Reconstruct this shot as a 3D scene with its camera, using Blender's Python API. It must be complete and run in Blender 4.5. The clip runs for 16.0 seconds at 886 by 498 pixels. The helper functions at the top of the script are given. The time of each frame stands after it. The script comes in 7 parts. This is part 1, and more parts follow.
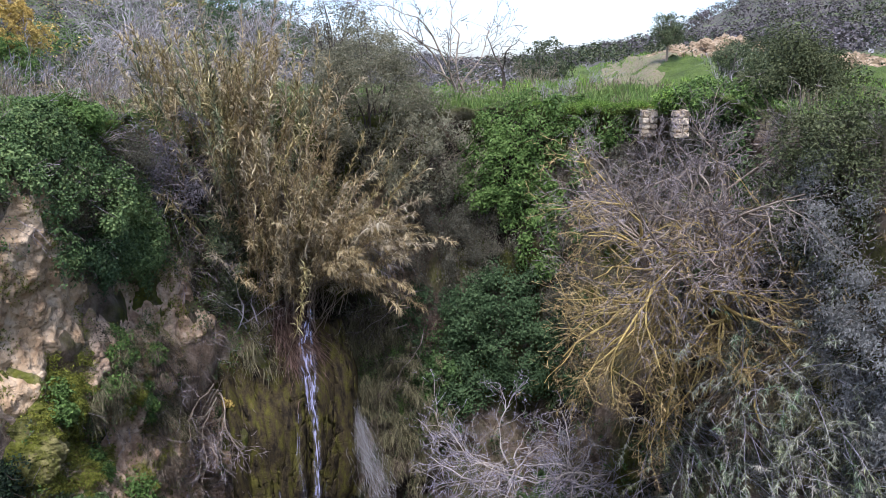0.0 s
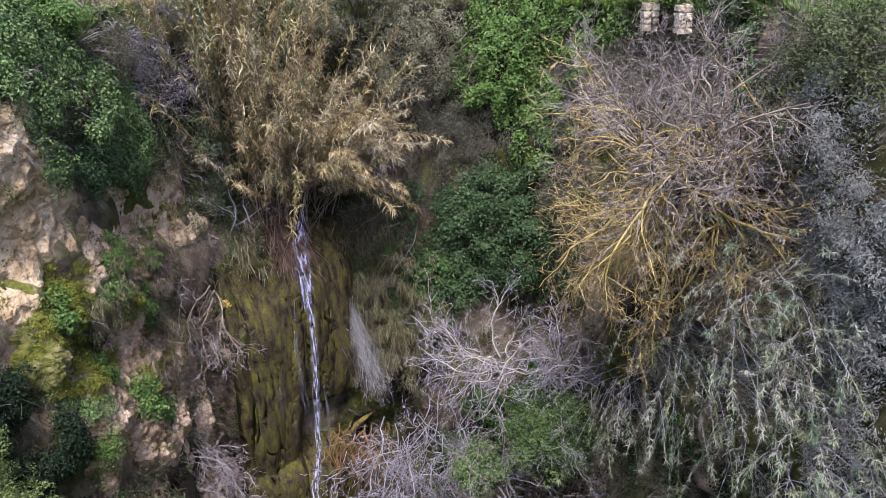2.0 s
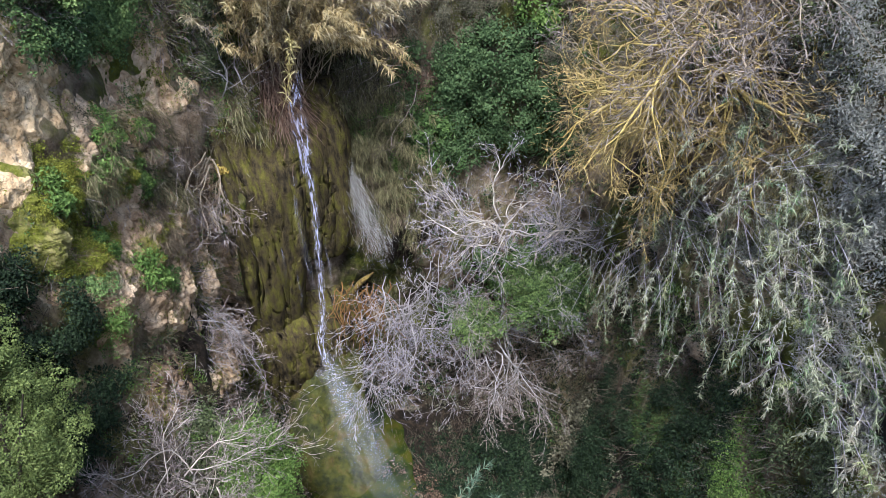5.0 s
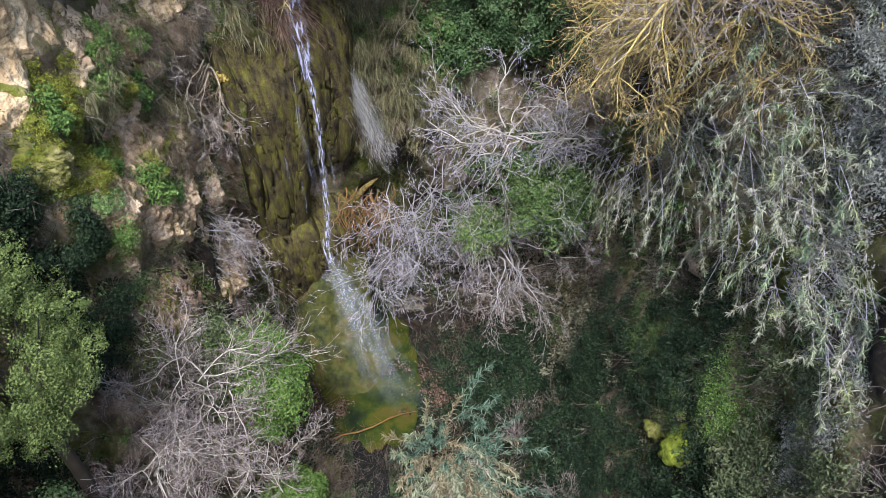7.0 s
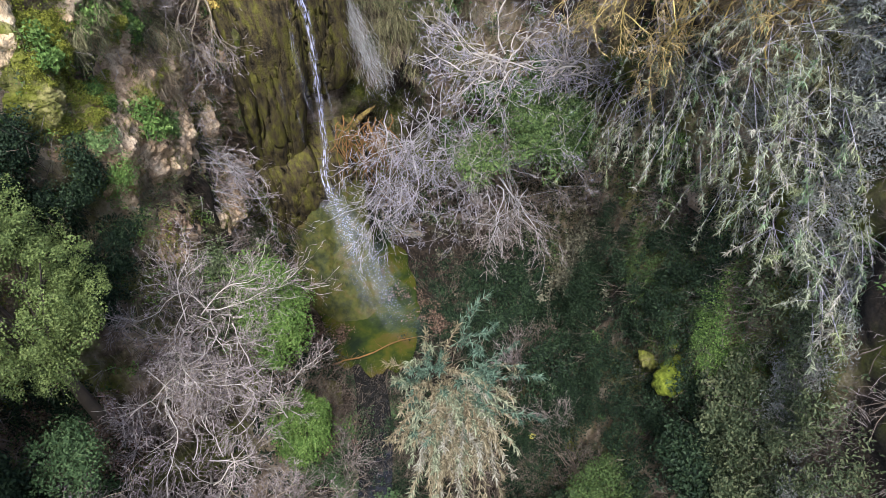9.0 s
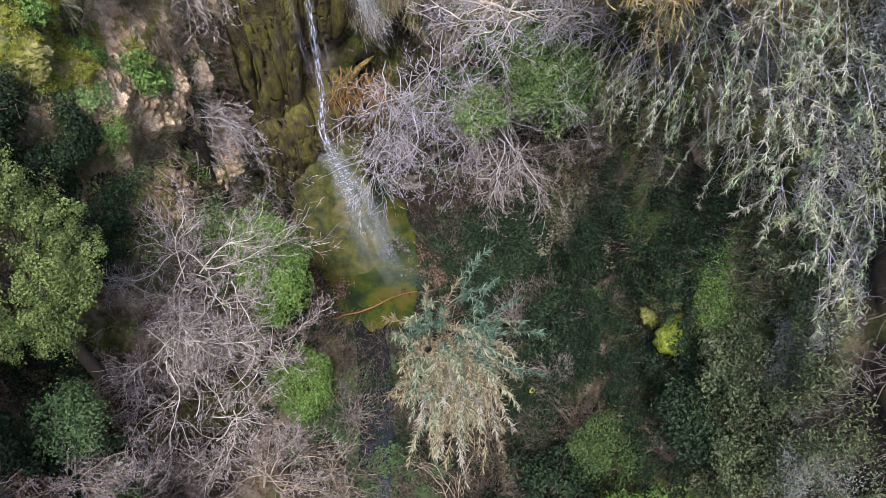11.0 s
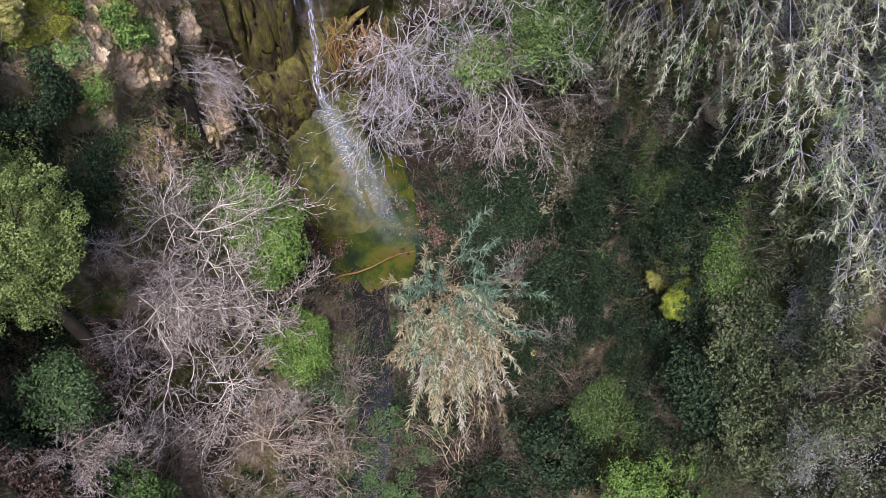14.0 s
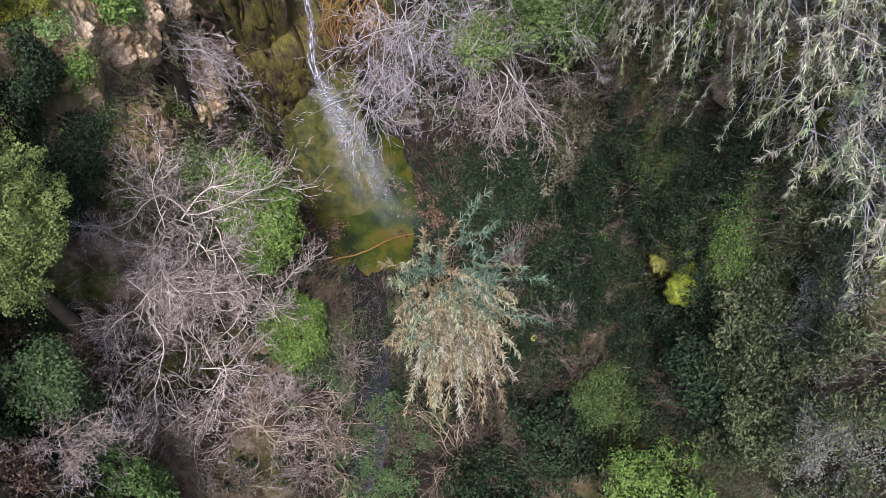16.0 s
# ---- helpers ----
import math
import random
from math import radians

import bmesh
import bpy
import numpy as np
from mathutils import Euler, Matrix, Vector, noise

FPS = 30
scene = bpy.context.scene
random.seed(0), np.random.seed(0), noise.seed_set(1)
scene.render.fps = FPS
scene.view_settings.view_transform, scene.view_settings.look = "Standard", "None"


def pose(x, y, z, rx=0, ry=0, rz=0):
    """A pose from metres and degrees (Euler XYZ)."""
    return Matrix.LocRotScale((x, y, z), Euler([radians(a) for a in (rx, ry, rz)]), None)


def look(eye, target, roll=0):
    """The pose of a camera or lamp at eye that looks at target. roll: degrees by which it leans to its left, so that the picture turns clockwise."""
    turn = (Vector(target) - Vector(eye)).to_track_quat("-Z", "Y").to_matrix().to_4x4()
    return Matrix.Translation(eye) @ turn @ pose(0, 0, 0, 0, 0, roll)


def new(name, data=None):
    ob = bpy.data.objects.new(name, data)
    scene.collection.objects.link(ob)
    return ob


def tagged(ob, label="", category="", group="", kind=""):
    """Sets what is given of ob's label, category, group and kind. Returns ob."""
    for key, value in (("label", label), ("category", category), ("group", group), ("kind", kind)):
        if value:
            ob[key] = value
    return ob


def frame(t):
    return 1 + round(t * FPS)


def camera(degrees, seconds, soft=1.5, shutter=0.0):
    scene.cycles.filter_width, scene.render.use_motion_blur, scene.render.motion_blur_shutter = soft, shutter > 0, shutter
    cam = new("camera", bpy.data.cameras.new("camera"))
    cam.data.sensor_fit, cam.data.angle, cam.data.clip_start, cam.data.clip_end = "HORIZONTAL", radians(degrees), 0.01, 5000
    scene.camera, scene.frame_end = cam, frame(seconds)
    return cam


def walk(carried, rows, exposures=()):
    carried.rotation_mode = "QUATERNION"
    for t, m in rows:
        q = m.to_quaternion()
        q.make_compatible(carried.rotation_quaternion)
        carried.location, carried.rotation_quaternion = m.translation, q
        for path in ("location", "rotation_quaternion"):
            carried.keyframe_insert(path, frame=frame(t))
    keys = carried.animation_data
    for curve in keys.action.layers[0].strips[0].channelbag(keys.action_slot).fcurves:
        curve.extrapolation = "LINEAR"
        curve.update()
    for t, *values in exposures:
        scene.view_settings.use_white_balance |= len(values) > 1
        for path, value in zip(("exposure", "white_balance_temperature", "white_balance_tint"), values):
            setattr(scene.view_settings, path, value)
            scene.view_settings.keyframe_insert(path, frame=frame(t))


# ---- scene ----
cam = camera(62.19, 16.0, soft=0.9)
PATH = (
    (0.0, 0.00, -0.01, 23.97, 76.99, 0.46, -0.11),
    (0.5, -0.01, 0.01, 24.02, 75.76, 0.45, -0.42),
    (1.0, -0.02, 0.03, 24.09, 73.68, 0.46, -0.63),
    (1.5, -0.10, 0.09, 24.19, 71.01, 0.45, -1.04),
    (2.0, -0.15, 0.19, 24.35, 67.76, 0.39, -1.17),
    (2.5, -0.15, 0.27, 24.47, 65.18, 0.40, -1.20),
    (3.0, -0.17, 0.37, 24.57, 62.79, 0.37, -1.41),
    (3.5, -0.19, 0.49, 24.64, 60.79, 0.29, -1.47),
    (4.0, -0.19, 0.60, 24.73, 58.80, 0.26, -1.49),
    (6.5, -0.08, 1.01, 25.32, 47.80, 0.46, -0.52),
    (7.0, -0.07, 1.10, 25.44, 45.56, 0.46, -0.56),
    (7.5, -0.10, 1.17, 25.54, 43.72, 0.41, -0.67),
    (8.0, -0.12, 1.25, 25.62, 41.78, 0.36, -0.78),
    (8.5, -0.13, 1.31, 25.70, 40.24, 0.36, -0.83),
    (9.0, -0.09, 1.39, 25.72, 38.86, 0.43, -0.80),
    (9.5, -0.12, 1.47, 25.74, 37.62, 0.36, -0.85),
    (12.0, -0.16, 1.86, 25.63, 33.09, 0.31, -1.06),
    (12.5, -0.17, 1.96, 25.57, 32.38, 0.26, -1.10),
    (13.0, -0.16, 2.04, 25.51, 31.74, 0.33, -1.08),
    (13.5, -0.15, 2.10, 25.46, 31.26, 0.35, -1.07),
    (14.0, -0.13, 2.17, 25.41, 30.77, 0.39, -1.05),
    (14.5, -0.13, 2.23, 25.35, 30.33, 0.35, -1.09),
    (15.0, -0.13, 2.29, 25.28, 29.97, 0.33, -1.12),
    (15.5, -0.10, 2.31, 25.18, 29.77, 0.38, -1.02),
    (16.0, -0.10, 2.40, 25.09, 29.31, 0.34, -0.99),
)
EXPOSURE = ((0.0, 1.30, 5680, 20), (0.7, 1.42, 5680, 21), (2.0, 1.64, 5850, 20), (3.5, 1.83, 5850, 12), (7.0, 1.84, 5950, 9), (12.0, 1.85, 6100, 15), (16.0, 1.86, 6200, 18))
walk(cam, [(r[0], pose(*r[1:])) for r in PATH], EXPOSURE)

# ---- light: a bright overcast sky ----
SUN_ELEVATION, SUN_TURN = radians(62), radians(184)
world = bpy.data.worlds.new("overcast_sky")
scene.world = world
world.use_nodes = True
wn = world.node_tree.nodes
sky = wn.new("ShaderNodeTexSky")
sky.sky_type, sky.sun_disc = "NISHITA", False
sky.sun_elevation, sky.sun_rotation = SUN_ELEVATION, SUN_TURN
sky.air_density, sky.dust_density, sky.ozone_density = 1.0, 2.0, 1.0
grey = wn.new("ShaderNodeHueSaturation")
grey.inputs["Saturation"].default_value = 0.95
world.node_tree.links.new(sky.outputs[0], grey.inputs["Color"])
world.node_tree.links.new(grey.outputs[0], wn["Background"].inputs["Color"])
wn["Background"].inputs["Strength"].default_value = 0.125
sun = new("sun", bpy.data.lights.new("sun", "SUN"))
sun.data.energy, sun.data.angle, sun.data.color = 2.0, radians(18), (1.0, 0.99, 0.97)
sun.matrix_world = look((0, 0, 60), (0 - math.sin(SUN_TURN) * 40, 0 - math.cos(SUN_TURN) * 40, 60 - 40 * math.tan(SUN_ELEVATION)))


# ---- materials ----
def material(name, stops, scale=3.0, detail=6.0, rough=0.85, bump=0.4, bump_scale=18.0, relief=0.05, per_leaf=0.0, through_light=0.0, spec=0.3, stretch=None):
    """A natural surface: a colour ramp over two sizes of noise, varied piece by piece, with relief."""
    mat = bpy.data.materials.new(name)
    mat.use_nodes = True
    nt = mat.node_tree
    n, ln = nt.nodes, nt.links.new
    bsdf = n["Principled BSDF"]
    bsdf.inputs["Roughness"].default_value = rough
    bsdf.inputs["Specular IOR Level"].default_value = spec
    geo = n.new("ShaderNodeNewGeometry")
    big = n.new("ShaderNodeTexNoise")
    big.inputs["Scale"].default_value, big.inputs["Detail"].default_value = scale, detail
    big.inputs["Roughness"].default_value = 0.62
    if stretch:
        mp = n.new("ShaderNodeMapping")
        mp.inputs["Scale"].default_value = stretch
        ln(geo.outputs["Position"], mp.inputs["Vector"])
        ln(mp.outputs[0], big.inputs["Vector"])
    else:
        ln(geo.outputs["Position"], big.inputs["Vector"])
    value = big.outputs["Fac"]
    if per_leaf:
        mixer = n.new("ShaderNodeMix")
        mixer.inputs["Factor"].default_value = per_leaf
        ln(value, mixer.inputs["A"])
        ln(geo.outputs["Random Per Island"], mixer.inputs["B"])
        value = mixer.outputs["Result"]
    ramp = n.new("ShaderNodeValToRGB")
    els = ramp.color_ramp.elements
    while len(els) < len(stops):
        els.new(0.5)
    for e, (at, col) in zip(els, stops):
        e.position, e.color = at, (*col, 1)
    ln(value, ramp.inputs["Fac"])
    ln(ramp.outputs["Color"], bsdf.inputs["Base Color"])
    if bump:
        fine = n.new("ShaderNodeTexNoise")
        fine.inputs["Scale"].default_value, fine.inputs["Detail"].default_value = bump_scale, 10
        ln(geo.outputs["Position"], fine.inputs["Vector"])
        bm_node = n.new("ShaderNodeBump")
        bm_node.inputs["Strength"].default_value, bm_node.inputs["Distance"].default_value = bump, relief
        ln(fine.outputs["Fac"], bm_node.inputs["Height"])
        ln(bm_node.outputs["Normal"], bsdf.inputs["Normal"])
    if through_light:
        tr = n.new("ShaderNodeBsdfTranslucent")
        ln(ramp.outputs["Color"], tr.inputs["Color"])
        mix = n.new("ShaderNodeMixShader")
        mix.inputs["Fac"].default_value = through_light
        ln(bsdf.outputs[0], mix.inputs[1])
        ln(tr.outputs[0], mix.inputs[2])
        ln(mix.outputs[0], n["Material Output"].inputs["Surface"])
    return mat


def leafy(name, dark, mid, light, scale=1.2, per_leaf=0.55, rough=0.6, dull=0.18):
    dark, mid, light = (tuple((1 - dull) * c + dull * sum(col) / 3 for c in col) for col in (dark, mid, light))
    return material(name, ((0.25, dark), (0.5, mid), (0.78, light)), scale=scale, rough=rough, bump=0.0, per_leaf=per_leaf, through_light=0.15, spec=0.16)


def woody(name, dark, light, scale=2.5):
    return material(name, ((0.3, dark), (0.7, light)), scale=scale, bump=0.0, per_leaf=0.45, rough=0.9)


IVY = leafy("ivy_leaf", (0.022, 0.048, 0.010), (0.060, 0.115, 0.022), (0.13, 0.22, 0.045), rough=0.6, per_leaf=0.4)
BRIGHT_IVY = leafy("young_ivy_leaf", (0.034, 0.07, 0.010), (0.10, 0.18, 0.024), (0.18, 0.26, 0.05), rough=0.65, per_leaf=0.4, dull=0.16)
DARK_IVY = leafy("shaded_ivy_leaf", (0.028, 0.058, 0.016), (0.058, 0.105, 0.032), (0.115, 0.18, 0.058), rough=0.7, per_leaf=0.4)
WALL_IVY = leafy("wall_ivy_leaf", (0.040, 0.072, 0.018), (0.105, 0.175, 0.040), (0.23, 0.31, 0.075), rough=0.65, per_leaf=0.45)
# green leaf taken near black: shade of hollow, slope and bottom painted in
SHADE_LEAF = leafy("shade_darkened_leaf", (0.004, 0.010, 0.004), (0.011, 0.025, 0.009), (0.036, 0.062, 0.023), rough=0.65)
OLIVE = leafy("grey_green_leaf", (0.035, 0.05, 0.02), (0.085, 0.11, 0.04), (0.18, 0.21, 0.085))
HOLM = leafy("olive_green_leaf", (0.05, 0.072, 0.018), (0.115, 0.15, 0.038), (0.21, 0.25, 0.075), dull=0.06, per_leaf=0.45, scale=2.2)
BANK = leafy("grey_green_brush", (0.13, 0.13, 0.108), (0.25, 0.245, 0.205), (0.38, 0.37, 0.315), per_leaf=0.3)
SLOPE = leafy("slope_green_leaf", (0.03, 0.065, 0.012), (0.08, 0.14, 0.025), (0.18, 0.27, 0.05), dull=0.1)
DARK_STRAW = leafy("brown_dead_grass", (0.05, 0.035, 0.02), (0.12, 0.085, 0.05), (0.24, 0.18, 0.11), per_leaf=0.7)
BUSH = leafy("shrub_leaf", (0.03, 0.045, 0.015), (0.07, 0.09, 0.035), (0.14, 0.15, 0.06))
EVERGREEN = leafy("dark_evergreen_leaf", (0.030, 0.038, 0.012), (0.080, 0.094, 0.028), (0.165, 0.18, 0.06), per_leaf=0.4)
SLOPE_DIM = leafy("dim_slope_leaf", (0.022, 0.042, 0.009), (0.05, 0.085, 0.018), (0.10, 0.15, 0.032))
YELLOW_MOSS = leafy("yellow_moss", (0.06, 0.065, 0.008), (0.15, 0.155, 0.015), (0.28, 0.28, 0.035), dull=0.05)
MOSS_TUFT = leafy("moss_tuft_green", (0.018, 0.013, 0.007), (0.050, 0.040, 0.016), (0.125, 0.105, 0.030), scale=1.6, per_leaf=0.3)
BRUSH = leafy("dull_brush", (0.055, 0.05, 0.03), (0.12, 0.11, 0.065), (0.23, 0.21, 0.13))
MAUVE = leafy("bare_brush", (0.10, 0.09, 0.09), (0.21, 0.185, 0.19), (0.36, 0.32, 0.33))
GOLD = leafy("autumn_leaf", (0.26, 0.16, 0.02), (0.50, 0.33, 0.035), (0.68, 0.50, 0.07))
YELLOW_FLOWER = leafy("yellow_leaf", (0.25, 0.25, 0.02), (0.45, 0.42, 0.03), (0.6, 0.55, 0.06))
REED_DRY = leafy("dry_reed_leaf", (0.17, 0.12, 0.05), (0.37, 0.275, 0.12), (0.58, 0.47, 0.26), per_leaf=0.5, dull=0.04)
REED_GREEN = leafy("green_reed_leaf", (0.05, 0.09, 0.03), (0.12, 0.18, 0.08), (0.26, 0.32, 0.17), per_leaf=0.7)
REED_GREY = leafy("grey_reed_leaf", (0.085, 0.095, 0.052), (0.20, 0.205, 0.12), (0.38, 0.37, 0.25), per_leaf=0.6)
REED_OLIVE = leafy("olive_reed_leaf", (0.13, 0.10, 0.038), (0.32, 0.255, 0.10), (0.53, 0.445, 0.21), per_leaf=0.7, dull=0.0)
REED_BLUE = leafy("blue_green_reed_leaf", (0.028, 0.055, 0.035), (0.068, 0.115, 0.075), (0.16, 0.235, 0.16), per_leaf=0.6, dull=0.12)
REED_STRAW = leafy("straw_reed_leaf", (0.19, 0.145, 0.075), (0.38, 0.305, 0.175), (0.58, 0.50, 0.33), per_leaf=0.5, dull=0.06)
REED_OLIVE_GREEN = leafy("olive_green_reed_leaf", (0.07, 0.085, 0.03), (0.17, 0.19, 0.07), (0.33, 0.345, 0.15), per_leaf=0.6)
OLIVE_STRAW = leafy("olive_hanging_stem", (0.055, 0.05, 0.02), (0.13, 0.115, 0.045), (0.24, 0.21, 0.09), per_leaf=0.6)
REED_PALE = leafy("pale_reed_leaf", (0.12, 0.105, 0.07), (0.25, 0.225, 0.16), (0.40, 0.37, 0.28), per_leaf=0.6)
REED_SAGE = leafy("sage_reed_leaf", (0.08, 0.092, 0.048), (0.19, 0.21, 0.115), (0.38, 0.395, 0.235), per_leaf=0.6)
REED_BUFF = leafy("buff_reed_leaf", (0.085, 0.064, 0.034), (0.20, 0.16, 0.088), (0.35, 0.295, 0.18), per_leaf=0.55, dull=0.1)
BLEACHED = leafy("bleached_stalk", (0.20, 0.18, 0.16), (0.36, 0.33, 0.31), (0.55, 0.52, 0.50), per_leaf=0.7)
GREEN_STRAW = leafy("half_dead_grass", (0.045, 0.04, 0.016), (0.13, 0.112, 0.045), (0.27, 0.235, 0.11), per_leaf=0.7)
GRASS = leafy("grass_blade", (0.07, 0.13, 0.018), (0.16, 0.26, 0.035), (0.28, 0.38, 0.07))
STRAW = leafy("dead_grass", (0.09, 0.06, 0.03), (0.18, 0.13, 0.065), (0.32, 0.25, 0.14), per_leaf=0.7)
BARK_GREY = woody("pale_grey_bark", (0.16, 0.14, 0.13), (0.42, 0.38, 0.36))
BARK_LICHEN = woody("lichen_yellow_bark", (0.21, 0.15, 0.045), (0.54, 0.40, 0.13))
BARK_TAN = woody("tan_bark", (0.13, 0.10, 0.07), (0.34, 0.27, 0.19))
BARK_PALE = woody("bleached_bark", (0.15, 0.13, 0.125), (0.39, 0.355, 0.345))
LICHEN_TWIG = woody("lichen_twig", (0.18, 0.125, 0.048), (0.47, 0.345, 0.14))
TWIG_PALE = woody("pale_twig", (0.12, 0.105, 0.118), (0.38, 0.345, 0.375))
TWIG_MAUVE = woody("mauve_twig", (0.105, 0.08, 0.074), (0.36, 0.30, 0.28))
BARK_WHITE = woody("whitened_bark", (0.23, 0.195, 0.16), (0.54, 0.475, 0.40))
TWIG_BROWN = woody("brown_twig", (0.035, 0.026, 0.02), (0.15, 0.115, 0.085))
BARK_DARK = woody("dark_bark", (0.03, 0.025, 0.02), (0.09, 0.07, 0.05))
RUST = leafy("rust_brown_stalk", (0.045, 0.024, 0.015), (0.12, 0.065, 0.04), (0.24, 0.15, 0.10), per_leaf=0.7)
TWIG_DUN = woody("dun_twig", (0.10, 0.08, 0.068), (0.29, 0.24, 0.215))
LICHEN_WOOD = material("mossy_wood", ((0.35, (0.03, 0.02, 0.008)), (0.5, (0.11, 0.07, 0.02)), (0.65, (0.20, 0.15, 0.04))), scale=7.0, detail=12, bump=1.0, bump_scale=16.0, rough=0.95)
ROOT = woody("orange_root", (0.06, 0.030, 0.010), (0.22, 0.115, 0.035))


# ---- mesh helpers ----
def mesh_from(name, verts, faces, mat, smooth=False):
    me = bpy.data.meshes.new(name)
    verts = np.asarray(verts, dtype=np.float32)
    faces = np.asarray(faces, dtype=np.int32)
    k = faces.shape[1]
    me.vertices.add(len(verts))
    me.vertices.foreach_set("co", verts.ravel())
    me.loops.add(faces.size)
    me.loops.foreach_set("vertex_index", faces.ravel())
    me.polygons.add(len(faces))
    me.polygons.foreach_set("loop_start", np.arange(0, faces.size, k, dtype=np.int32))
    me.polygons.foreach_set("use_smooth", np.full(len(faces), smooth))
    me.update(calc_edges=True)
    me.validate()
    me.materials.append(mat)
    return me


def part(name, me, parent, label="", kind=""):
    ob = new(name, me)
    if parent is not None:
        ob.parent = parent
        ob.matrix_parent_inverse = Matrix.Translation(parent.location).inverted()
    return tagged(ob, label, kind=kind)


def thing(name, at, label, category, group="", kind=""):
    ob = new(name)
    ob.location = at
    ob.empty_display_size = 0.2
    return tagged(ob, label, category, group, kind)


def unit(v):
    v = np.asarray(v, float)
    return v / np.maximum(np.linalg.norm(v, axis=-1, keepdims=True), 1e-9)


def leaves(centres, normals, length, rng, width=0.6, droop=0.0):
    """Folded leaves, two triangles each, at the centres and facing roughly along the normals."""
    n = len(centres)
    nor = unit(np.asarray(normals) + rng.normal(0, 0.45, (n, 3)))
    along = rng.normal(0, 1, (n, 3))
    along[:, 2] -= droop
    along = unit(along - nor * (along * nor).sum(1, keepdims=True))
    side = np.cross(nor, along)
    ln = length * rng.uniform(0.55, 1.35, (n, 1))
    c = np.asarray(centres)
    v = np.stack([c - along * ln * 0.5, c + side * ln * width * 0.5 + nor * ln * 0.12, c + along * ln * 0.55 - nor * ln * 0.1, c - side * ln * width * 0.5 + nor * ln * 0.12], 1).reshape(-1, 3)
    b = np.arange(n)[:, None] * 4
    f = np.concatenate([b + [0, 1, 2], b + [0, 2, 3]], 1).reshape(-1, 3)
    return v, f


def blades(base, heading, length, width, sag, rng, steps=2):
    """Long narrow leaves that arch over: strips of a few quads."""
    n = len(base)
    heading = unit(heading)
    side = unit(np.cross(heading, np.array([0, 0, 1.0]) + rng.normal(0, 0.3, (n, 3))))
    length = np.broadcast_to(np.asarray(length, float).reshape(-1, 1), (n, 1))
    rows = []
    p = np.asarray(base, float).copy()
    d = heading.copy()
    for k in range(steps + 1):
        w = width * (0.7 if k == 0 else 0.08 if k == steps else 1.0)
        rows.append(p - side * w)
        rows.append(p + side * w)
        p = p + d * length / steps
        d = unit(d + np.array([0, 0, -1.0]) * sag / steps * rng.uniform(0.5, 1.5, (n, 1)))
    v = np.stack(rows, 1).reshape(-1, 3)
    m = 2 * (steps + 1)
    b = np.arange(n)[:, None] * m
    f = np.concatenate([b + [2 * k, 2 * k + 1, 2 * k + 3, 2 * k + 2] for k in range(steps)], 1).reshape(-1, 4)
    return v, f


def tubes(seg, sides=3):
    """Rods from rows of start, end, start radius and end radius."""
    seg = np.asarray(seg, float)
    p, q, r0, r1 = seg[:, 0:3], seg[:, 3:6], seg[:, 6:7], seg[:, 7:8]
    d = unit(q - p)
    helper = np.where(np.abs(d[:, 2:3]) > 0.9, [[1.0, 0, 0]], [[0, 0, 1.0]])
    a = unit(np.cross(d, helper))
    b = np.cross(d, a)
    ring = []
    for base, r in ((p, r0), (q, r1)):
        for k in range(sides):
            t = 2 * math.pi * k / sides
            ring.append(base + (a * math.cos(t) + b * math.sin(t)) * r)
    v = np.stack(ring, 1).reshape(-1, 3)
    o = np.arange(len(seg))[:, None] * 2 * sides
    f = np.concatenate([o + [k, (k + 1) % sides, sides + (k + 1) % sides, sides + k] for k in range(sides)], 1).reshape(-1, 4)
    return v, f


def sweep(points, radii, sides=5):
    """One unbroken tube along a bent line."""
    p = np.asarray(points, float)
    d = unit(np.gradient(p, axis=0))
    helper = np.where(np.abs(d[:, 2:3]) > 0.9, [[1.0, 0, 0]], [[0, 0, 1.0]])
    a = unit(np.cross(d, helper))
    b = np.cross(d, a)
    r = np.broadcast_to(np.asarray(radii, float), (len(p),))[:, None]
    v = np.stack([p + (a * math.cos(2 * math.pi * k / sides) + b * math.sin(2 * math.pi * k / sides)) * r for k in range(sides)], 1).reshape(-1, 3)
    f = [(i * sides + k, i * sides + (k + 1) % sides, (i + 1) * sides + (k + 1) % sides, (i + 1) * sides + k) for i in range(len(p) - 1) for k in range(sides)]
    return v, f


def slivers(seg, rng):
    """The finest twigs, a few millimetres thick: one narrow leaf of bark each."""
    seg = np.asarray(seg, float)
    p, q, r0, r1 = seg[:, 0:3], seg[:, 3:6], seg[:, 6:7], seg[:, 7:8]
    side = unit(np.cross(unit(q - p), rng.normal(0, 1, p.shape)))
    v = np.stack([p - side * r0, p + side * r0, q + side * r1, q - side * r1], 1).reshape(-1, 3)
    return v, np.arange(len(seg) * 4).reshape(-1, 4)


# ---- the ravine: one sheet of ground from the stream bed up the walls to the plateau and the hills ----
AX, AY, HALF, HEAD = -0.3, 8.5, 6.5, 10.2
FLOOR_Z, PLATEAU_Z = 7.4, 23.4


def smooth01(t):
    t = np.clip(t, 0, 1)
    return t * t * (3 - 2 * t)


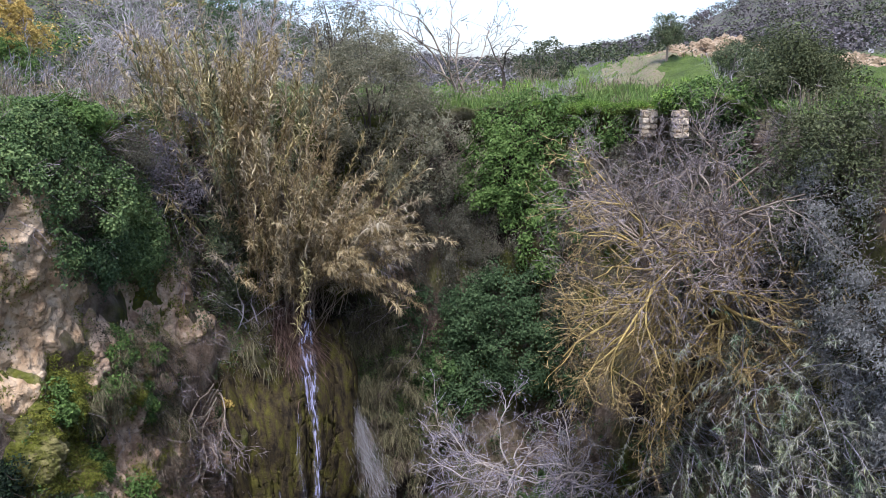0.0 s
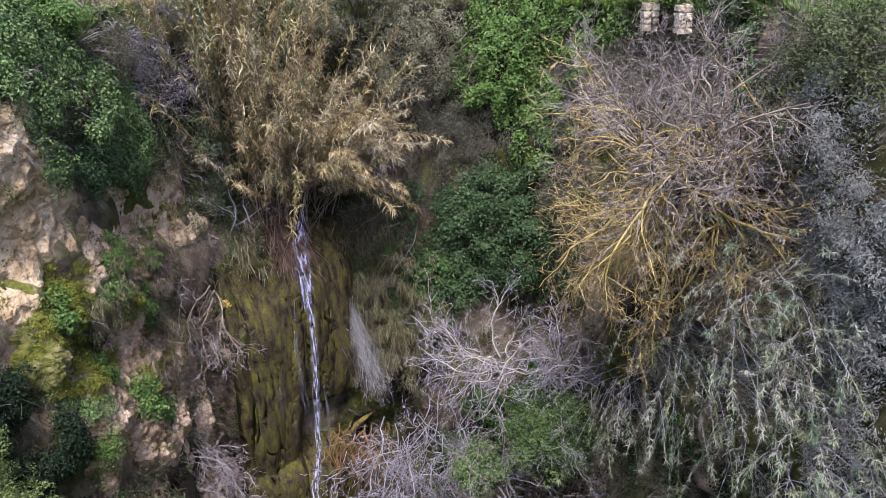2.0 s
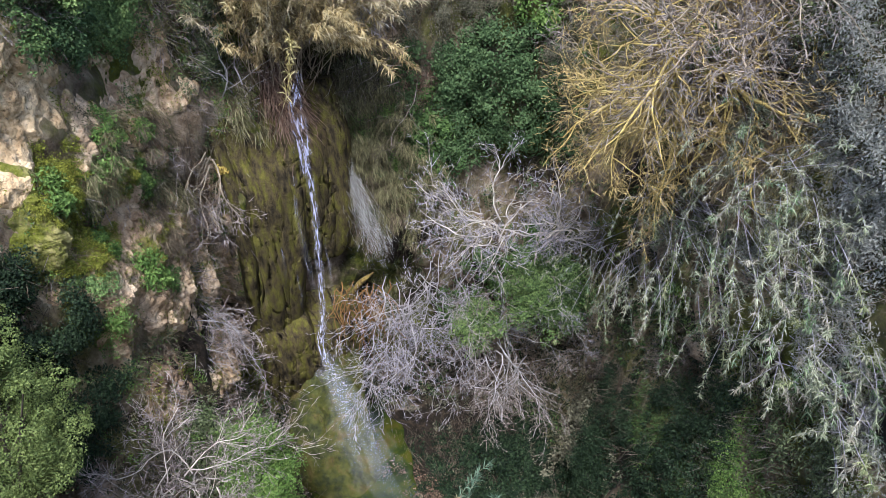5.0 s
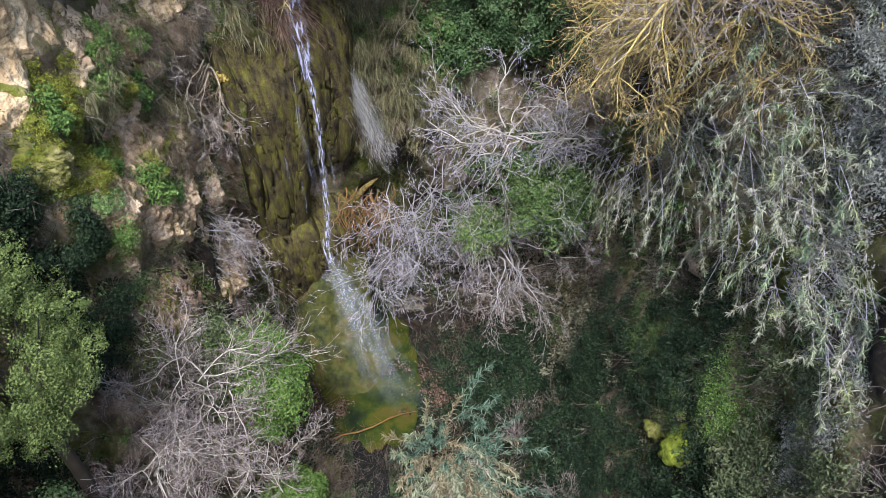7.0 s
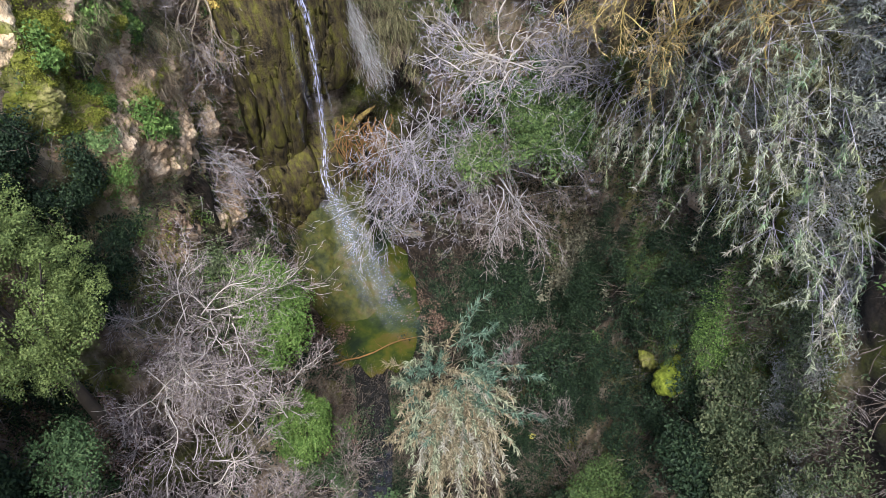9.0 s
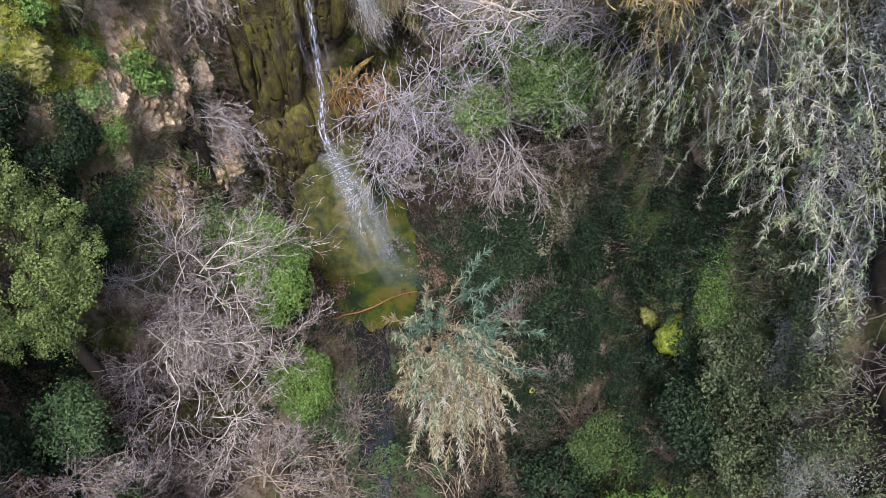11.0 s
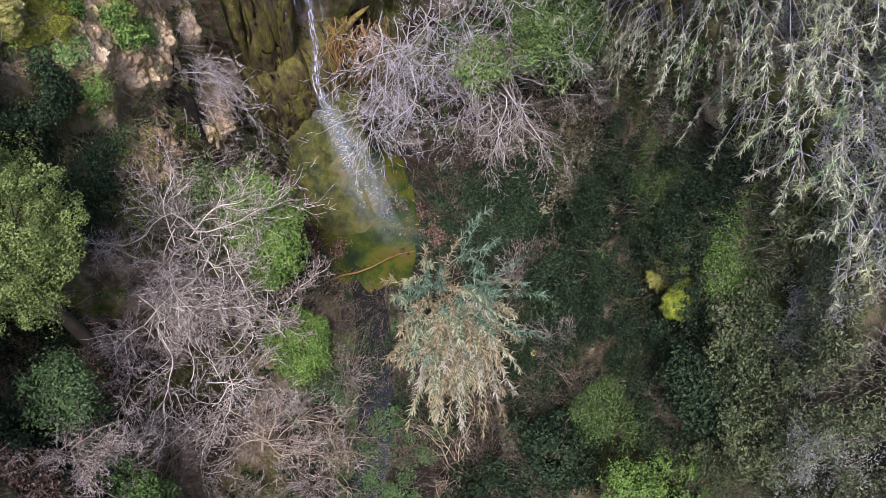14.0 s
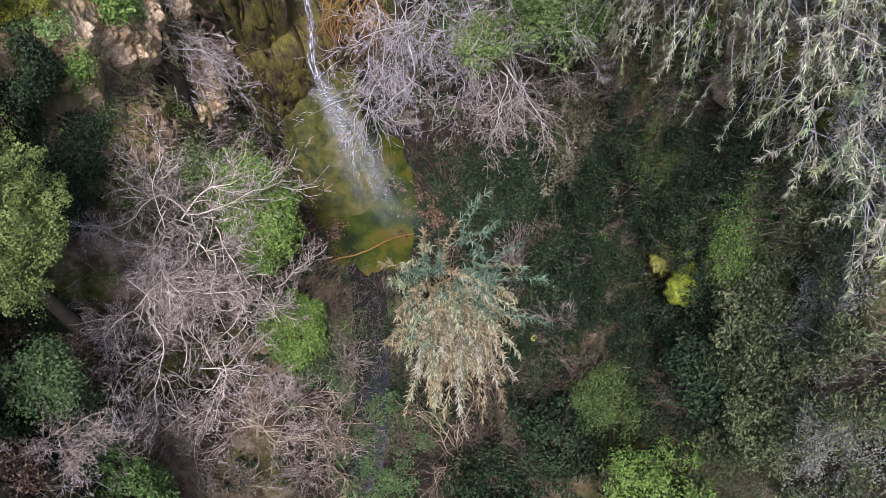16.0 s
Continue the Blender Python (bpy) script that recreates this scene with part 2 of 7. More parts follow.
def far_height(x, y):
    d = np.hypot(x, y)
    az = np.degrees(np.arctan2(x, np.maximum(y, 1e-6)))
    h = PLATEAU_Z + 0.0 * x
    h = h + 88 * np.exp(-(((x - 137) / 55) ** 2) - (((y - 150) / 70) ** 2))
    h = h + 34 * np.exp(-(((x + 120) / 80) ** 2) - (((y - 190) / 80) ** 2))
    h = h + 5 * np.exp(-(((x + 15) / 90) ** 2) - (((y - 300) / 60) ** 2))
    h = h + 1.6 * smooth01((d - 25) / 40) * smooth01((az - 2) / 14)
    h = h - 1.2 * smooth01((d - 30) / 60) * (1 - smooth01(np.abs(az) / 14))
    # a grassed mound that carries the track
    h = h + 0.8 * np.exp(-(((x - 13.5) / 4) ** 2) - (((y - 42) / 9) ** 2))
    h = h - 110 * smooth01((d - 330) / 900)
    return h


def wall_curve(s):
    """Plan of the ravine's rim: up the left side, round the head, back down the right; the point, the way out of the ravine and the axis point."""
    s = np.asarray(s, float)
    arc = np.clip((s - 0.32) / 0.36, 0, 1)
    phi = math.pi * (1 - arc)
    c, sn = np.cos(phi), np.sin(phi)
    p = 2.35
    x = HALF * np.sign(c) * np.abs(c) ** (2 / p)
    y = HEAD * np.abs(sn) ** (2 / p)
    run = np.where(s < 0.32, (0.32 - s) / 0.32, np.where(s > 0.68, (s - 0.68) / 0.32, 0))
    back = -(run ** 3) * 1200 - run * 40
    plan_y = AY + y + back
    # a hollow in the left wall, where the broad-leaved tree stands
    x = x - np.where(x < 0, 1, 0) * 2.8 * np.exp(-(((plan_y - 7.0) / 2.0) ** 2))
    w = np.stack([AX + x, plan_y], -1)
    out = np.stack([c, sn * 0.75], -1)
    out = out / np.linalg.norm(out, axis=-1, keepdims=True)
    axis = np.stack([AX + 0 * x - 0.6, AY + back + 0 * x], -1)
    return w, out, axis, np.where((s > 0.32) & (s < 0.68), np.abs(sn), 0), c


SIDE_U = (0.0, 0.30, 0.55, 0.72, 0.84, 0.90, 0.94, 0.97, 1.0)
SIDE_Z = (0.0, 0.4, 2.2, 4.6, 7.2, 9.4, 11.8, 13.8, 15.0)
HEAD_U = (0.0, 0.45, 0.78, 0.86, 0.89, 0.915, 0.945, 0.975, 1.0)
HEAD_Z = (0.0, 0.1, 0.25, 0.6, 3.2, 6.6, 10.0, 12.8, 14.8)


def ground_point(s, v):
    """v from 0 (stream bed) over 1 (rim) outward; beyond 1 it counts metres out."""
    w, out, axis, head, c = wall_curve(s)
    k = np.clip(v, 0, 1)
    grid = np.linspace(0, 1, 9)
    hw = smooth01((head - 0.25) / 0.6)
    u = np.interp(k, grid, SIDE_U) * (1 - hw) + np.interp(k, grid, HEAD_U) * hw
    z = np.interp(k, grid, SIDE_Z) * (1 - hw) + np.interp(k, grid, HEAD_Z) * hw
    xy = axis + (w - axis) * u[..., None]
    bed = FLOOR_Z - 0.10 * np.clip(6 - xy[..., 1], 0, 60)
    z = bed + z * (PLATEAU_Z - bed) / 15.0
    o = np.maximum(v - 1, 0)
    xy = xy + out * o[..., None]
    far = far_height(xy[..., 0], xy[..., 1])
    z = np.where(v > 1, z + (far - z) * smooth01(o / 2.5), z)
    return np.stack([xy[..., 0], xy[..., 1], z], -1)


def build_ground():
    s = np.concatenate([np.linspace(0, 0.2, 16)[:-1], np.linspace(0.2, 0.8, 380), np.linspace(0.8, 1, 16)[1:]])
    v = np.concatenate([np.linspace(0, 1, 150), 1 + np.geomspace(0.05, 3800, 80)])
    ss, vv = np.meshgrid(s, v)
    p = ground_point(ss, vv)
    # smooth normals of the plain form, then roughness pushed along them
    du = np.gradient(p, axis=1)
    dv = np.gradient(p, axis=0)
    nrm = unit(np.cross(dv, du))
    nrm[nrm[..., 2] < -0.2] *= -1
    rows, cols = ss.shape
    amp = np.where(vv <= 1, 0.28 * smooth01(vv / 0.15) + 0.5 * smooth01((vv - 0.25) / 0.4), np.clip(0.5 + (vv - 1) * 0.01, 0, 6))
    disp = np.zeros((rows, cols))
    near = 400
    for i in range(rows):
        for j in range(cols):
            if abs(p[i, j, 0]) < near and abs(p[i, j, 1]) < near:
                q = Vector(p[i, j])
                a = noise.fractal(q * 0.28, 0.9, 2.1, 5)
                b = noise.fractal(Vector((q.x * 1.4, q.y * 1.4, q.z * 0.55)) + Vector((31, 7, 2)), 0.8, 2.2, 4)
                disp[i, j] = 0.8 * a + 0.35 * b
    p = p + nrm * (disp * amp)[..., None]
    # a deep cleft beside the moss curtain and a small cave at the foot of the fall
    across = p[..., 0] * 0.939 + (p[..., 1] - 1.5) * 0.343 + 0.22
    cleft = 1.5 * np.exp(-((across / 0.27) ** 2)) * smooth01((p[..., 1] - 13.6) / 0.6) * smooth01((17.6 - p[..., 2]) / 1.0) * smooth01((p[..., 2] - 9) / 1.0) * (p[..., 0] < -3)
    cave = 1.3 * np.exp(-(((p - np.array([-2.15, 17.1, 11.0])) / np.array([0.5, 0.9, 0.75])) ** 2).sum(-1))
    # the deep hollow under the tan cliff
    cave = cave + 2.6 * np.exp(-(((p - np.array([-6.3, 8.7, 16.0])) / np.array([1.6, 1.25, 1.9])) ** 2).sum(-1))
    away = p - np.array([AX, 9.5, 0.0])
    away[..., 2] = 0
    p = p + unit(away) * (cleft + cave)[..., None]
    idx = np.arange(rows * cols).reshape(rows, cols)
    f = np.stack([idx[:-1, :-1], idx[:-1, 1:], idx[1:, 1:], idx[1:, :-1]], -1).reshape(-1, 4)
    return p.reshape(-1, 3), f
def ground_material():
    mat = bpy.data.materials.new("rock_and_soil")
    mat.use_nodes = True
    nt = mat.node_tree
    n, ln = nt.nodes, nt.links.new
    bsdf = n["Principled BSDF"]
    bsdf.inputs["Roughness"].default_value = 0.92
    bsdf.inputs["Specular IOR Level"].default_value = 0.2
    geo = n.new("ShaderNodeNewGeometry")

    def noise_of(scale, detail=6, rough=0.6, stretch=(1, 1, 1)):
        mp = n.new("ShaderNodeMapping")
        mp.inputs["Scale"].default_value = stretch
        ln(geo.outputs["Position"], mp.inputs["Vector"])
        t = n.new("ShaderNodeTexNoise")
        t.inputs["Scale"].default_value, t.inputs["Detail"].default_value, t.inputs["Roughness"].default_value = scale, detail, rough
        ln(mp.outputs[0], t.inputs["Vector"])
        return t.outputs["Fac"]

    def ramp_of(value, stops):
        r = n.new("ShaderNodeValToRGB")
        els = r.color_ramp.elements
        while len(els) < len(stops):
            els.new(0.5)
        for e, (at, col) in zip(els, stops):
            e.position, e.color = at, (*col, 1) if len(col) == 3 else col
        ln(value, r.inputs["Fac"])
        return r.outputs["Color"]

    def mix_of(fac, a, b):
        m = n.new("ShaderNodeMix")
        m.data_type = "RGBA"
        ln(fac, m.inputs["Factor"])
        ln(a, m.inputs["A"])
        ln(b, m.inputs["B"])
        return m.outputs["Result"]

    rock = ramp_of(noise_of(2.2, 14, 0.76, (1, 1, 0.7)), ((0.32, (0.06, 0.042, 0.028)), (0.44, (0.20, 0.14, 0.09)), (0.54, (0.36, 0.27, 0.19)), (0.68, (0.54, 0.45, 0.36))))
    moss = ramp_of(noise_of(6.0, 12, 0.72), ((0.34, (0.035, 0.045, 0.008)), (0.55, (0.11, 0.12, 0.018)), (0.75, (0.2, 0.2, 0.03))))
    # soil: wet dark earth, darkened further for shade on the floor and in gaps
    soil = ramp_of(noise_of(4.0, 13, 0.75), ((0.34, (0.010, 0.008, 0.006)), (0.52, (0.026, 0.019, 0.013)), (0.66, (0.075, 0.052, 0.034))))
    turf = ramp_of(noise_of(0.26, 14, 0.74), ((0.3, (0.06, 0.052, 0.05)), (0.46, (0.12, 0.105, 0.09)), (0.56, (0.115, 0.125, 0.065)), (0.67, (0.13, 0.18, 0.05)), (0.78, (0.28, 0.25, 0.21))))
    pasture = ramp_of(noise_of(0.8, 14, 0.74), ((0.3, (0.05, 0.06, 0.02)), (0.45, (0.085, 0.12, 0.025)), (0.58, (0.13, 0.18, 0.035)), (0.68, (0.18, 0.16, 0.09)), (0.78, (0.28, 0.23, 0.17))))
    up = n.new("ShaderNodeSeparateXYZ")
    ln(geo.outputs["Normal"], up.inputs[0])
    place = n.new("ShaderNodeSeparateXYZ")
    ln(geo.outputs["Position"], place.inputs[0])
    away = n.new("ShaderNodeMapRange")
    away.inputs["From Min"].default_value, away.inputs["From Max"].default_value = 52.0, 70.0
    ln(place.outputs["Y"], away.inputs["Value"])
    turf = mix_of(away.outputs[0], pasture, turf)
    mossy = ramp_of(noise_of(0.45, 6), ((0.46, (0, 0, 0)), (0.60, (1, 1, 1))))
    earthy = ramp_of(noise_of(0.35, 7), ((0.44, (0, 0, 0)), (0.56, (1, 1, 1))))
    wall = mix_of(mossy, mix_of(earthy, rock, soil), moss)
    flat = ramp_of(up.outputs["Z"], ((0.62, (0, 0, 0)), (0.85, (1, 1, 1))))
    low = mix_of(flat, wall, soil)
    rise = n.new("ShaderNodeMapRange")
    rise.inputs["From Min"].default_value, rise.inputs["From Max"].default_value = 22.9, 23.5
    ln(place.outputs["Z"], rise.inputs["Value"])
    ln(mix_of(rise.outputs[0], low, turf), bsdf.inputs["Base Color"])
    bmp = n.new("ShaderNodeBump")
    bmp.inputs["Strength"].default_value, bmp.inputs["Distance"].default_value = 1.0, 0.2
    ln(noise_of(6.0, 14, 0.78, (1, 1, 0.75)), bmp.inputs["Height"])
    ln(bmp.outputs[0], bsdf.inputs["Normal"])
    return mat


GROUND = ground_material()
gv, gf = build_ground()
ground = tagged(new("ground", mesh_from("ground", gv, gf, GROUND, smooth=True)), "rocky ravine of tan rock, moss and soil below a grassy plateau", "ground", kind="structure")


# ---- rock standing out of the walls ----
ROCKS = []


def moss_material(name, stops):
    mat = material(name, stops, scale=5.5, detail=14, bump=1.0, bump_scale=22.0, rough=0.9, spec=0.15, stretch=(1.2, 1.2, 0.4))
    return mat


MOSS = moss_material("wet_moss", ((0.30, (0.012, 0.009, 0.006)), (0.40, (0.034, 0.026, 0.014)), (0.48, (0.066, 0.050, 0.022)), (0.56, (0.078, 0.068, 0.016)), (0.66, (0.11, 0.10, 0.020)), (0.80, (0.17, 0.12, 0.065))))
BRIGHT_MOSS = moss_material("bright_moss", ((0.3, (0.04, 0.05, 0.007)), (0.5, (0.10, 0.12, 0.012)), (0.7, (0.22, 0.24, 0.03))))
LIMESTONE = material("pale_limestone", ((0.3, (0.28, 0.21, 0.13)), (0.55, (0.50, 0.41, 0.28)), (0.8, (0.64, 0.56, 0.43))), scale=5, detail=12, bump=0.9)
STONE = material("pale_stone", ((0.3, (0.20, 0.16, 0.12)), (0.6, (0.42, 0.35, 0.28)), (0.8, (0.55, 0.49, 0.42))), scale=3, bump=0.9)


def outcrop(name, at, size, mat, label, category="rock", seed=1, rough=0.35, group="", turn=0.0, broken=1.0):
    """A block of weathered rock bedded in the wall, cracked and ledged."""
    rng = np.random.default_rng(seed)
    bm = bmesh.new()
    bmesh.ops.create_icosphere(bm, subdivisions=6 if max(size) > 1.2 else 5 if max(size) > 0.5 else 4, radius=1.0)
    o = Vector(rng.uniform(0, 60, 3))
    for v in bm.verts:
        d = v.co.normalized()
        q = Vector((d.x * size[0], d.y * size[1], d.z * size[2] * 0.6))
        k = 1 + rough * noise.fractal(q * 1.2 + o, 0.7, 2.1, 5)
        far, near = noise.voronoi(q * 2.3 + o)[:2]
        k += broken * 0.22 * (noise.cell(near[0] * 31.7) * 0.5) * min(1.0, (far[1] - far[0]) * 6)
        k -= broken * 0.12 * max(0.0, 1 - (far[1] - far[0]) / 0.10)
        far, near = noise.voronoi(q * 6.5 + o)[:2]
        k += broken * 0.07 * noise.cell(near[0] * 17.3) * min(1.0, (far[1] - far[0]) * 6) + 0.04 * noise.noise(q * 16 + o)
        v.co = Vector((d.x * size[0] * k, d.y * size[1] * k, d.z * size[2] * k))
    bmesh.ops.rotate(bm, verts=bm.verts, cent=(0, 0, 0), matrix=Matrix.Rotation(turn, 3, "Z"))
    me = bpy.data.meshes.new(name)
    base = len(gv) + sum(len(r[0]) for r in ROCKS)
    ROCKS.append(([v.co + Vector(at) for v in bm.verts], [tuple(base + w.index for w in fc.verts) for fc in bm.faces]))
    bm.to_mesh(me)
    bm.free()
    me.polygons.foreach_set("use_smooth", [True] * len(me.polygons))
    me.materials.append(mat)
    ob = new(name, me)
    ob.location = at
    return tagged(ob, label, category, group)


def rock_material(name, dark, mid, pale, moss=0.55, bloom=(0.60, 0.52, 0.44), green=(0.13, 0.13, 0.02)):
    """Weathered rock: streaked downwards, stained dark in patches, moss where it holds."""
    mat = material(name, ((0.30, dark), (0.46, mid), (0.60, pale), (0.8, tuple(min(1, c * 1.25) for c in pale))), scale=3.2, detail=14, bump=1.0, bump_scale=7, relief=0.16, stretch=(1, 1, 0.5), rough=0.95, spec=0.15)
    n, ln = mat.node_tree.nodes, mat.node_tree.links.new
    bsdf = n["Principled BSDF"]
    base = bsdf.inputs["Base Color"].links[0].from_socket
    geo = n.new("ShaderNodeNewGeometry")
    for scale, stretch, at, col in ((1.5, (1, 1, 0.35), 0.58, (0.075, 0.058, 0.042)), (1.1, (1, 1, 0.8), moss, green), (6.0, (1, 1, 0.6), 0.60, (0.10, 0.075, 0.052)), (19.0, (1, 1, 0.8), 0.57, (0.12, 0.088, 0.06)), (9.0, (1, 1, 0.7), 0.60, bloom)):
        mp = n.new("ShaderNodeMapping")
        mp.inputs["Scale"].default_value = stretch
        ln(geo.outputs["Position"], mp.inputs["Vector"])
        tex = n.new("ShaderNodeTexNoise")
        tex.inputs["Scale"].default_value, tex.inputs["Detail"].default_value, tex.inputs["Roughness"].default_value = scale, 12, 0.72
        ln(mp.outputs[0], tex.inputs["Vector"])
        edge = n.new("ShaderNodeMapRange")
        edge.inputs["From Min"].default_value, edge.inputs["From Max"].default_value = at, at + 0.09
        ln(tex.outputs["Fac"], edge.inputs["Value"])
        mix = n.new("ShaderNodeMix")
        mix.data_type = "RGBA"
        ln(edge.outputs[0], mix.inputs["Factor"])
        ln(base, mix.inputs["A"])
        mix.inputs["B"].default_value = (*col, 1)
        base = mix.outputs["Result"]
    ln(base, bsdf.inputs["Base Color"])
    return mat


CLIFF = rock_material("tan_cliff_rock", (0.28, 0.17, 0.085), (0.48, 0.33, 0.18), (0.60, 0.45, 0.28), 0.62, (0.62, 0.50, 0.34))
PINK = rock_material("pinkish_rock", (0.19, 0.115, 0.068), (0.39, 0.265, 0.16), (0.52, 0.385, 0.255), 0.54, (0.52, 0.41, 0.295))
EARTHY = rock_material("earthy_rock", (0.07, 0.045, 0.028), (0.17, 0.11, 0.068), (0.27, 0.185, 0.12), 0.56, (0.24, 0.17, 0.11))
MOSSY_ROCK = rock_material("mossy_rock", (0.05, 0.05, 0.015), (0.14, 0.135, 0.035), (0.25, 0.215, 0.085), 0.47, (0.20, 0.185, 0.05), (0.11, 0.115, 0.016))
from mathutils.bvhtree import BVHTree


def tree_of_ground():
    return BVHTree.FromPolygons([Vector(v) for v in gv] + [v for r in ROCKS for v in r[0]], [tuple(int(i) for i in f) for f in gf] + [f for r in ROCKS for f in r[1]])


TREE = tree_of_ground()


def nearest(p):
    place, normal, _, _ = TREE.find_nearest(Vector(p))
    m = Vector((AX, 10, 26)) - place
    if normal.dot(m) < 0:
        normal = -normal
    return np.array(place), np.array(normal)


def rock_face(name, centre, wide, high, out, mat, label, seed=1, rough=0.5, blocks=1.0, cells=60):
    """Bare rock that stands out of the wall: it follows the wall, in broken steps, and runs into it at a ragged edge."""
    rng = np.random.default_rng(seed)
    o = Vector(rng.uniform(0, 60, 3))
    place, nor = nearest(centre)
    nor = unit(unit(np.array([AX, 9.5, centre[2] + 1.0]) - place) + 0.4 * nor)
    h = unit(np.cross(np.array([0, 0, 1.0]), nor))
    t = np.cross(nor, h)
    v, rise = [], np.zeros((cells + 1, cells + 1))
    grid = 2.5 * np.arange(cells + 1) / cells - 1.25
    for i, b in enumerate(grid):
        for j, a in enumerate(grid):
            hit = TREE.ray_cast(Vector(place + h * a * wide + t * b * high + nor * 1.6), Vector(-nor), 4)[3]
            rise[i, j] = 1.6 - hit if hit is not None else 0.0
    soft_rise = rise.copy()
    for _ in range(30):
        pad = np.pad(soft_rise, 1, mode="edge")
        soft_rise = (pad[:-2, 1:-1] + pad[2:, 1:-1] + pad[1:-1, :-2] + pad[1:-1, 2:] + soft_rise) / 5
    for i, b in enumerate(grid):
        for j, a in enumerate(grid):
            w = Vector((a * wide, b * high * 0.5, 0)) + o
            r = math.hypot(a, b) * (1 + 0.45 * noise.fractal(Vector((a * 1.6, b * 1.6, 0)) + o, 0.8, 2.0, 4))
            edge = max(0.0, min(1.0, (1.05 - r) / 0.75))
            bend = noise.noise_vector(w * 2.2) * 0.25
            far, near = noise.voronoi(w * 2.2 + bend)[:2]
            far2, near2 = noise.voronoi(w * 6.5 + bend)[:2]
            step = blocks * (0.10 * noise.cell(near[0] * 31.7) * min(1, (far[1] - far[0]) * 5) - 0.14 * max(0, 1 - (far[1] - far[0]) / 0.07) + 0.045 * noise.cell(near2[0] * 17.1) * min(1, (far2[1] - far2[0]) * 5))
            off = edge * (out * (0.9 + 0.7 * rough * noise.fractal(w * 1.5, 0.75, 2.1, 6)) + step) - 0.15 * (1 - edge)
            off += edge * (0.13 * noise.fractal(Vector((a * wide * 4, b * high * 2.2, 3)) + o, 0.7, 2.2, 7) + 0.03 * noise.fractal(w * 14, 0.8, 2.1, 3))
            v.append(place + h * a * wide + t * b * high + nor * (soft_rise[i, j] * edge + rise[i, j] * (1 - edge) + off))
    k = cells + 1
    f = [(i * k + j, i * k + j + 1, (i + 1) * k + j + 1, (i + 1) * k + j) for i in range(cells) for j in range(cells)]
    base = len(gv) + sum(len(r[0]) for r in ROCKS)
    ROCKS.append(([Vector(p) for p in v], [tuple(base + c for c in q) for q in f]))
    ob = new(name, mesh_from(name, v, f, mat, True))
    # moss in the hollows of the face
    spot = np.array(v)[rng.integers(0, len(v), 5000)]
    spot = spot[[noise.noise(Vector(p) * 1.7 + o) > 0.12 for p in spot]]
    if len(spot):
        leaf = leaves(np.repeat(spot, 3, 0) + rng.normal(0, 0.02, (3 * len(spot), 3)) + nor * 0.01, np.repeat(nor[None], 3 * len(spot), 0), 0.03, rng, 0.7)
        tagged(new("moss", mesh_from("moss", *leaf, YELLOW_MOSS)), "yellow-green moss tufts", kind="stuff").parent = ob
    return tagged(ob, label, "rock")


rock_face("cliff_rock", (-6.45, 11.0, 20.7), 1.3, 1.6, 0.32, CLIFF, "smooth tan and cream cliff rock with a dark crack", 71, 0.25, 0.25, 90)
rock_face("mossy_rock", (-6.15, 11.0, 18.6), 1.3, 1.2, 0.22, MOSSY_ROCK, "rock ledge covered in yellow-green moss", 73, 0.7, 0.8, 120)
rock_face("rock_outcrop", (-5.85, 11.0, 17.0), 0.9, 1.5, 0.2, PINK, "broken tan rock face below a mossy ledge", 75, 0.4, 0.45, 80)
rock_face("rock_outcrop", (-5.8, 13.0, 18.7), 2.0, 1.6, 0.40, PINK, "pale pinkish weathered rock between creepers", 76, 0.9, 0.8, 150)
rock_face("rock_outcrop", (-5.7, 14.8, 20.0), 0.6, 1.5, 0.15, PINK, "pale pinkish weathered rock between creepers", 77, 0.8, 0.5)
rock_face("rock_outcrop", (-5.6, 12.9, 16.3), 2.1, 2.0, 0.40, PINK, "pale pinkish weathered rock between creepers", 78, 0.9, 0.8, 150)
rock_face("rock_outcrop", (-5.35, 14.6, 14.6), 1.3, 1.7, 0.30, PINK, "brown-pink earthy rock beside the mossy curtain", 521, 0.9, 0.7, 110)
rock_face("rock_outcrop", (-5.4, 13.6, 12.7), 1.5, 1.3, 0.25, PINK, "brown-pink earthy rock at the foot of the wall", 522, 0.9, 0.7, 110)
rock_face("rock_outcrop", (-5.8, 11.3, 14.0), 1.2, 1.2, 0.10, EARTHY, "brown earthy rock at the foot of the wall", 79, 0.9, 0.8, 100)
outcrop("boulder", (4.5, 8.15, 13.32), (0.36, 0.32, 0.24), BRIGHT_MOSS, "boulder cushioned with bright yellow-green moss", "boulder", seed=80, rough=0.9, broken=1.8)
outcrop("boulder", (4.1, 8.9, 12.65), (0.22, 0.22, 0.16), MOSSY_ROCK, "boulder thinly covered in moss", "boulder", seed=81, rough=0.9, broken=1.8)
outcrop("stone", (4.45, 9.1, 13.6), (0.12, 0.12, 0.22), STONE, "small pale bare stone on the slope", "stone", seed=82)
outcrop("stone", (4.4, 8.75, 13.5), (0.13, 0.12, 0.2), STONE, "small pale bare stone on the slope", "stone", seed=83)
rock_face("bank_face", (4.5, 16.4, 22.8), 0.32, 0.45, 0.10, PINK, "pale stony bank under the turf", 84, 0.4, 0.4, 30)
rock_face("bank_face", (5.15, 15.7, 22.8), 0.30, 0.45, 0.10, CLIFF, "tan earth bank under the turf", 85, 0.4, 0.4, 30)


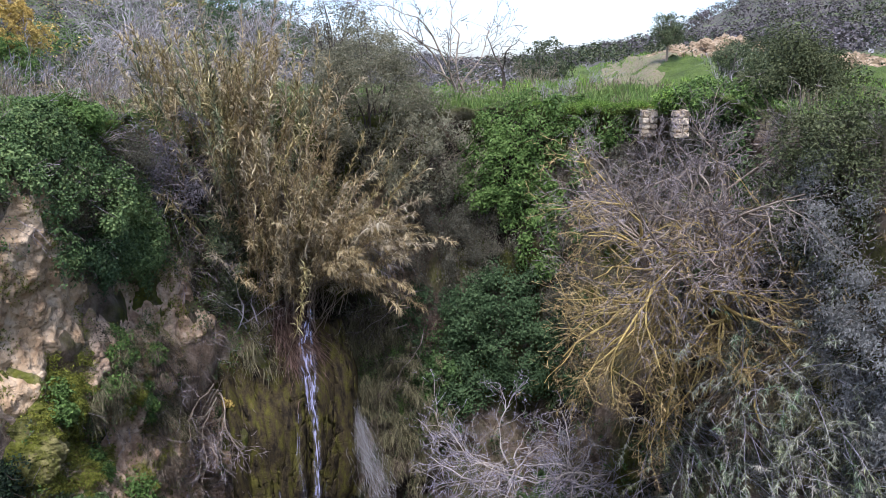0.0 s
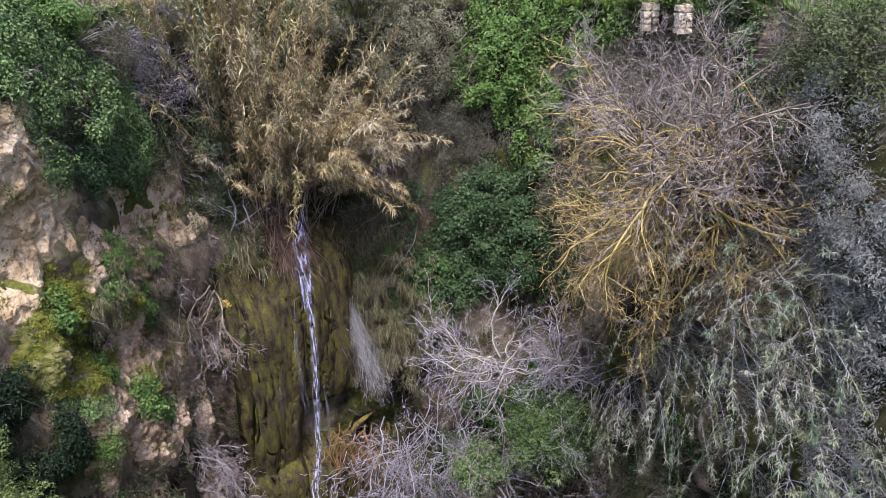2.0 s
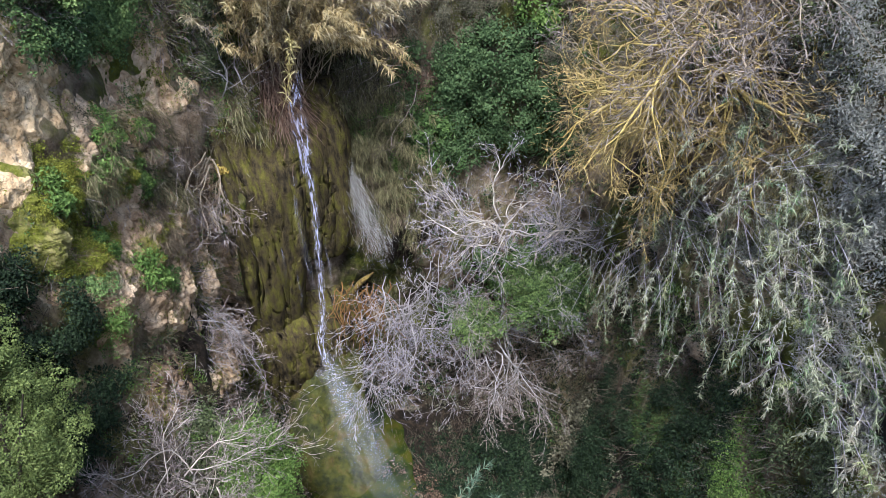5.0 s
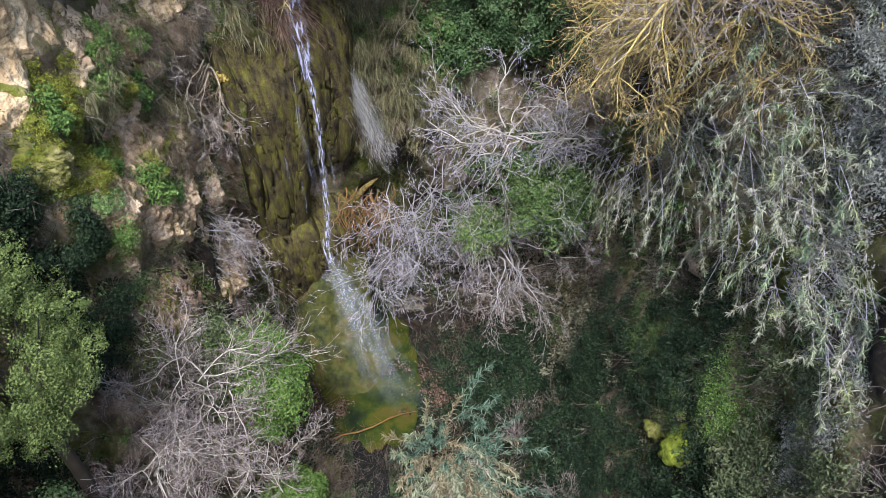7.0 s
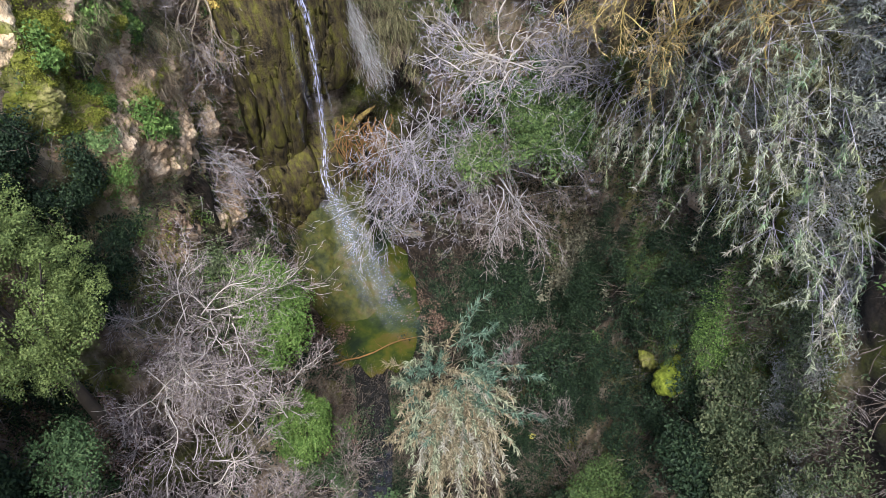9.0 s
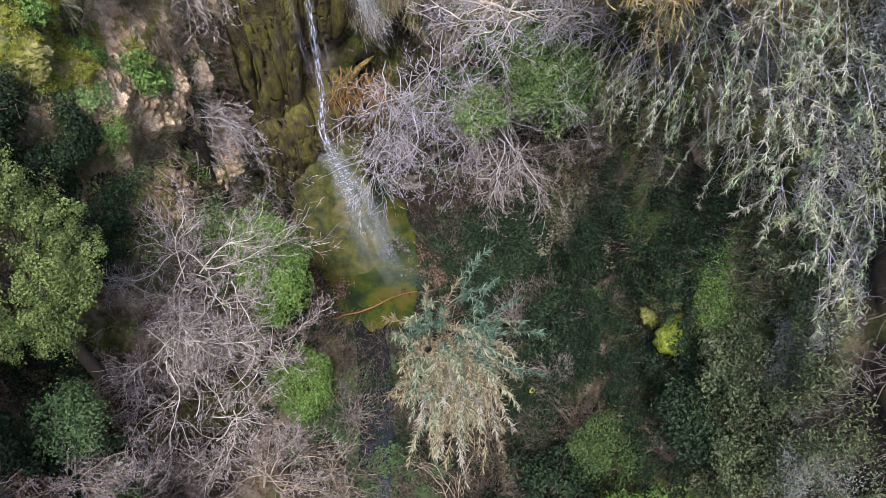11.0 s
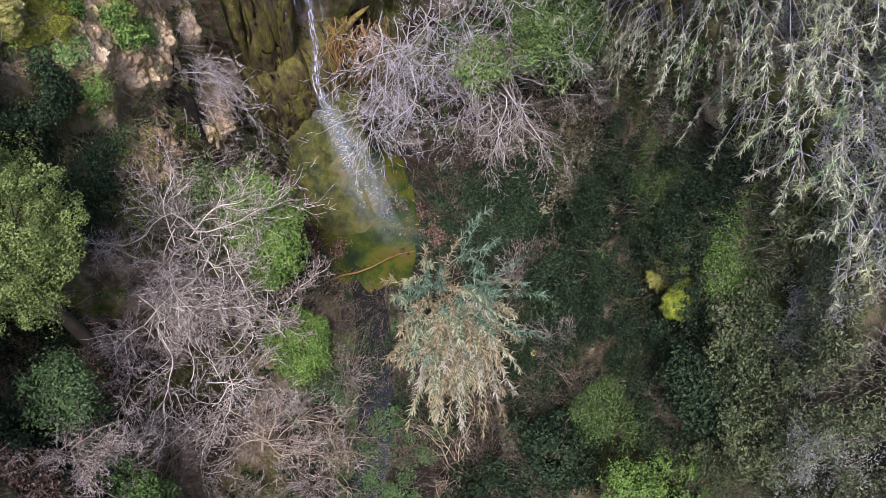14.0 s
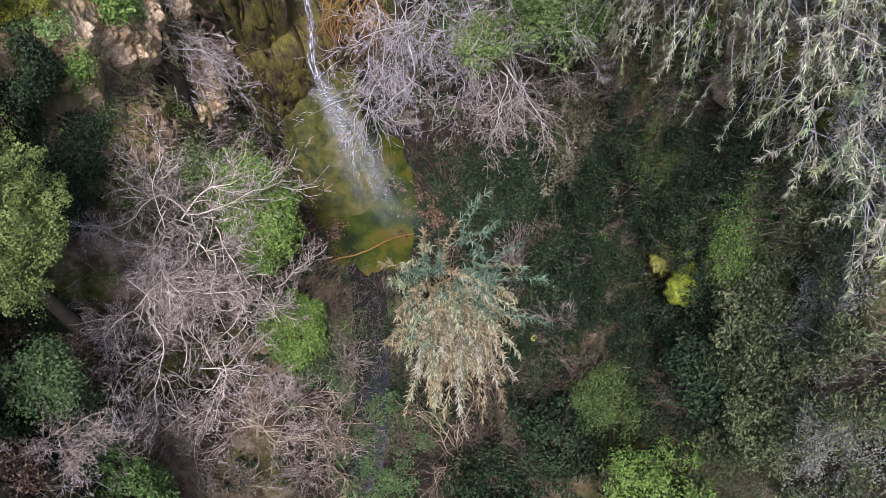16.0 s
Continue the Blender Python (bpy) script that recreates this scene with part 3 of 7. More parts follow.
def stone_pier(at, wide, courses, seed):
    """A stub of broken masonry: rough blocks in courses, each a stone of its own."""
    rng = np.random.default_rng(seed)
    root = new("stone_pier")
    root.location = at
    tagged(root, "pale broken masonry pier under the turf", "pier", "masonry piers")
    z = 0.0
    for k in range(courses):
        high = rng.uniform(0.11, 0.17)
        cut = rng.uniform(0.35, 0.65)
        for lo, hi in ((0, cut), (cut, 1)):
            bm = bmesh.new()
            bmesh.ops.create_cube(bm, size=1.0)
            bmesh.ops.bevel(bm, geom=bm.edges[:], offset=0.13, segments=2, affect="EDGES")
            size = Vector(((hi - lo) * wide - 0.012, wide * rng.uniform(0.8, 1.0), high - 0.012))
            for v in bm.verts:
                v.co = Vector((v.co.x * size.x, v.co.y * size.y, v.co.z * size.z)) + Vector(rng.normal(0, 0.012, 3))
                v.co += Vector(((lo + hi - 1) * wide / 2 + rng.normal(0, 0.002), 0, z + high / 2))
            me = bpy.data.meshes.new("stone")
            bm.to_mesh(me)
            bm.free()
            me.materials.append(LIMESTONE)
            ob = new("stone", me)
            ob.parent = root
        z += high


stone_pier((4.36, 15.72, 22.76), 0.33, 4, 87)
stone_pier((4.72, 14.72, 22.80), 0.29, 4, 88)
outcrop("bank_face", (5.9, 12.6, 22.3), (0.12, 0.12, 0.14), CLIFF, "tan earth bank showing through scrub", "bank", seed=86)
TREE = tree_of_ground()


# ---- plants ----
UP = np.array([0.0, 0.0, 1.0])


def frame_at(centre):
    place, nor = nearest(centre)
    h = np.cross(UP, nor)
    h = unit(h) if np.linalg.norm(h) > 0.1 else np.array([1.0, 0, 0])
    return place, nor, h, np.cross(nor, h)


def mat_points(centre, wide, high, thick, clumps, rng, clump_size):
    """Places of leaf clumps over a patch of ground, with a ragged edge and a lumpy surface."""
    place, nor, h, t = frame_at(centre)
    seed = Vector((rng.uniform(0, 50), rng.uniform(0, 50), 0))
    pts = []
    for _ in range(clumps):
        ang, r = rng.uniform(0, 2 * math.pi), math.sqrt(rng.uniform(0, 1))
        edge = 1 + 0.6 * noise.noise(Vector((math.cos(ang) * 1.4, math.sin(ang) * 1.4, 0)) + seed) + 0.3 * noise.noise(Vector((math.cos(ang) * 4, math.sin(ang) * 4, 5)) + seed)
        a, b = math.cos(ang) * r * wide * edge, math.sin(ang) * r * high * edge
        q, n = nearest(place + a * h + b * t + nor * thick * 0.3)
        lump = 0.55 + 1.1 * noise.noise(Vector(q) * 1.2 + seed) + 0.5 * noise.noise(Vector(q) * 3.1 + seed)
        gap = noise.noise(Vector(q) * 2.6 + seed * 2)
        if gap < -0.25 or noise.noise(Vector(q) * 0.9 + seed * 3) < -0.42:
            continue
        off = thick * max(0.05, (1 - r ** 3) * lump) * rng.uniform(0.5, 1.0)
        pts.append((*(q + n * off), *n, clump_size * rng.uniform(0.6, 1.3)))
    return np.array(pts)


def clump_leaves(pts, per, leaf, rng, droop=0.4, width=0.62, lift=0.35):
    c, n, r = pts[:, 0:3], pts[:, 3:6], pts[:, 6]
    k = len(pts) * per
    c, n, r = np.repeat(c, per, 0), np.repeat(n, per, 0), np.repeat(r, per)
    d = unit(n * 0.7 + UP * lift + rng.normal(0, 0.75, (k, 3)))
    pos = c + d * (r * rng.uniform(0.35, 1.0, k) ** 0.5)[:, None]
    return leaves(pos, d * 0.8 + UP * 0.35 + n * 0.2, leaf, rng, width, droop)


def creeper(name, centre, wide, high, thick, clumps, per, leaf, mat, label, category="ivy", seed=1, clump_size=0.22, stems=14, width=0.62, droop=0.5, group=""):
    """A climbing or ground-hugging plant: a leafy mat with the stems that carry it."""
    rng = np.random.default_rng(seed)
    place, nor, h, t = frame_at(centre)
    root = thing(name, place, label, category, group)
    pts = mat_points(centre, wide, high, thick, int(clumps * 0.62), rng, clump_size * 1.12)
    leaf, per = leaf * 1.07, int(per * 1.05)
    part("foliage", mesh_from("foliage", *clump_leaves(pts, per, leaf, rng, droop, width), mat), root, kind="stuff")
    for _ in range(stems):
        a = rng.uniform(-0.8, 0.8) * wide
        p, n = nearest(place + a * h - t * high * rng.uniform(0.2, 1.0))
        line = [p + n * 0.03]
        for k in range(7):
            q, n = nearest(line[-1] + t * high * 0.22 + h * rng.normal(0, 0.12))
            line.append(q + n * thick * rng.uniform(0.05, 0.4))
        part("stem", mesh_from("stem", *sweep(line, np.linspace(0.008, 0.003, 8), 3), TWIG_BROWN, True), root)
    return root


def bush(name, base, wide, high, clumps, per, leaf, mat, label, category="shrub", seed=1, clump_size=0.3, bark=None, width=0.55, trunk=0.35, lean=(0, 0), group="", hollow=0.45, lobes=0):
    """A free-standing shrub or small tree: trunk, limbs and a crown of leaf clumps with gaps."""
    rng = np.random.default_rng(seed)
    base = np.array(base, float)
    clumps, leaf = int(clumps * 0.74), leaf * 1.12
    root = thing(name, base, label, category, group)
    mid = base + np.array([lean[0], lean[1], high * (trunk + 1) / 2])
    half = high * (1 - trunk) / 2
    d = unit(rng.normal(0, 1, (clumps, 3)))
    off = Vector((seed * 3.1, seed * 1.7, 0))
    lump = np.array([1 + 0.55 * noise.noise(Vector(v) * 1.9 + off) + 0.32 * noise.noise(Vector(v) * 4.6 + off) for v in d])
    r = rng.uniform(hollow, 1.0, clumps) ** 0.6 * lump
    size = np.array([wide, wide, half])
    c = mid + d * r[:, None] * size
    if lobes:
        # boughs that stand apart, each a small dome of its own, with dark gaps between them
        heart = mid + unit(rng.normal(0, 1, (lobes, 3))) * size * rng.uniform(0.55, 1.0, (lobes, 1))
        pick = rng.integers(0, lobes, clumps)
        d = unit(rng.normal(0, 1, (clumps, 3)) + np.array([0, -0.2, 0.5]))
        c = heart[pick] + d * (rng.uniform(0.5, 1.0, clumps) * rng.uniform(0.7, 1.2, lobes)[pick])[:, None] * 2.3 / lobes ** 0.5 * min(wide, half) * np.array([1.15, 1.15, 0.85])
    pts = np.column_stack([c, d, clump_size * rng.uniform(0.6, 1.3, clumps)])
    part("crown", mesh_from("crown", *clump_leaves(pts, per, leaf, rng, 0.3, width, 0.5), mat), root, kind="stuff")
    seg = []
    fork = base + np.array([lean[0], lean[1], 0]) * 0.4 + UP * high * trunk
    tr = 0.03 + 0.035 * high * 0.5
    seg.append((*(base - UP * 0.3), *fork, tr, tr * 0.75))
    part("trunk", mesh_from("trunk", *tubes(seg, 7), bark or BARK_DARK, True), root)
    for i in rng.choice(clumps, min(clumps, 24), replace=False):
        seg = []
        knee = fork + (c[i] - fork) * 0.45 + rng.normal(0, 0.08 * wide, 3) + UP * 0.06 * high
        seg.append((*fork, *knee, tr * 0.42, tr * 0.24))
        seg.append((*knee, *c[i], tr * 0.24, tr * 0.07))
        part("branch", mesh_from("branch", *tubes(seg, 4), bark or BARK_DARK, True), root)
    return root


def grow(starts, dirs, length, radius, rng, segs, kids, ratio=0.55, spread=0.95, pull=0.0, wobble=0.26, thin=0.66, least=0.0036):
    """Branches level by level; returns one table of rods for each level."""
    p, d = np.array(starts, float), unit(np.array(dirs, float))
    ln = np.broadcast_to(np.asarray(length, float), (len(p),)).copy()
    rd = np.broadcast_to(np.asarray(radius, float), (len(p),)).copy()
    out = []
    for level, ns in enumerate(segs):
        joints = [(p, d, rd)]
        table = []
        q, e = p, d
        for k in range(ns):
            r0 = np.maximum(rd * (1 - 0.72 * k / ns), least)
            r1 = np.maximum(rd * (1 - 0.72 * (k + 1) / ns), least * 0.7)
            nq = q + e * (ln / ns)[:, None]
            table.append(np.column_stack([q, nq, r0, r1]))
            e = unit(e + rng.normal(0, wobble, e.shape) + UP * pull)
            q = nq
            joints.append((q, e, r1))
        out.append(np.concatenate(table))
        if level == len(kids):
            break
        m = kids[level]
        cp, cd, cl, cr = [], [], [], []
        for _ in range(m):
            at = rng.integers(1 if level else max(1, ns // 4), ns + 1, len(p))
            pos = np.stack([j[0] for j in joints])[at, np.arange(len(p))]
            dr = np.stack([j[1] for j in joints])[at, np.arange(len(p))]
            rr = np.stack([np.broadcast_to(j[2], (len(p),)) for j in joints])[at, np.arange(len(p))]
            rnd = rng.normal(0, 1, dr.shape)
            rnd = unit(rnd - dr * (rnd * dr).sum(1, keepdims=True))
            cp.append(pos)
            cd.append(unit(dr + rnd * spread * rng.uniform(0.6, 1.4, (len(p), 1))))
            cl.append(ln * ratio * rng.uniform(0.55, 1.25, len(p)) * (1.15 - 0.45 * at / ns))
            cr.append(rr * thin)
        p, d, ln, rd = np.concatenate(cp), np.concatenate(cd), np.concatenate(cl), np.concatenate(cr)
    return out


def bare_tree(name, base, dirs, length, radius, label, bark, twig_bark=None, upper=None, seed=1, segs=(7, 5, 4, 3), kids=(9, 6, 4), category="bare tree", trunk_to=None, group="", burst=0.05, **kw):
    rng = np.random.default_rng(seed)
    base = np.array(base, float)
    root = thing(name, base, label, category, group)
    fork = base if trunk_to is None else np.array(trunk_to, float)
    if trunk_to is not None:
        bend = (base + fork) / 2 + rng.normal(0, 0.06, 3)
        part("trunk", mesh_from("trunk", *sweep((base, bend, fork), (radius * 1.7, radius * 1.45, radius * 1.1), 7), bark, True), root)
    for d in dirs:
        along = rng.uniform(0.45, 1.0) if trunk_to is not None else 1.0
        foot = base + (fork - base) * along + rng.normal(0, length * burst, 3)
        levels = grow(foot[None], [d], length * rng.uniform(0.8, 1.15), radius * rng.uniform(0.6, 1.0), rng, segs, kids, **kw)
        wood, fine = upper if upper and d[2] > 0.55 else (bark, twig_bark or bark)
        limb = part("limb", mesh_from("limb", *tubes(np.concatenate(levels[:2]), 5), wood, True), root)
        spray = part("twig_spray", mesh_from("twig_spray", *slivers(np.concatenate(levels[2:]), rng), fine), root, "fine bare twigs", kind="stuff")
        spray.parent, spray.matrix_parent_inverse = limb, Matrix()
    return root


def fan(n, towards, spread, rng):
    return unit(np.array(towards, float) + rng.normal(0, spread, (n, 3)))


def reeds(name, base, stems, height, lean, splay, leaf_mat, stem_mat, label, seed=1, per=16, leaf=0.42, width=0.017, sag=0.8, footprint=0.5, tip_mat=None, stem_r=0.011, bend=0.5, from_part=0.25, group=""):
    """A clump of giant reed: arching canes with long drooping leaves."""
    rng = np.random.default_rng(seed)
    base = np.array(base, float)
    root = thing(name, base, label, "reeds", group)
    fp = rng.normal(0, 1, (stems, 3)) * np.array([footprint, footprint, footprint * 0.3])
    p = base + fp
    d = unit(np.array(lean, float) + rng.normal(0, 1, (stems, 3)) * splay + fp * 0.25)
    h = height * rng.uniform(0.55, 1.15, stems)
    n = 9
    seg, joints = [], []
    for k in range(n):
        q = p + d * (h / n)[:, None]
        r0, r1 = stem_r * (1 - 0.75 * k / n), stem_r * (1 - 0.75 * (k + 1) / n)
        seg.append(np.column_stack([p, q, np.full(stems, r0), np.full(stems, r1)]))
        d = unit(d + rng.normal(0, 0.045, d.shape) - UP * bend * (k / n) / n * rng.uniform(0.5, 1.8, (stems, 1)))
        if k / n >= from_part:
            joints.append((p, q, d))
        p = q
    table = np.stack(seg)
    for i in range(stems):
        part("cane", mesh_from("cane", *tubes(table[:, i], 4), stem_mat, True), root)
    a = np.stack([j[0] for j in joints])
    b = np.stack([j[1] for j in joints])
    e = np.stack([j[2] for j in joints])
    m = stems * per
    ji = np.minimum((rng.uniform(0, 1, m) ** 0.75 * len(joints)).astype(int), len(joints) - 1)
    si = rng.integers(0, stems, m)
    f = rng.uniform(0, 1, (m, 1))
    pos = a[ji, si] * (1 - f) + b[ji, si] * f
    dr = unit(e[ji, si] * 0.75 + rng.normal(0, 0.55, (m, 3)))
    ln = leaf * rng.uniform(0.5, 1.2, m)
    if tip_mat is None:
        part("foliage", mesh_from("foliage", *blades(pos, dr, ln, width, sag, rng), leaf_mat), root, kind="stuff")
    else:
        pick = rng.uniform(0, 1, m) < 0.55
        part("foliage", mesh_from("foliage", *blades(pos[pick], dr[pick], ln[pick], width, sag, rng), leaf_mat), root, kind="stuff")
        part("foliage", mesh_from("foliage", *blades(pos[~pick], dr[~pick], ln[~pick], width, sag, rng), tip_mat), root, kind="stuff")
    return root


def plumed_reeds(name, base, stems, height, lean, splay, mats, stem_mat, label, seed=1, tuft=22, leaf=0.2, width=0.010, sag=1.2, footprint=0.5, stem_r=0.007, bend=1.2, head=0.35, whorls=0, group=""):
    """A stand of reeds whose canes run bare and end in drooping heads of leaves; each head takes one of the leaf colours."""
    rng = np.random.default_rng(seed)
    base = np.array(base, float)
    root = thing(name, base, label, "reeds", group)
    fp = rng.normal(0, 1, (stems, 3)) * np.array([footprint, footprint, footprint * 0.6])
    p = base + fp
    d = unit(np.array(lean, float) + rng.normal(0, 1, (stems, 3)) * splay + fp * 0.2)
    h = height * rng.uniform(0.5, 1.15, stems)
    n = 9
    seg, way = [], []
    for k in range(n):
        q = p + d * (h / n)[:, None]
        seg.append(np.column_stack([p, q, np.full(stems, stem_r * (1 - 0.7 * k / n)), np.full(stems, stem_r * (1 - 0.7 * (k + 1) / n))]))
        way.append(d)
        d = unit(d + rng.normal(0, 0.05, d.shape) - UP * bend * (k / n) / n * rng.uniform(0.4, 1.8, (stems, 1)))
        p = q
    table, way = np.stack(seg), np.stack(way)
    for i in range(stems):
        part("cane", mesh_from("cane", *tubes(table[:, i], 3), stem_mat, True), root)
    kind_of = rng.integers(0, len(mats), stems)
    for m, mat in enumerate(mats):
        who = np.flatnonzero(kind_of == m)
        if not len(who):
            continue
        si = np.repeat(who, tuft)
        u = rng.uniform(0, 1, len(si)) ** 1.3
        if whorls:
            u = np.clip((np.floor(u * whorls) + rng.normal(0.3, 0.16, len(si))) / whorls, 0, 1)
        f = n * (1 - head * u) - 1e-4
        k = f.astype(int)
        at = table[k, si, 0:3] + (table[k, si, 3:6] - table[k, si, 0:3]) * (f - k)[:, None]
        dr = unit(way[k, si] * 0.8 + rng.normal(0, 0.62 if whorls else 0.5, (len(si), 3)))
        part("foliage", mesh_from("foliage", *blades(at, dr, leaf * rng.uniform(0.5, 1.3, len(si)), width, sag, rng), mat), root, kind="stuff")
    return root


def hanging(name, centre, wide, high, count, length, mat, label, seed=1, out=0.15, width=0.006, lean=(0, 0, -1), category="dead grass", scatter=0.35, sag=0.7, steps=2, group=""):
    """Dead grass and thin stems that hang down a slope."""
    rng = np.random.default_rng(seed)
    place, nor, h, t = frame_at(centre)
    root = thing(name, place, label, category, group)
    tufts = max(8, count // 22)
    base, head = [], []
    for _ in range(tufts):
        ang, r = rng.uniform(0, 2 * math.pi), math.sqrt(rng.uniform(0, 1))
        q, n = nearest(place + h * math.cos(ang) * r * wide + t * math.sin(ang) * r * high)
        base.append(q + n * rng.uniform(0.0, out))
        head.append(n)
    base, head = np.repeat(np.array(base), 22, 0), np.repeat(np.array(head), 22, 0)
    k = len(base)
    base = base + rng.normal(0, 0.05, (k, 3))
    dr = unit(head * 0.7 + np.array(lean) * 0.8 + rng.normal(0, scatter, (k, 3)))
    part("foliage", mesh_from("foliage", *blades(base, dr, length * rng.uniform(0.4, 1.3, k), width, sag, rng, steps), mat), root, kind="stuff")
    return root


def twig_bush(name, base, wide, high, n, label, bark, seed=1, category="bare bush", up=0.9, group="", kids=(7, 5), radius=0.016):
    """A low leafless bush: many thin stems from one foot."""
    rng = np.random.default_rng(seed)
    base = np.array(base, float)
    root = thing(name, base, label, category, group)
    d = rng.normal(0, 1, (n, 3))
    d[:, 2] = np.abs(d[:, 2]) * 0.5 + up
    d = unit(d * np.array([wide / high, wide / high, 1.0]))
    foot = base + rng.normal(0, 0.12 * wide, (n, 3)) * np.array([1, 1, 0.2])
    lv = grow(foot, d, high * rng.uniform(0.6, 1.05, n), radius, rng, (6, 4, 3), kids, ratio=0.5, spread=0.6, wobble=0.14)
    for i in range(min(n, 12)):
        part("stem", mesh_from("stem", *tubes(lv[0][i::n], 4), bark, True), root)
    rest = [lv[0][j] for j in range(len(lv[0])) if j % n >= 12]
    fine = np.concatenate([np.array(rest).reshape(-1, 8), *lv[1:]])
    part("twig_spray", mesh_from("twig_spray", *slivers(fine, rng), bark), root, kind="stuff")
    return root


def cover(name, s_span, v_span, tufts, per, size, mat, label, category, seed, style="leaf", keep=None, noise_scale=0.5, level=0.0, off=0.05, width=0.5, sag=0.8, lean=(0, 0, 0.2)):
    """Low growth over a stretch of the ravine: tufts of leaves, blades or twigs, thick in patches."""
    rng = np.random.default_rng(seed)
    s, v = rng.uniform(*s_span, tufts), rng.uniform(*v_span, tufts)
    q = ground_point(s, v)
    rows = []
    shift = Vector((seed * 7.3, seed * 3.9, seed * 1.3))
    for p in q:
        if noise.noise(Vector(p) * noise_scale + shift) < level or (keep and not keep(p)):
            continue
        a, n = nearest(p)
        rows.append((*a, *n))
    rows = np.array(rows)
    c, n = np.repeat(rows[:, :3], per, 0), np.repeat(rows[:, 3:], per, 0)
    k = len(c)
    jit = rng.normal(0, 1, (k, 3))
    if style == "leaf":
        d = unit(n + jit * 0.6)
        v_, f_ = leaves(c + d * rng.uniform(0.02, 0.22, (k, 1)), n * 0.6 + UP * 0.5, size, rng, width, 0.4)
    elif style == "blade":
        v_, f_ = blades(c + jit * 0.05, n * 0.6 + np.array(lean) + jit * 0.35, size * rng.uniform(0.4, 1.3, k), width, sag, rng)
    else:
        d = unit(n * 0.7 + np.array(lean) + jit * 0.55)
        ln = size * rng.uniform(0.4, 1.3, (k, 1))
        a = c + jit * 0.06
        mid = a + d * ln * 0.5
        e = mid + unit(d + rng.normal(0, 0.35, (k, 3))) * ln * 0.5
        r = np.full((k, 1), width)
        v_, f_ = slivers(np.concatenate([np.column_stack([a, mid, r, r * 0.8]), np.column_stack([mid, e, r * 0.8, r * 0.4])]), rng)
    return tagged(new(name, mesh_from(name, v_, f_, mat)), label, category, kind="stuff")


def bundle(name, line, count, spread, mat, label, category, seed=1, width=0.003, length=0.3):
    """Bleached dead stems that hang together down one line."""
    rng = np.random.default_rng(seed)
    line = np.array(line, float)
    root = thing(name, line[0], label, category)
    t0 = rng.uniform(0, 1 - length, count)
    off = rng.normal(0, spread, (count, 3))
    at = np.linspace(0, 1, len(line))
    seg, last = [], None
    for k in range(6):
        t = t0 + length * k / 5
        p = np.stack([np.interp(t, at, line[:, c]) for c in range(3)], -1) + off * (0.5 + 1.2 * t[:, None]) + rng.normal(0, 0.055, (count, 3))
        if last is not None:
            seg.append(np.column_stack([last, p, np.full(count, width), np.full(count, width * 0.8)]))
        last = p
    part("dead_stem", mesh_from("dead_stem", *slivers(np.concatenate(seg), rng), mat), root, kind="stuff")
    return root


# ---- water ----
def water_material(name, white, clear, scale, stretch, most=1.0):
    mat = bpy.data.materials.new(name)
    mat.use_nodes = True
    nt = mat.node_tree
    n, ln = nt.nodes, nt.links.new
    bsdf = n["Principled BSDF"]
    bsdf.inputs["Base Color"].default_value = (*white, 1)
    bsdf.inputs["Roughness"].default_value = 0.5
    along = n.new("ShaderNodeUVMap")
    along.uv_map = "UVMap"
    mp = n.new("ShaderNodeMapping")
    mp.inputs["Scale"].default_value = stretch
    ln(along.outputs["UV"], mp.inputs["Vector"])
    tex = n.new("ShaderNodeTexNoise")
    tex.inputs["Scale"].default_value, tex.inputs["Detail"].default_value = scale, 5
    ln(mp.outputs[0], tex.inputs["Vector"])
    ramp = n.new("ShaderNodeMapRange")
    ramp.inputs["From Min"].default_value, ramp.inputs["From Max"].default_value = clear, clear + 0.22
    ramp.inputs["To Max"].default_value = most
    ln(tex.outputs["Fac"], ramp.inputs["Value"])
    # the sheet thins out to its sides
    part_xy = n.new("ShaderNodeSeparateXYZ")
    ln(along.outputs["UV"], part_xy.inputs[0])
    other = n.new("ShaderNodeMath")
    other.operation = "SUBTRACT"
    other.inputs[0].default_value = 1.0
    ln(part_xy.outputs["X"], other.inputs[1])
    belly = n.new("ShaderNodeMath")
    belly.operation = "MULTIPLY"
    ln(part_xy.outputs["X"], belly.inputs[0])
    ln(other.outputs[0], belly.inputs[1])
    scaled = n.new("ShaderNodeMath")
    scaled.operation, scaled.use_clamp = "MULTIPLY", True
    ln(belly.outputs[0], scaled.inputs[0])
    scaled.inputs[1].default_value = 3.8
    thin = n.new("ShaderNodeMath")
    thin.operation = "MULTIPLY"
    ln(ramp.outputs[0], thin.inputs[0])
    ln(scaled.outputs[0], thin.inputs[1])
    # and away to its foot
    foot = n.new("ShaderNodeUVMap")
    foot.uv_map = "Fade"
    part_foot = n.new("ShaderNodeSeparateXYZ")
    ln(foot.outputs["UV"], part_foot.inputs[0])
    faded = n.new("ShaderNodeMath")
    faded.operation = "MULTIPLY"
    ln(thin.outputs[0], faded.inputs[0])
    ln(part_foot.outputs["X"], faded.inputs[1])
    clearer = n.new("ShaderNodeBsdfTransparent")
    mix = n.new("ShaderNodeMixShader")
    ln(faded.outputs[0], mix.inputs["Fac"])
    ln(clearer.outputs[0], mix.inputs[1])
    ln(bsdf.outputs[0], mix.inputs[2])
    ln(mix.outputs[0], n["Material Output"].inputs["Surface"])
    return mat


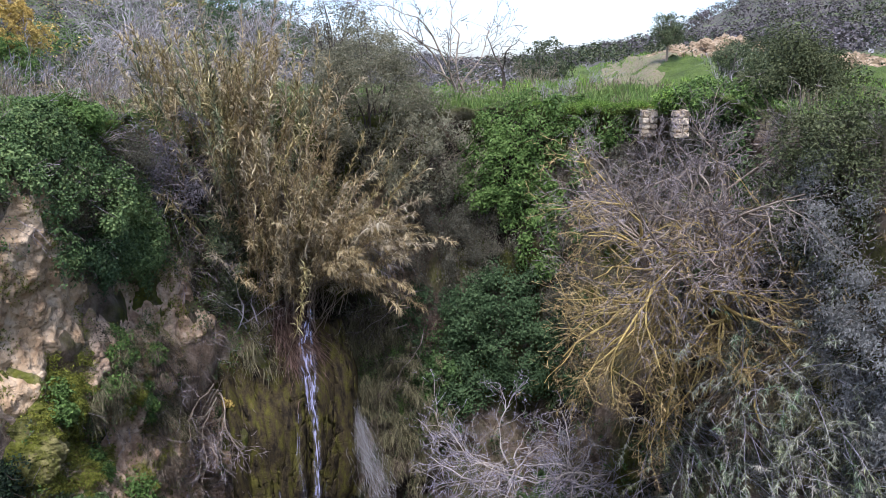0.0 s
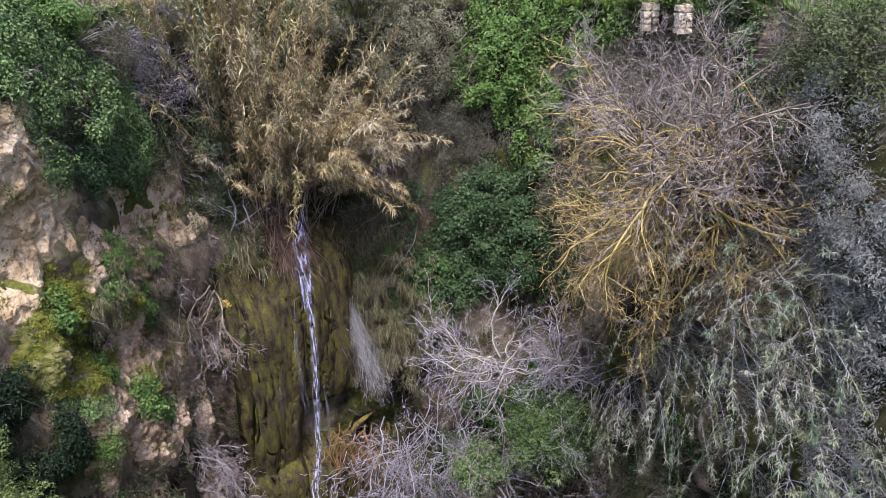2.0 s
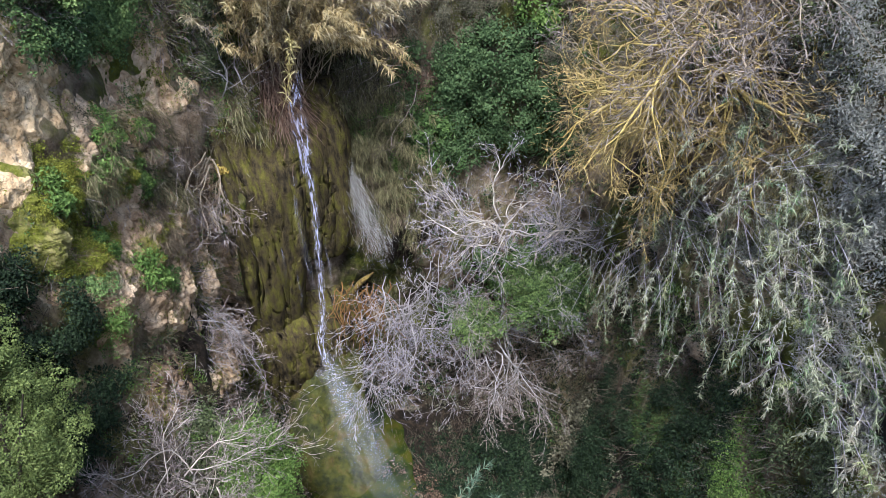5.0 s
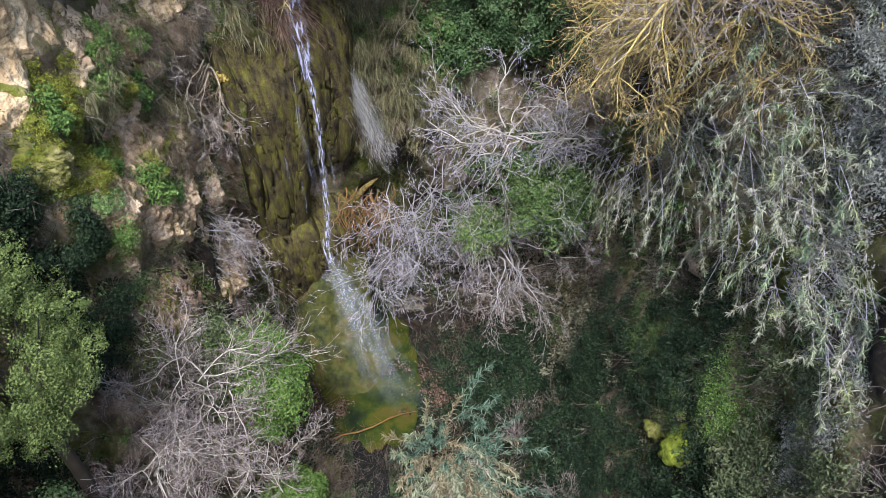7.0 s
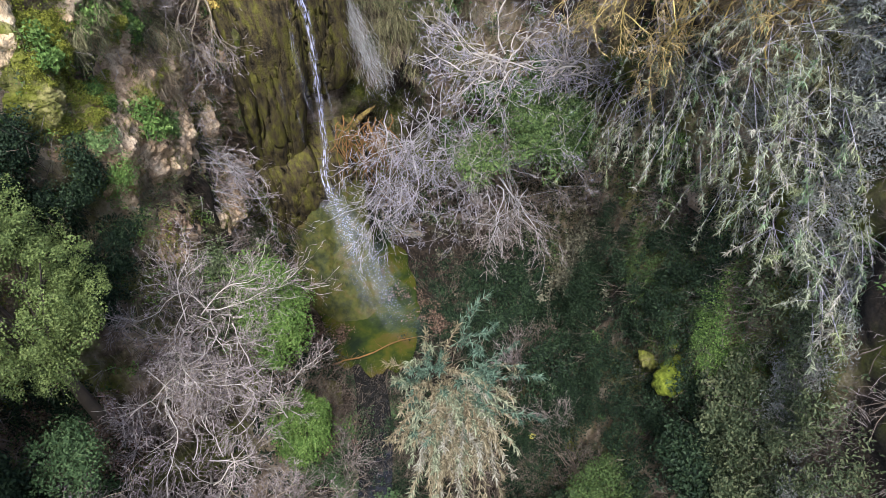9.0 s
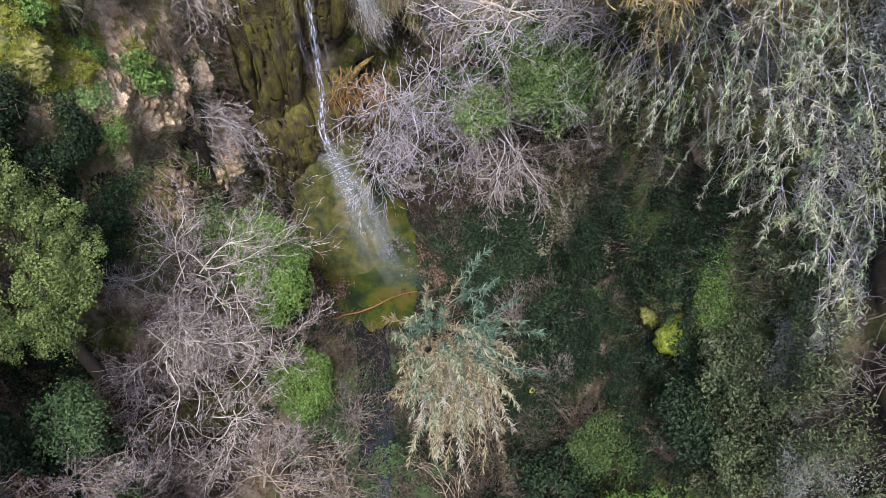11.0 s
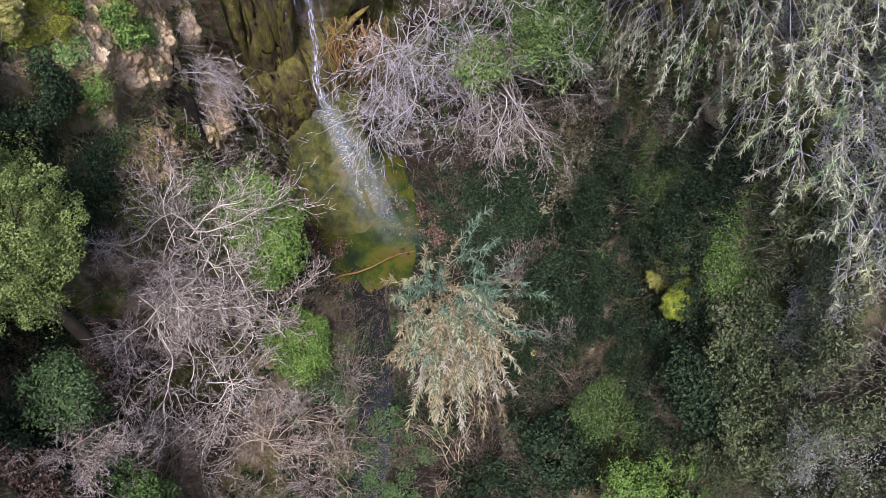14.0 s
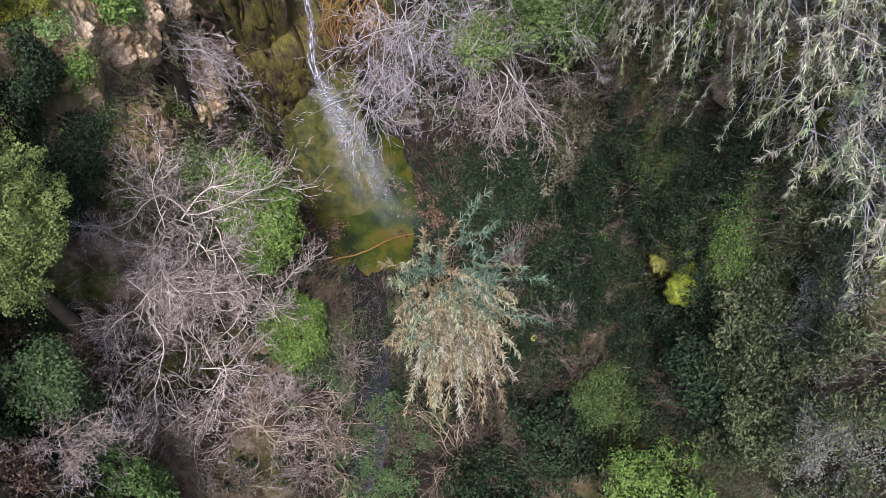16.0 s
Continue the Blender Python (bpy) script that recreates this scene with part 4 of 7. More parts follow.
WHITE_WATER = water_material("falling_water", (0.62, 0.61, 0.80), 0.44, 6.0, (1.1, 0.5, 1.0), 0.85)
VEIL_WATER = water_material("thin_falling_water", (0.62, 0.64, 0.76), 0.33, 6.0, (1.4, 0.10, 1.0), 0.19)
MIST_WATER = water_material("spray_of_falling_water", (0.60, 0.60, 0.64), 0.34, 5.0, (1.0, 0.6, 1.0), 0.20)
THREAD_WATER = water_material("threads_of_falling_water", (0.62, 0.62, 0.76), 0.50, 6.0, (3.0, 0.22, 1.0), 0.6)


def strand(name, line, widths, mat, parent, seed, columns=7, fade=0.1):
    """A run of falling water: one wavering sheet with ragged sides, bellied between its threads."""
    rng = np.random.default_rng(seed)
    line = np.array(line, float)
    n = 48
    t = np.linspace(0, len(line) - 1, n)
    mid = np.stack([np.interp(t, np.arange(len(line)), line[:, k]) for k in range(3)], -1)
    w = np.interp(t, np.linspace(0, len(line) - 1, len(widths)), widths)
    sway = np.cumsum(rng.normal(0, 0.008, n))
    v = []
    for k in range(n):
        for j in range(columns + 1):
            a = j / columns - 0.5
            x = a * w[k] * (1 + 0.12 * rng.normal() * (abs(a) > 0.4)) + sway[k]
            v.append((mid[k, 0] + x, mid[k, 1] - 0.05 * math.cos(a * 3) + rng.normal(0, 0.004), mid[k, 2]))
    m = columns + 1
    f = [(i * m + j, i * m + j + 1, (i + 1) * m + j + 1, (i + 1) * m + j) for i in range(n - 1) for j in range(columns)]
    me = mesh_from(name, v, f, mat, True)
    run = np.concatenate([[0], np.cumsum(np.linalg.norm(np.diff(mid, axis=0), axis=1))])
    uv = me.uv_layers.new(name="UVMap")
    vi = np.empty(len(me.loops), dtype=np.int32)
    me.loops.foreach_get("vertex_index", vi)
    across, down = vi % m, vi // m
    uv.data.foreach_set("uv", np.stack([across / columns, run[down] + seed], 1).astype(np.float32).ravel())
    out = me.uv_layers.new(name="Fade")
    left = np.clip((n - 1 - down) / (n - 1) / fade, 0, 1) if fade else np.ones(len(vi))
    out.data.foreach_set("uv", np.stack([left, left], 1).astype(np.float32).ravel())
    return part(name, me, parent)


fall = thing("waterfall", (-3.1, 16.8, 8.0), "thin white waterfall running down a mossy rock face into a pool", "waterfall")
strand("upper_run", ((-3.12, 16.5, 18.75), (-3.22, 16.2, 18.1), (-3.18, 16.0, 17.5), (-3.15, 15.95, 16.9), (-3.12, 15.9, 16.3)), (0.2, 0.40, 0.46, 0.44, 0.08), WHITE_WATER, fall, 3)
strand("left_run", ((-3.26, 15.95, 17.3), (-3.40, 15.8, 16.7), (-3.42, 15.6, 15.6), (-3.28, 15.5, 14.6), (-3.2, 15.5, 13.6), (-3.16, 15.5, 12.9)), (0.06, 0.16, 0.17, 0.22, 0.16), THREAD_WATER, fall, 4, 9, 0.5)
for k, (x, top, foot) in enumerate(((-4.35, 16.2, 12.8), (-3.95, 15.9, 13.6), (-3.62, 14.2, 12.6), (-2.85, 14.6, 12.2))):
    strand("trickle", tuple((x + 0.10 * (i / 5) + 0.03 * math.sin(i * 2.0 + k), 15.33 + 0.8 * (x + 4.4) * 0.5 - 0.05 * i, top + (foot - top) * i / 5) for i in range(6)), (0.03, 0.07, 0.06, 0.1, 0.06), THREAD_WATER, fall, 20 + k, 4, 0.5)
strand("right_run", ((-3.12, 15.95, 17.3), (-3.05, 15.85, 16.7), (-2.98, 15.8, 15.4), (-3.0, 15.75, 14.1), (-3.07, 15.8, 12.2), (-3.17, 15.7, 11.2), (-3.15, 15.6, 10.6)), (0.08, 0.20, 0.19, 0.21, 0.28, 0.5), WHITE_WATER, fall, 5)
strand("lower_veil", ((-3.15, 15.5, 11.1), (-2.95, 15.1, 10.75), (-2.6, 14.6, 10.2), (-2.2, 14.0, 9.5), (-1.7, 13.2, 8.6), (-1.1, 12.4, 8.02)), (0.30, 0.7, 1.3, 1.8, 1.5), VEIL_WATER, fall, 6, 15, 0.6)
strand("spray", ((-3.75, 15.7, 11.0), (-3.6, 15.5, 10.4), (-3.4, 15.2, 9.6), (-3.2, 14.9, 8.9)), (0.5, 1.3, 1.4, 1.0), MIST_WATER, fall, 8, 12, 0.9)

POOL = material("green_pool_water", ((0.34, (0.010, 0.015, 0.008)), (0.47, (0.024, 0.034, 0.008)), (0.56, (0.046, 0.048, 0.008)), (0.65, (0.065, 0.048, 0.014)), (0.76, (0.10, 0.064, 0.036))), scale=1.3, rough=0.14, bump=0.15, bump_scale=4.0, spec=0.3)


def pool():
    """A long narrow basin at the foot of the fall, rounded and uneven."""
    v, n = [(-2.75, 14.6, 7.9)], 120
    for k in range(n):
        a = 2 * math.pi * k / n
        r = 1 + 0.22 * noise.noise(Vector((math.cos(a) * 1.8, math.sin(a) * 1.8, 4))) + 0.10 * noise.noise(Vector((math.cos(a) * 6, math.sin(a) * 6, 4)))
        x, y = math.cos(a) * 1.8 * r, math.sin(a) * 3.5 * r
        v.append((-2.85 + x - 0.9 * (y / 3.2), 14.7 + y, 7.9))
    f = [(0, 1 + k, 1 + (k + 1) % n) for k in range(n)]
    return mesh_from("pool", v, f, POOL, True)


def apron():
    """The worn slope between the foot of the fall and the pool, slick with algae, in shallow steps."""
    cols, rows = 80, 100
    v = []
    for i in range(rows + 1):
        for j in range(cols + 1):
            a, b = j / cols, i / rows
            x = -4.95 + 2.7 * a + 1.05 * b * b
            y = 16.3 - 3.0 * b - 0.5 * math.sin(math.pi * a)
            drop = 11.0 - 3.35 * b ** 0.75
            q = Vector((x, y, drop))
            lump = 0.45 * noise.fractal(q * 0.9, 0.7, 2.1, 7) + 0.16 * abs(noise.noise(q * 2.4)) + 0.05 * noise.fractal(q * 7, 0.7, 2.1, 4)
            v.append((x, y, drop - 0.7 * abs(a - 0.5) ** 1.3 + lump * (1 - 0.7 * b)))
    k = cols + 1
    f = [(i * k + j, i * k + j + 1, (i + 1) * k + j + 1, (i + 1) * k + j) for i in range(rows) for j in range(cols)]
    return mesh_from("wet_slope", v, f, ALGAE, True)


ALGAE = material("algae_on_wet_rock", ((0.30, (0.014, 0.014, 0.008)), (0.42, (0.032, 0.036, 0.012)), (0.53, (0.056, 0.058, 0.012)), (0.64, (0.082, 0.064, 0.020)), (0.78, (0.12, 0.085, 0.042))), scale=2.6, detail=13, rough=0.7, bump=0.8, bump_scale=12.0, spec=0.15)
wet_slope = tagged(new("wet_slope", apron()), "algae-green wet rock slope under the waterfall", "rock")
rng_wet = np.random.default_rng(15)
wet_spot = np.array([v.co[:] for v in wet_slope.data.vertices])[rng_wet.integers(0, len(wet_slope.data.vertices), 7000)]
wet_spot = wet_spot[[noise.noise(Vector(p) * 1.5) > -0.05 for p in wet_spot]]
tagged(new("algae", mesh_from("algae", *blades(wet_spot, np.array((0.3, -0.6, -0.3)) + rng_wet.normal(0, 0.3, wet_spot.shape), rng_wet.uniform(0.04, 0.12, len(wet_spot)), 0.008, 0.8, rng_wet, 1), MOSS_TUFT)), "dark green algae threads", kind="stuff").parent = wet_slope
tagged(new("pool", pool()), "shallow green pool with brown stones on its bed", "pool", kind="structure")

WET = material("wet_streambed", ((0.35, (0.006, 0.006, 0.006)), (0.55, (0.014, 0.013, 0.012)), (0.72, (0.035, 0.028, 0.02))), scale=5.0, detail=12, rough=0.12, bump=0.5, bump_scale=5.0, spec=0.5)


def brook():
    """The outlet of the pool, a narrow dark run between the banks."""
    v, n = [], 40
    for k in range(n + 1):
        t = k / n
        x, y = -2.2 + 0.25 * math.sin(t * 5) + 0.4 * t, 11.9 - 9.0 * t
        w = 0.42 + 0.12 * noise.noise(Vector((t * 8, 2, 2)))
        for j in (-1, -0.4, 0.4, 1):
            v.append((x + j * w, y, 7.84 - 0.9 * max(0, t - 0.5) + 0.02 * (1 - abs(j))))
    f = [(4 * k + j, 4 * k + j + 1, 4 * k + j + 5, 4 * k + j + 4) for k in range(n) for j in range(3)]
    return mesh_from("brook", v, f, WET, True)


tagged(new("brook", brook()), "narrow dark brook running out of the pool", "brook", kind="structure")


TURF = leafy("turf", (0.06, 0.12, 0.015), (0.15, 0.26, 0.03), (0.29, 0.40, 0.07), dull=0.05)


# ---- mossy curtain of tufa beside the fall ----
def curtain(top, drop, lean, seed, lip=0.0, sink=0.0):
    """A draped sheet of moss-grown tufa that stands off the wall, folded from top to bottom. lip: how much higher its right half ends; sink: how much lower it begins."""
    cols, rows = 80, 90
    v = []
    for i in range(rows + 1):
        for j in range(cols + 1):
            a, b = j / cols, i / rows
            x, y = -5.05 + 2.45 * a, 15.3 + 2.0 * a ** 0.8
            ragged = 0.5 * noise.noise(Vector((a * 5, 0.3, seed))) + 0.35 * noise.noise(Vector((a * 17, 3, 2))) + 0.2 * noise.noise(Vector((a * 45, 3, 2)))
            right = float(smooth01((a - 0.36) / 0.14))
            z = top - 0.5 * abs(a - 0.7) - sink * right - b * (drop - (lip + sink) * right + ragged)
            fold = lean * b + 0.20 * noise.noise(Vector((a * 6, b * 1.4, 9 + seed))) + 0.12 * noise.noise(Vector((a * 15, b * 3.5, 3))) + 0.05 * noise.noise(Vector((a * 40, b * 7, 1))) + 0.02 * noise.noise(Vector((a * 90, b * 40, 1)))
            bulge = 0.5 * math.sin(math.pi * min(1, b * 0.9 + 0.05)) ** 0.7 * math.sin(math.pi * (0.08 + 0.84 * a)) ** 0.5
            push = -0.25 + 0.35 * min(1, b * 4) + bulge * min(1, b * 3 + 0.1) + fold
            n = Vector((0.62, -0.78, 0.0))
            v.append((x + n.x * push, y + n.y * push, z))
    k = cols + 1
    f = [(i * k + j, i * k + j + 1, (i + 1) * k + j + 1, (i + 1) * k + j) for i in range(rows) for j in range(cols)]
    return mesh_from("drape", v, f, MOSS, True)


tufa = thing("moss_curtain", (-3.9, 16.2, 12.0), "yellow-green moss hanging in folds over wet brown tufa", "moss")
for top, drop, lean, seed, lip, sink in ((18.3, 6.6, 0.0, 2, 2.1, 0.0), (12.9, 3.4, 0.3, 7, 0.0, 0.7)):
    drape = part("drape", curtain(top, drop, lean, seed, lip, sink), tufa)
    thick = drape.modifiers.new("depth", "SOLIDIFY")
    thick.thickness, thick.offset = 0.25, -1
    rng2 = np.random.default_rng(seed)
    spot = np.array([v.co[:] for v in drape.data.vertices])
    many = 22000 if drop > 5 else 10000
    spot = spot[rng2.integers(0, len(spot), many)] + rng2.normal(0, 0.025, (many, 3))
    tufts = mesh_from("moss_tuft", *blades(spot, np.array((0.4, -0.5, -0.6)) + rng2.normal(0, 0.35, (many, 3)), rng2.uniform(0.04, 0.13, many), 0.010, 0.8, rng2, 1), MOSS_TUFT)
    part("moss_tuft", tufts, drape, kind="stuff").matrix_parent_inverse = Matrix()

# ---- creepers and shrubs on the ravine walls ----
creeper("ivy", (-6.2, 13.0, 21.9), 1.9, 1.6, 0.75, 900, 62, 0.052, WALL_IVY, "dense dark green ivy spilling over the rock wall", seed=11, clump_size=0.24)
creeper("ivy", (-5.9, 13.8, 20.7), 0.7, 0.7, 0.5, 190, 62, 0.052, WALL_IVY, "dense dark green ivy spilling over the rock wall", seed=12)
creeper("ivy", (-6.5, 12.3, 23.2), 1.3, 0.55, 0.4, 300, 56, 0.048, BRIGHT_IVY, "bright green ivy along the rim of the wall", seed=13)
creeper("ivy", (-6.3, 11.6, 22.5), 0.9, 0.6, 0.4, 200, 56, 0.05, WALL_IVY, "dense dark green ivy spilling over the rock wall", seed=14)
creeper("ivy", (1.7, 18.3, 21.9), 1.5, 1.7, 0.8, 680, 50, 0.072, BRIGHT_IVY, "yellow-green ivy hanging from the plateau rim", seed=15, clump_size=0.28)
creeper("ivy", (2.4, 17.7, 20.4), 0.85, 1.1, 0.6, 230, 50, 0.072, BRIGHT_IVY, "yellow-green ivy hanging from the plateau rim", seed=16)
creeper("ivy", (1.3, 17.9, 17.7), 2.5, 1.9, 0.7, 1150, 50, 0.072, DARK_IVY, "dark green broad-leaved ivy covering the wall", seed=17, clump_size=0.3, stems=20)
creeper("ivy", (-0.1, 17.8, 16.6), 0.9, 1.3, 0.5, 260, 39, 0.082, IVY, "dark green broad-leaved ivy covering the wall", seed=18)
creeper("brush_mat", (1.0, 18.1, 20.0), 1.5, 0.9, 0.5, 360, 46, 0.05, BRUSH, "mauve-brown bare brush between two growths of ivy", category="brush", seed=320, width=0.28)
creeper("ivy", (2.6, 16.7, 12.6), 1.5, 1.5, 1.0, 520, 41, 0.082, IVY, "green ivy among grey branches", seed=19)
creeper("ivy", (0.6, 17.2, 11.3), 0.9, 0.9, 0.5, 180, 39, 0.074, IVY, "green ivy among grey branches", seed=20)
creeper("ivy", (-4.9, 11.7, 11.0), 0.9, 1.2, 0.6, 340, 41, 0.074, IVY, "bright green undergrowth below a bare tree", category="undergrowth", seed=21)
creeper("ivy", (-5.0, 10.9, 12.6), 1.0, 1.0, 0.6, 280, 39, 0.066, OLIVE, "grey-green undergrowth below a bare tree", category="undergrowth", seed=22)
creeper("ivy", (-3.7, 9.5, 8.9), 0.75, 0.8, 0.8, 240, 41, 0.074, BRIGHT_IVY, "bright green undergrowth beside the stream", category="undergrowth", seed=23)
creeper("ivy", (-6.2, 10.9, 18.9), 0.4, 0.35, 0.25, 70, 39, 0.059, BRIGHT_IVY, "small bright green creeper on mossy rock", seed=24, stems=8)
creeper("ivy", (-5.7, 12.1, 16.5), 0.38, 0.42, 0.3, 90, 39, 0.059, BRIGHT_IVY, "small bright green creeper on mossy rock", seed=25, stems=6)
# ivy in the hollow: overhang's shade is put into its leaf colour
creeper("ivy", (-6.4, 8.9, 17.9), 1.1, 1.2, 0.5, 360, 54, 0.048, SHADE_LEAF, "ivy hanging in a hollow, leaves darkened for its shade", seed=26)
# slope creepers carry the slope's shade in a near-black leaf colour
creeper("ivy", (3.95, 12.2, 11.0), 1.7, 1.8, 0.6, 560, 56, 0.046, SHADE_LEAF, "green creeper on the slope, leaves darkened for shade", seed=27)
creeper("ivy", (4.9, 9.9, 14.2), 1.6, 2.0, 0.5, 560, 56, 0.046, SHADE_LEAF, "green creeper covering the slope", seed=28)
creeper("ivy", (4.4, 7.4, 12.4), 1.6, 1.8, 0.5, 480, 56, 0.046, SHADE_LEAF, "green creeper on the shaded slope", seed=29)
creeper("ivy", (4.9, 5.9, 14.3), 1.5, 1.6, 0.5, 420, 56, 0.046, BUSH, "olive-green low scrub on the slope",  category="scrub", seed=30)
creeper("ivy", (2.9, 8.6, 9.4), 1.2, 1.3, 0.6, 330, 56, 0.046, SHADE_LEAF, "green creeper on the slope, leaves darkened for shade", seed=31)
# these two also have shade painted into their leaf colour
creeper("ivy", (-6.2, 6.4, 14.6), 0.8, 0.9, 0.5, 240, 39, 0.074, SHADE_LEAF, "dark green undergrowth on the slope", category="undergrowth", seed=32)
creeper("ivy", (-5.5, 6.6, 14.0), 0.6, 0.5, 0.4, 150, 39, 0.066, SHADE_LEAF, "dark green undergrowth on the slope", category="undergrowth", seed=33)
creeper("ivy", (-5.0, 5.6, 11.8), 1.2, 0.8, 0.5, 260, 39, 0.074, IVY, "green undergrowth on the slope", category="undergrowth", seed=34)
creeper("brush_mat", (-0.1, 18.2, 20.2), 1.25, 2.2, 0.6, 460, 51, 0.053, BRUSH, "dull brown brush hanging on the wall", category="brush", seed=35, width=0.3)
creeper("brush_mat", (-1.6, 18.0, 16.6), 1.3, 2.0, 0.6, 420, 54, 0.053, BRUSH, "brown-green scrub beside the waterfall", category="brush", seed=36, width=0.3)
creeper("brush_mat", (5.6, 10.3, 21.4), 1.6, 1.9, 0.5, 620, 50, 0.05, BANK, "grey-brown bare brush on a bank", category="brush", seed=37, width=0.28)
creeper("brush_mat", (-5.0, 15.7, 20.0), 0.8, 1.6, 0.7, 320, 51, 0.060, OLIVE, "grey-green shrub clinging to the wall", category="shrub", seed=39, width=0.4)

# the broad-leaved tree in the hollow, and shrubs along the stream
bush("evergreen_tree", (-6.45, 7.6, 13.4), 1.35, 5.6, 1250, 80, 0.034, HOLM, "rounded evergreen tree with dense grey-green leaves", "tree", seed=41, trunk=0.3, lobes=330, clump_size=0.17)
bush("shrub", (3.4, 6.9, 10.2), 0.7, 1.4, 190, 70, 0.045, SLOPE_DIM, "light green leafy shrub on the slope", seed=42, lobes=40, trunk=0.2)
bush("shrub", (3.8, 4.6, 10.8), 1.1, 1.9, 330, 70, 0.045, BRIGHT_IVY, "light green leafy shrub on the slope", seed=43, lobes=40, trunk=0.2)
# bottom shrubs: shade put into their near-black leaf colour
bush("shrub", (2.3, 6.4, 9.0), 0.8, 1.4, 130, 46, 0.08, SHADE_LEAF, "shrub in the ravine bottom, leaves darkened for shade", seed=44, trunk=0.15)
bush("shrub", (0.9, 5.6, 7.6), 0.9, 1.6, 150, 46, 0.08, SHADE_LEAF, "shrub in the ravine bottom, leaves darkened for shade", seed=45, trunk=0.15)
bush("shrub", (4.4, 6.4, 13.0), 0.6, 0.8, 150, 46, 0.07, SHADE_LEAF, "shrub on the slope, leaves darkened for shade", seed=46, trunk=0.1)
bush("shrub", (2.9, 10.4, 9.2), 0.9, 1.1, 150, 46, 0.08, SHADE_LEAF, "green shrub on the slope, leaves darkened for shade", seed=47, trunk=0.1)

# ---- reeds ----
plumed_reeds("reed_clump", (-3.75, 17.1, 18.4), 190, 4.4, (0.06, -0.24, 1.0), 0.20, (REED_DRY, REED_DRY, REED_OLIVE, REED_STRAW), BARK_TAN, "tall dry tan reeds arching over the top of the waterfall", seed=51, bend=0.9, footprint=0.46, tuft=150, leaf=0.22, width=0.0090, head=0.62, sag=1.1, stem_r=0.011)
plumed_reeds("reed_clump", (-3.2, 17.2, 19.2), 120, 2.7, (0.70, -0.45, 0.90), 0.24, (REED_DRY, REED_STRAW, REED_DRY), BARK_TAN, "dry tan reeds bent over beside the waterfall", seed=52, bend=1.7, footprint=0.38, tuft=140, leaf=0.22, width=0.0090, head=0.60, sag=1.2, stem_r=0.010)
plumed_reeds("reed_clump", (-4.75, 16.6, 21.2), 290, 3.35, (-0.03, -0.12, 1.0), 0.15, (REED_OLIVE, REED_DRY, REED_OLIVE, REED_DRY, REED_STRAW, REED_OLIVE_GREEN), BARK_TAN, "tall yellow-brown reeds standing on the rim", seed=53, bend=0.6, footprint=0.66, tuft=125, leaf=0.23, width=0.0105, head=0.85, sag=1.0, stem_r=0.010)
RIGHT = "grey-green reeds leaning out over the slope"
for place, count, high, lean, splay, bend, wide, seed in (
        ((4.8, 13.6, 17.1), 90, 2.4, (0.30, -0.95, 0.15), 0.22, 1.2, 0.45, 54),
        ((4.3, 14.4, 15.2), 60, 2.0, (-0.10, -0.6, -0.30), 0.24, 2.2, 0.35, 55),
        ((4.8, 12.6, 16.2), 75, 1.8, (-0.12, -0.5, -0.40), 0.26, 2.2, 0.40, 56),
        ((5.15, 11.6, 17.6), 110, 2.2, (0.22, -0.95, 0.12), 0.26, 1.3, 0.45, 62),
        ((5.35, 10.6, 18.7), 100, 2.0, (0.18, -0.9, 0.12), 0.26, 1.4, 0.45, 57),
        ((5.05, 10.3, 16.9), 50, 1.1, (-0.08, -0.5, -0.40), 0.26, 2.0, 0.35, 59),
        ((5.45, 12.0, 18.7), 80, 2.0, (0.30, -0.9, 0.20), 0.30, 1.2, 0.45, 74),
        ((5.55, 10.4, 19.6), 90, 1.5, (0.20, -0.9, 0.15), 0.30, 1.3, 0.45, 75),
        ((5.3, 11.6, 19.3), 90, 1.6, (0.25, -0.9, 0.15), 0.30, 1.3, 0.45, 77),
        ((5.6, 9.2, 19.2), 80, 1.2, (0.15, -0.9, 0.10), 0.30, 1.3, 0.40, 78),
        ((5.35, 9.4, 18.2), 80, 1.1, (0.20, -0.9, 0.10), 0.28, 1.5, 0.40, 63),
        ((5.25, 8.5, 17.5), 70, 0.9, (0.10, -0.7, 0.0), 0.26, 1.3, 0.30, 71),
        ((5.5, 8.0, 18.3), 80, 0.9, (0.10, -0.9, 0.05), 0.26, 1.3, 0.30, 72),
        ((5.3, 7.0, 17.8), 75, 0.8, (0.06, -0.8, 0.0), 0.26, 1.3, 0.28, 73)):
    plumed_reeds("reed_clump", place, int(count * 0.85), high, lean, splay * 1.45, (REED_GREY, REED_SAGE, REED_OLIVE_GREEN, REED_GREEN, REED_SAGE, REED_GREY, REED_PALE), TWIG_PALE, RIGHT, seed=seed, bend=bend, footprint=wide, group="reeds on the slope", tuft=46, leaf=0.12, width=0.0058, head=0.55, sag=0.8, whorls=6)
plumed_reeds("reed_clump", (0.0, 10.3, 8.0), 110, 3.0, (0.02, -0.72, 0.75), 0.15, (REED_BUFF, REED_SAGE, REED_BUFF, REED_PALE), BARK_TAN, "drooping straw-coloured reeds by the pool", seed=50, bend=2.3, footprint=0.34, tuft=80, leaf=0.20, width=0.010, head=0.5, sag=2.0, stem_r=0.008)
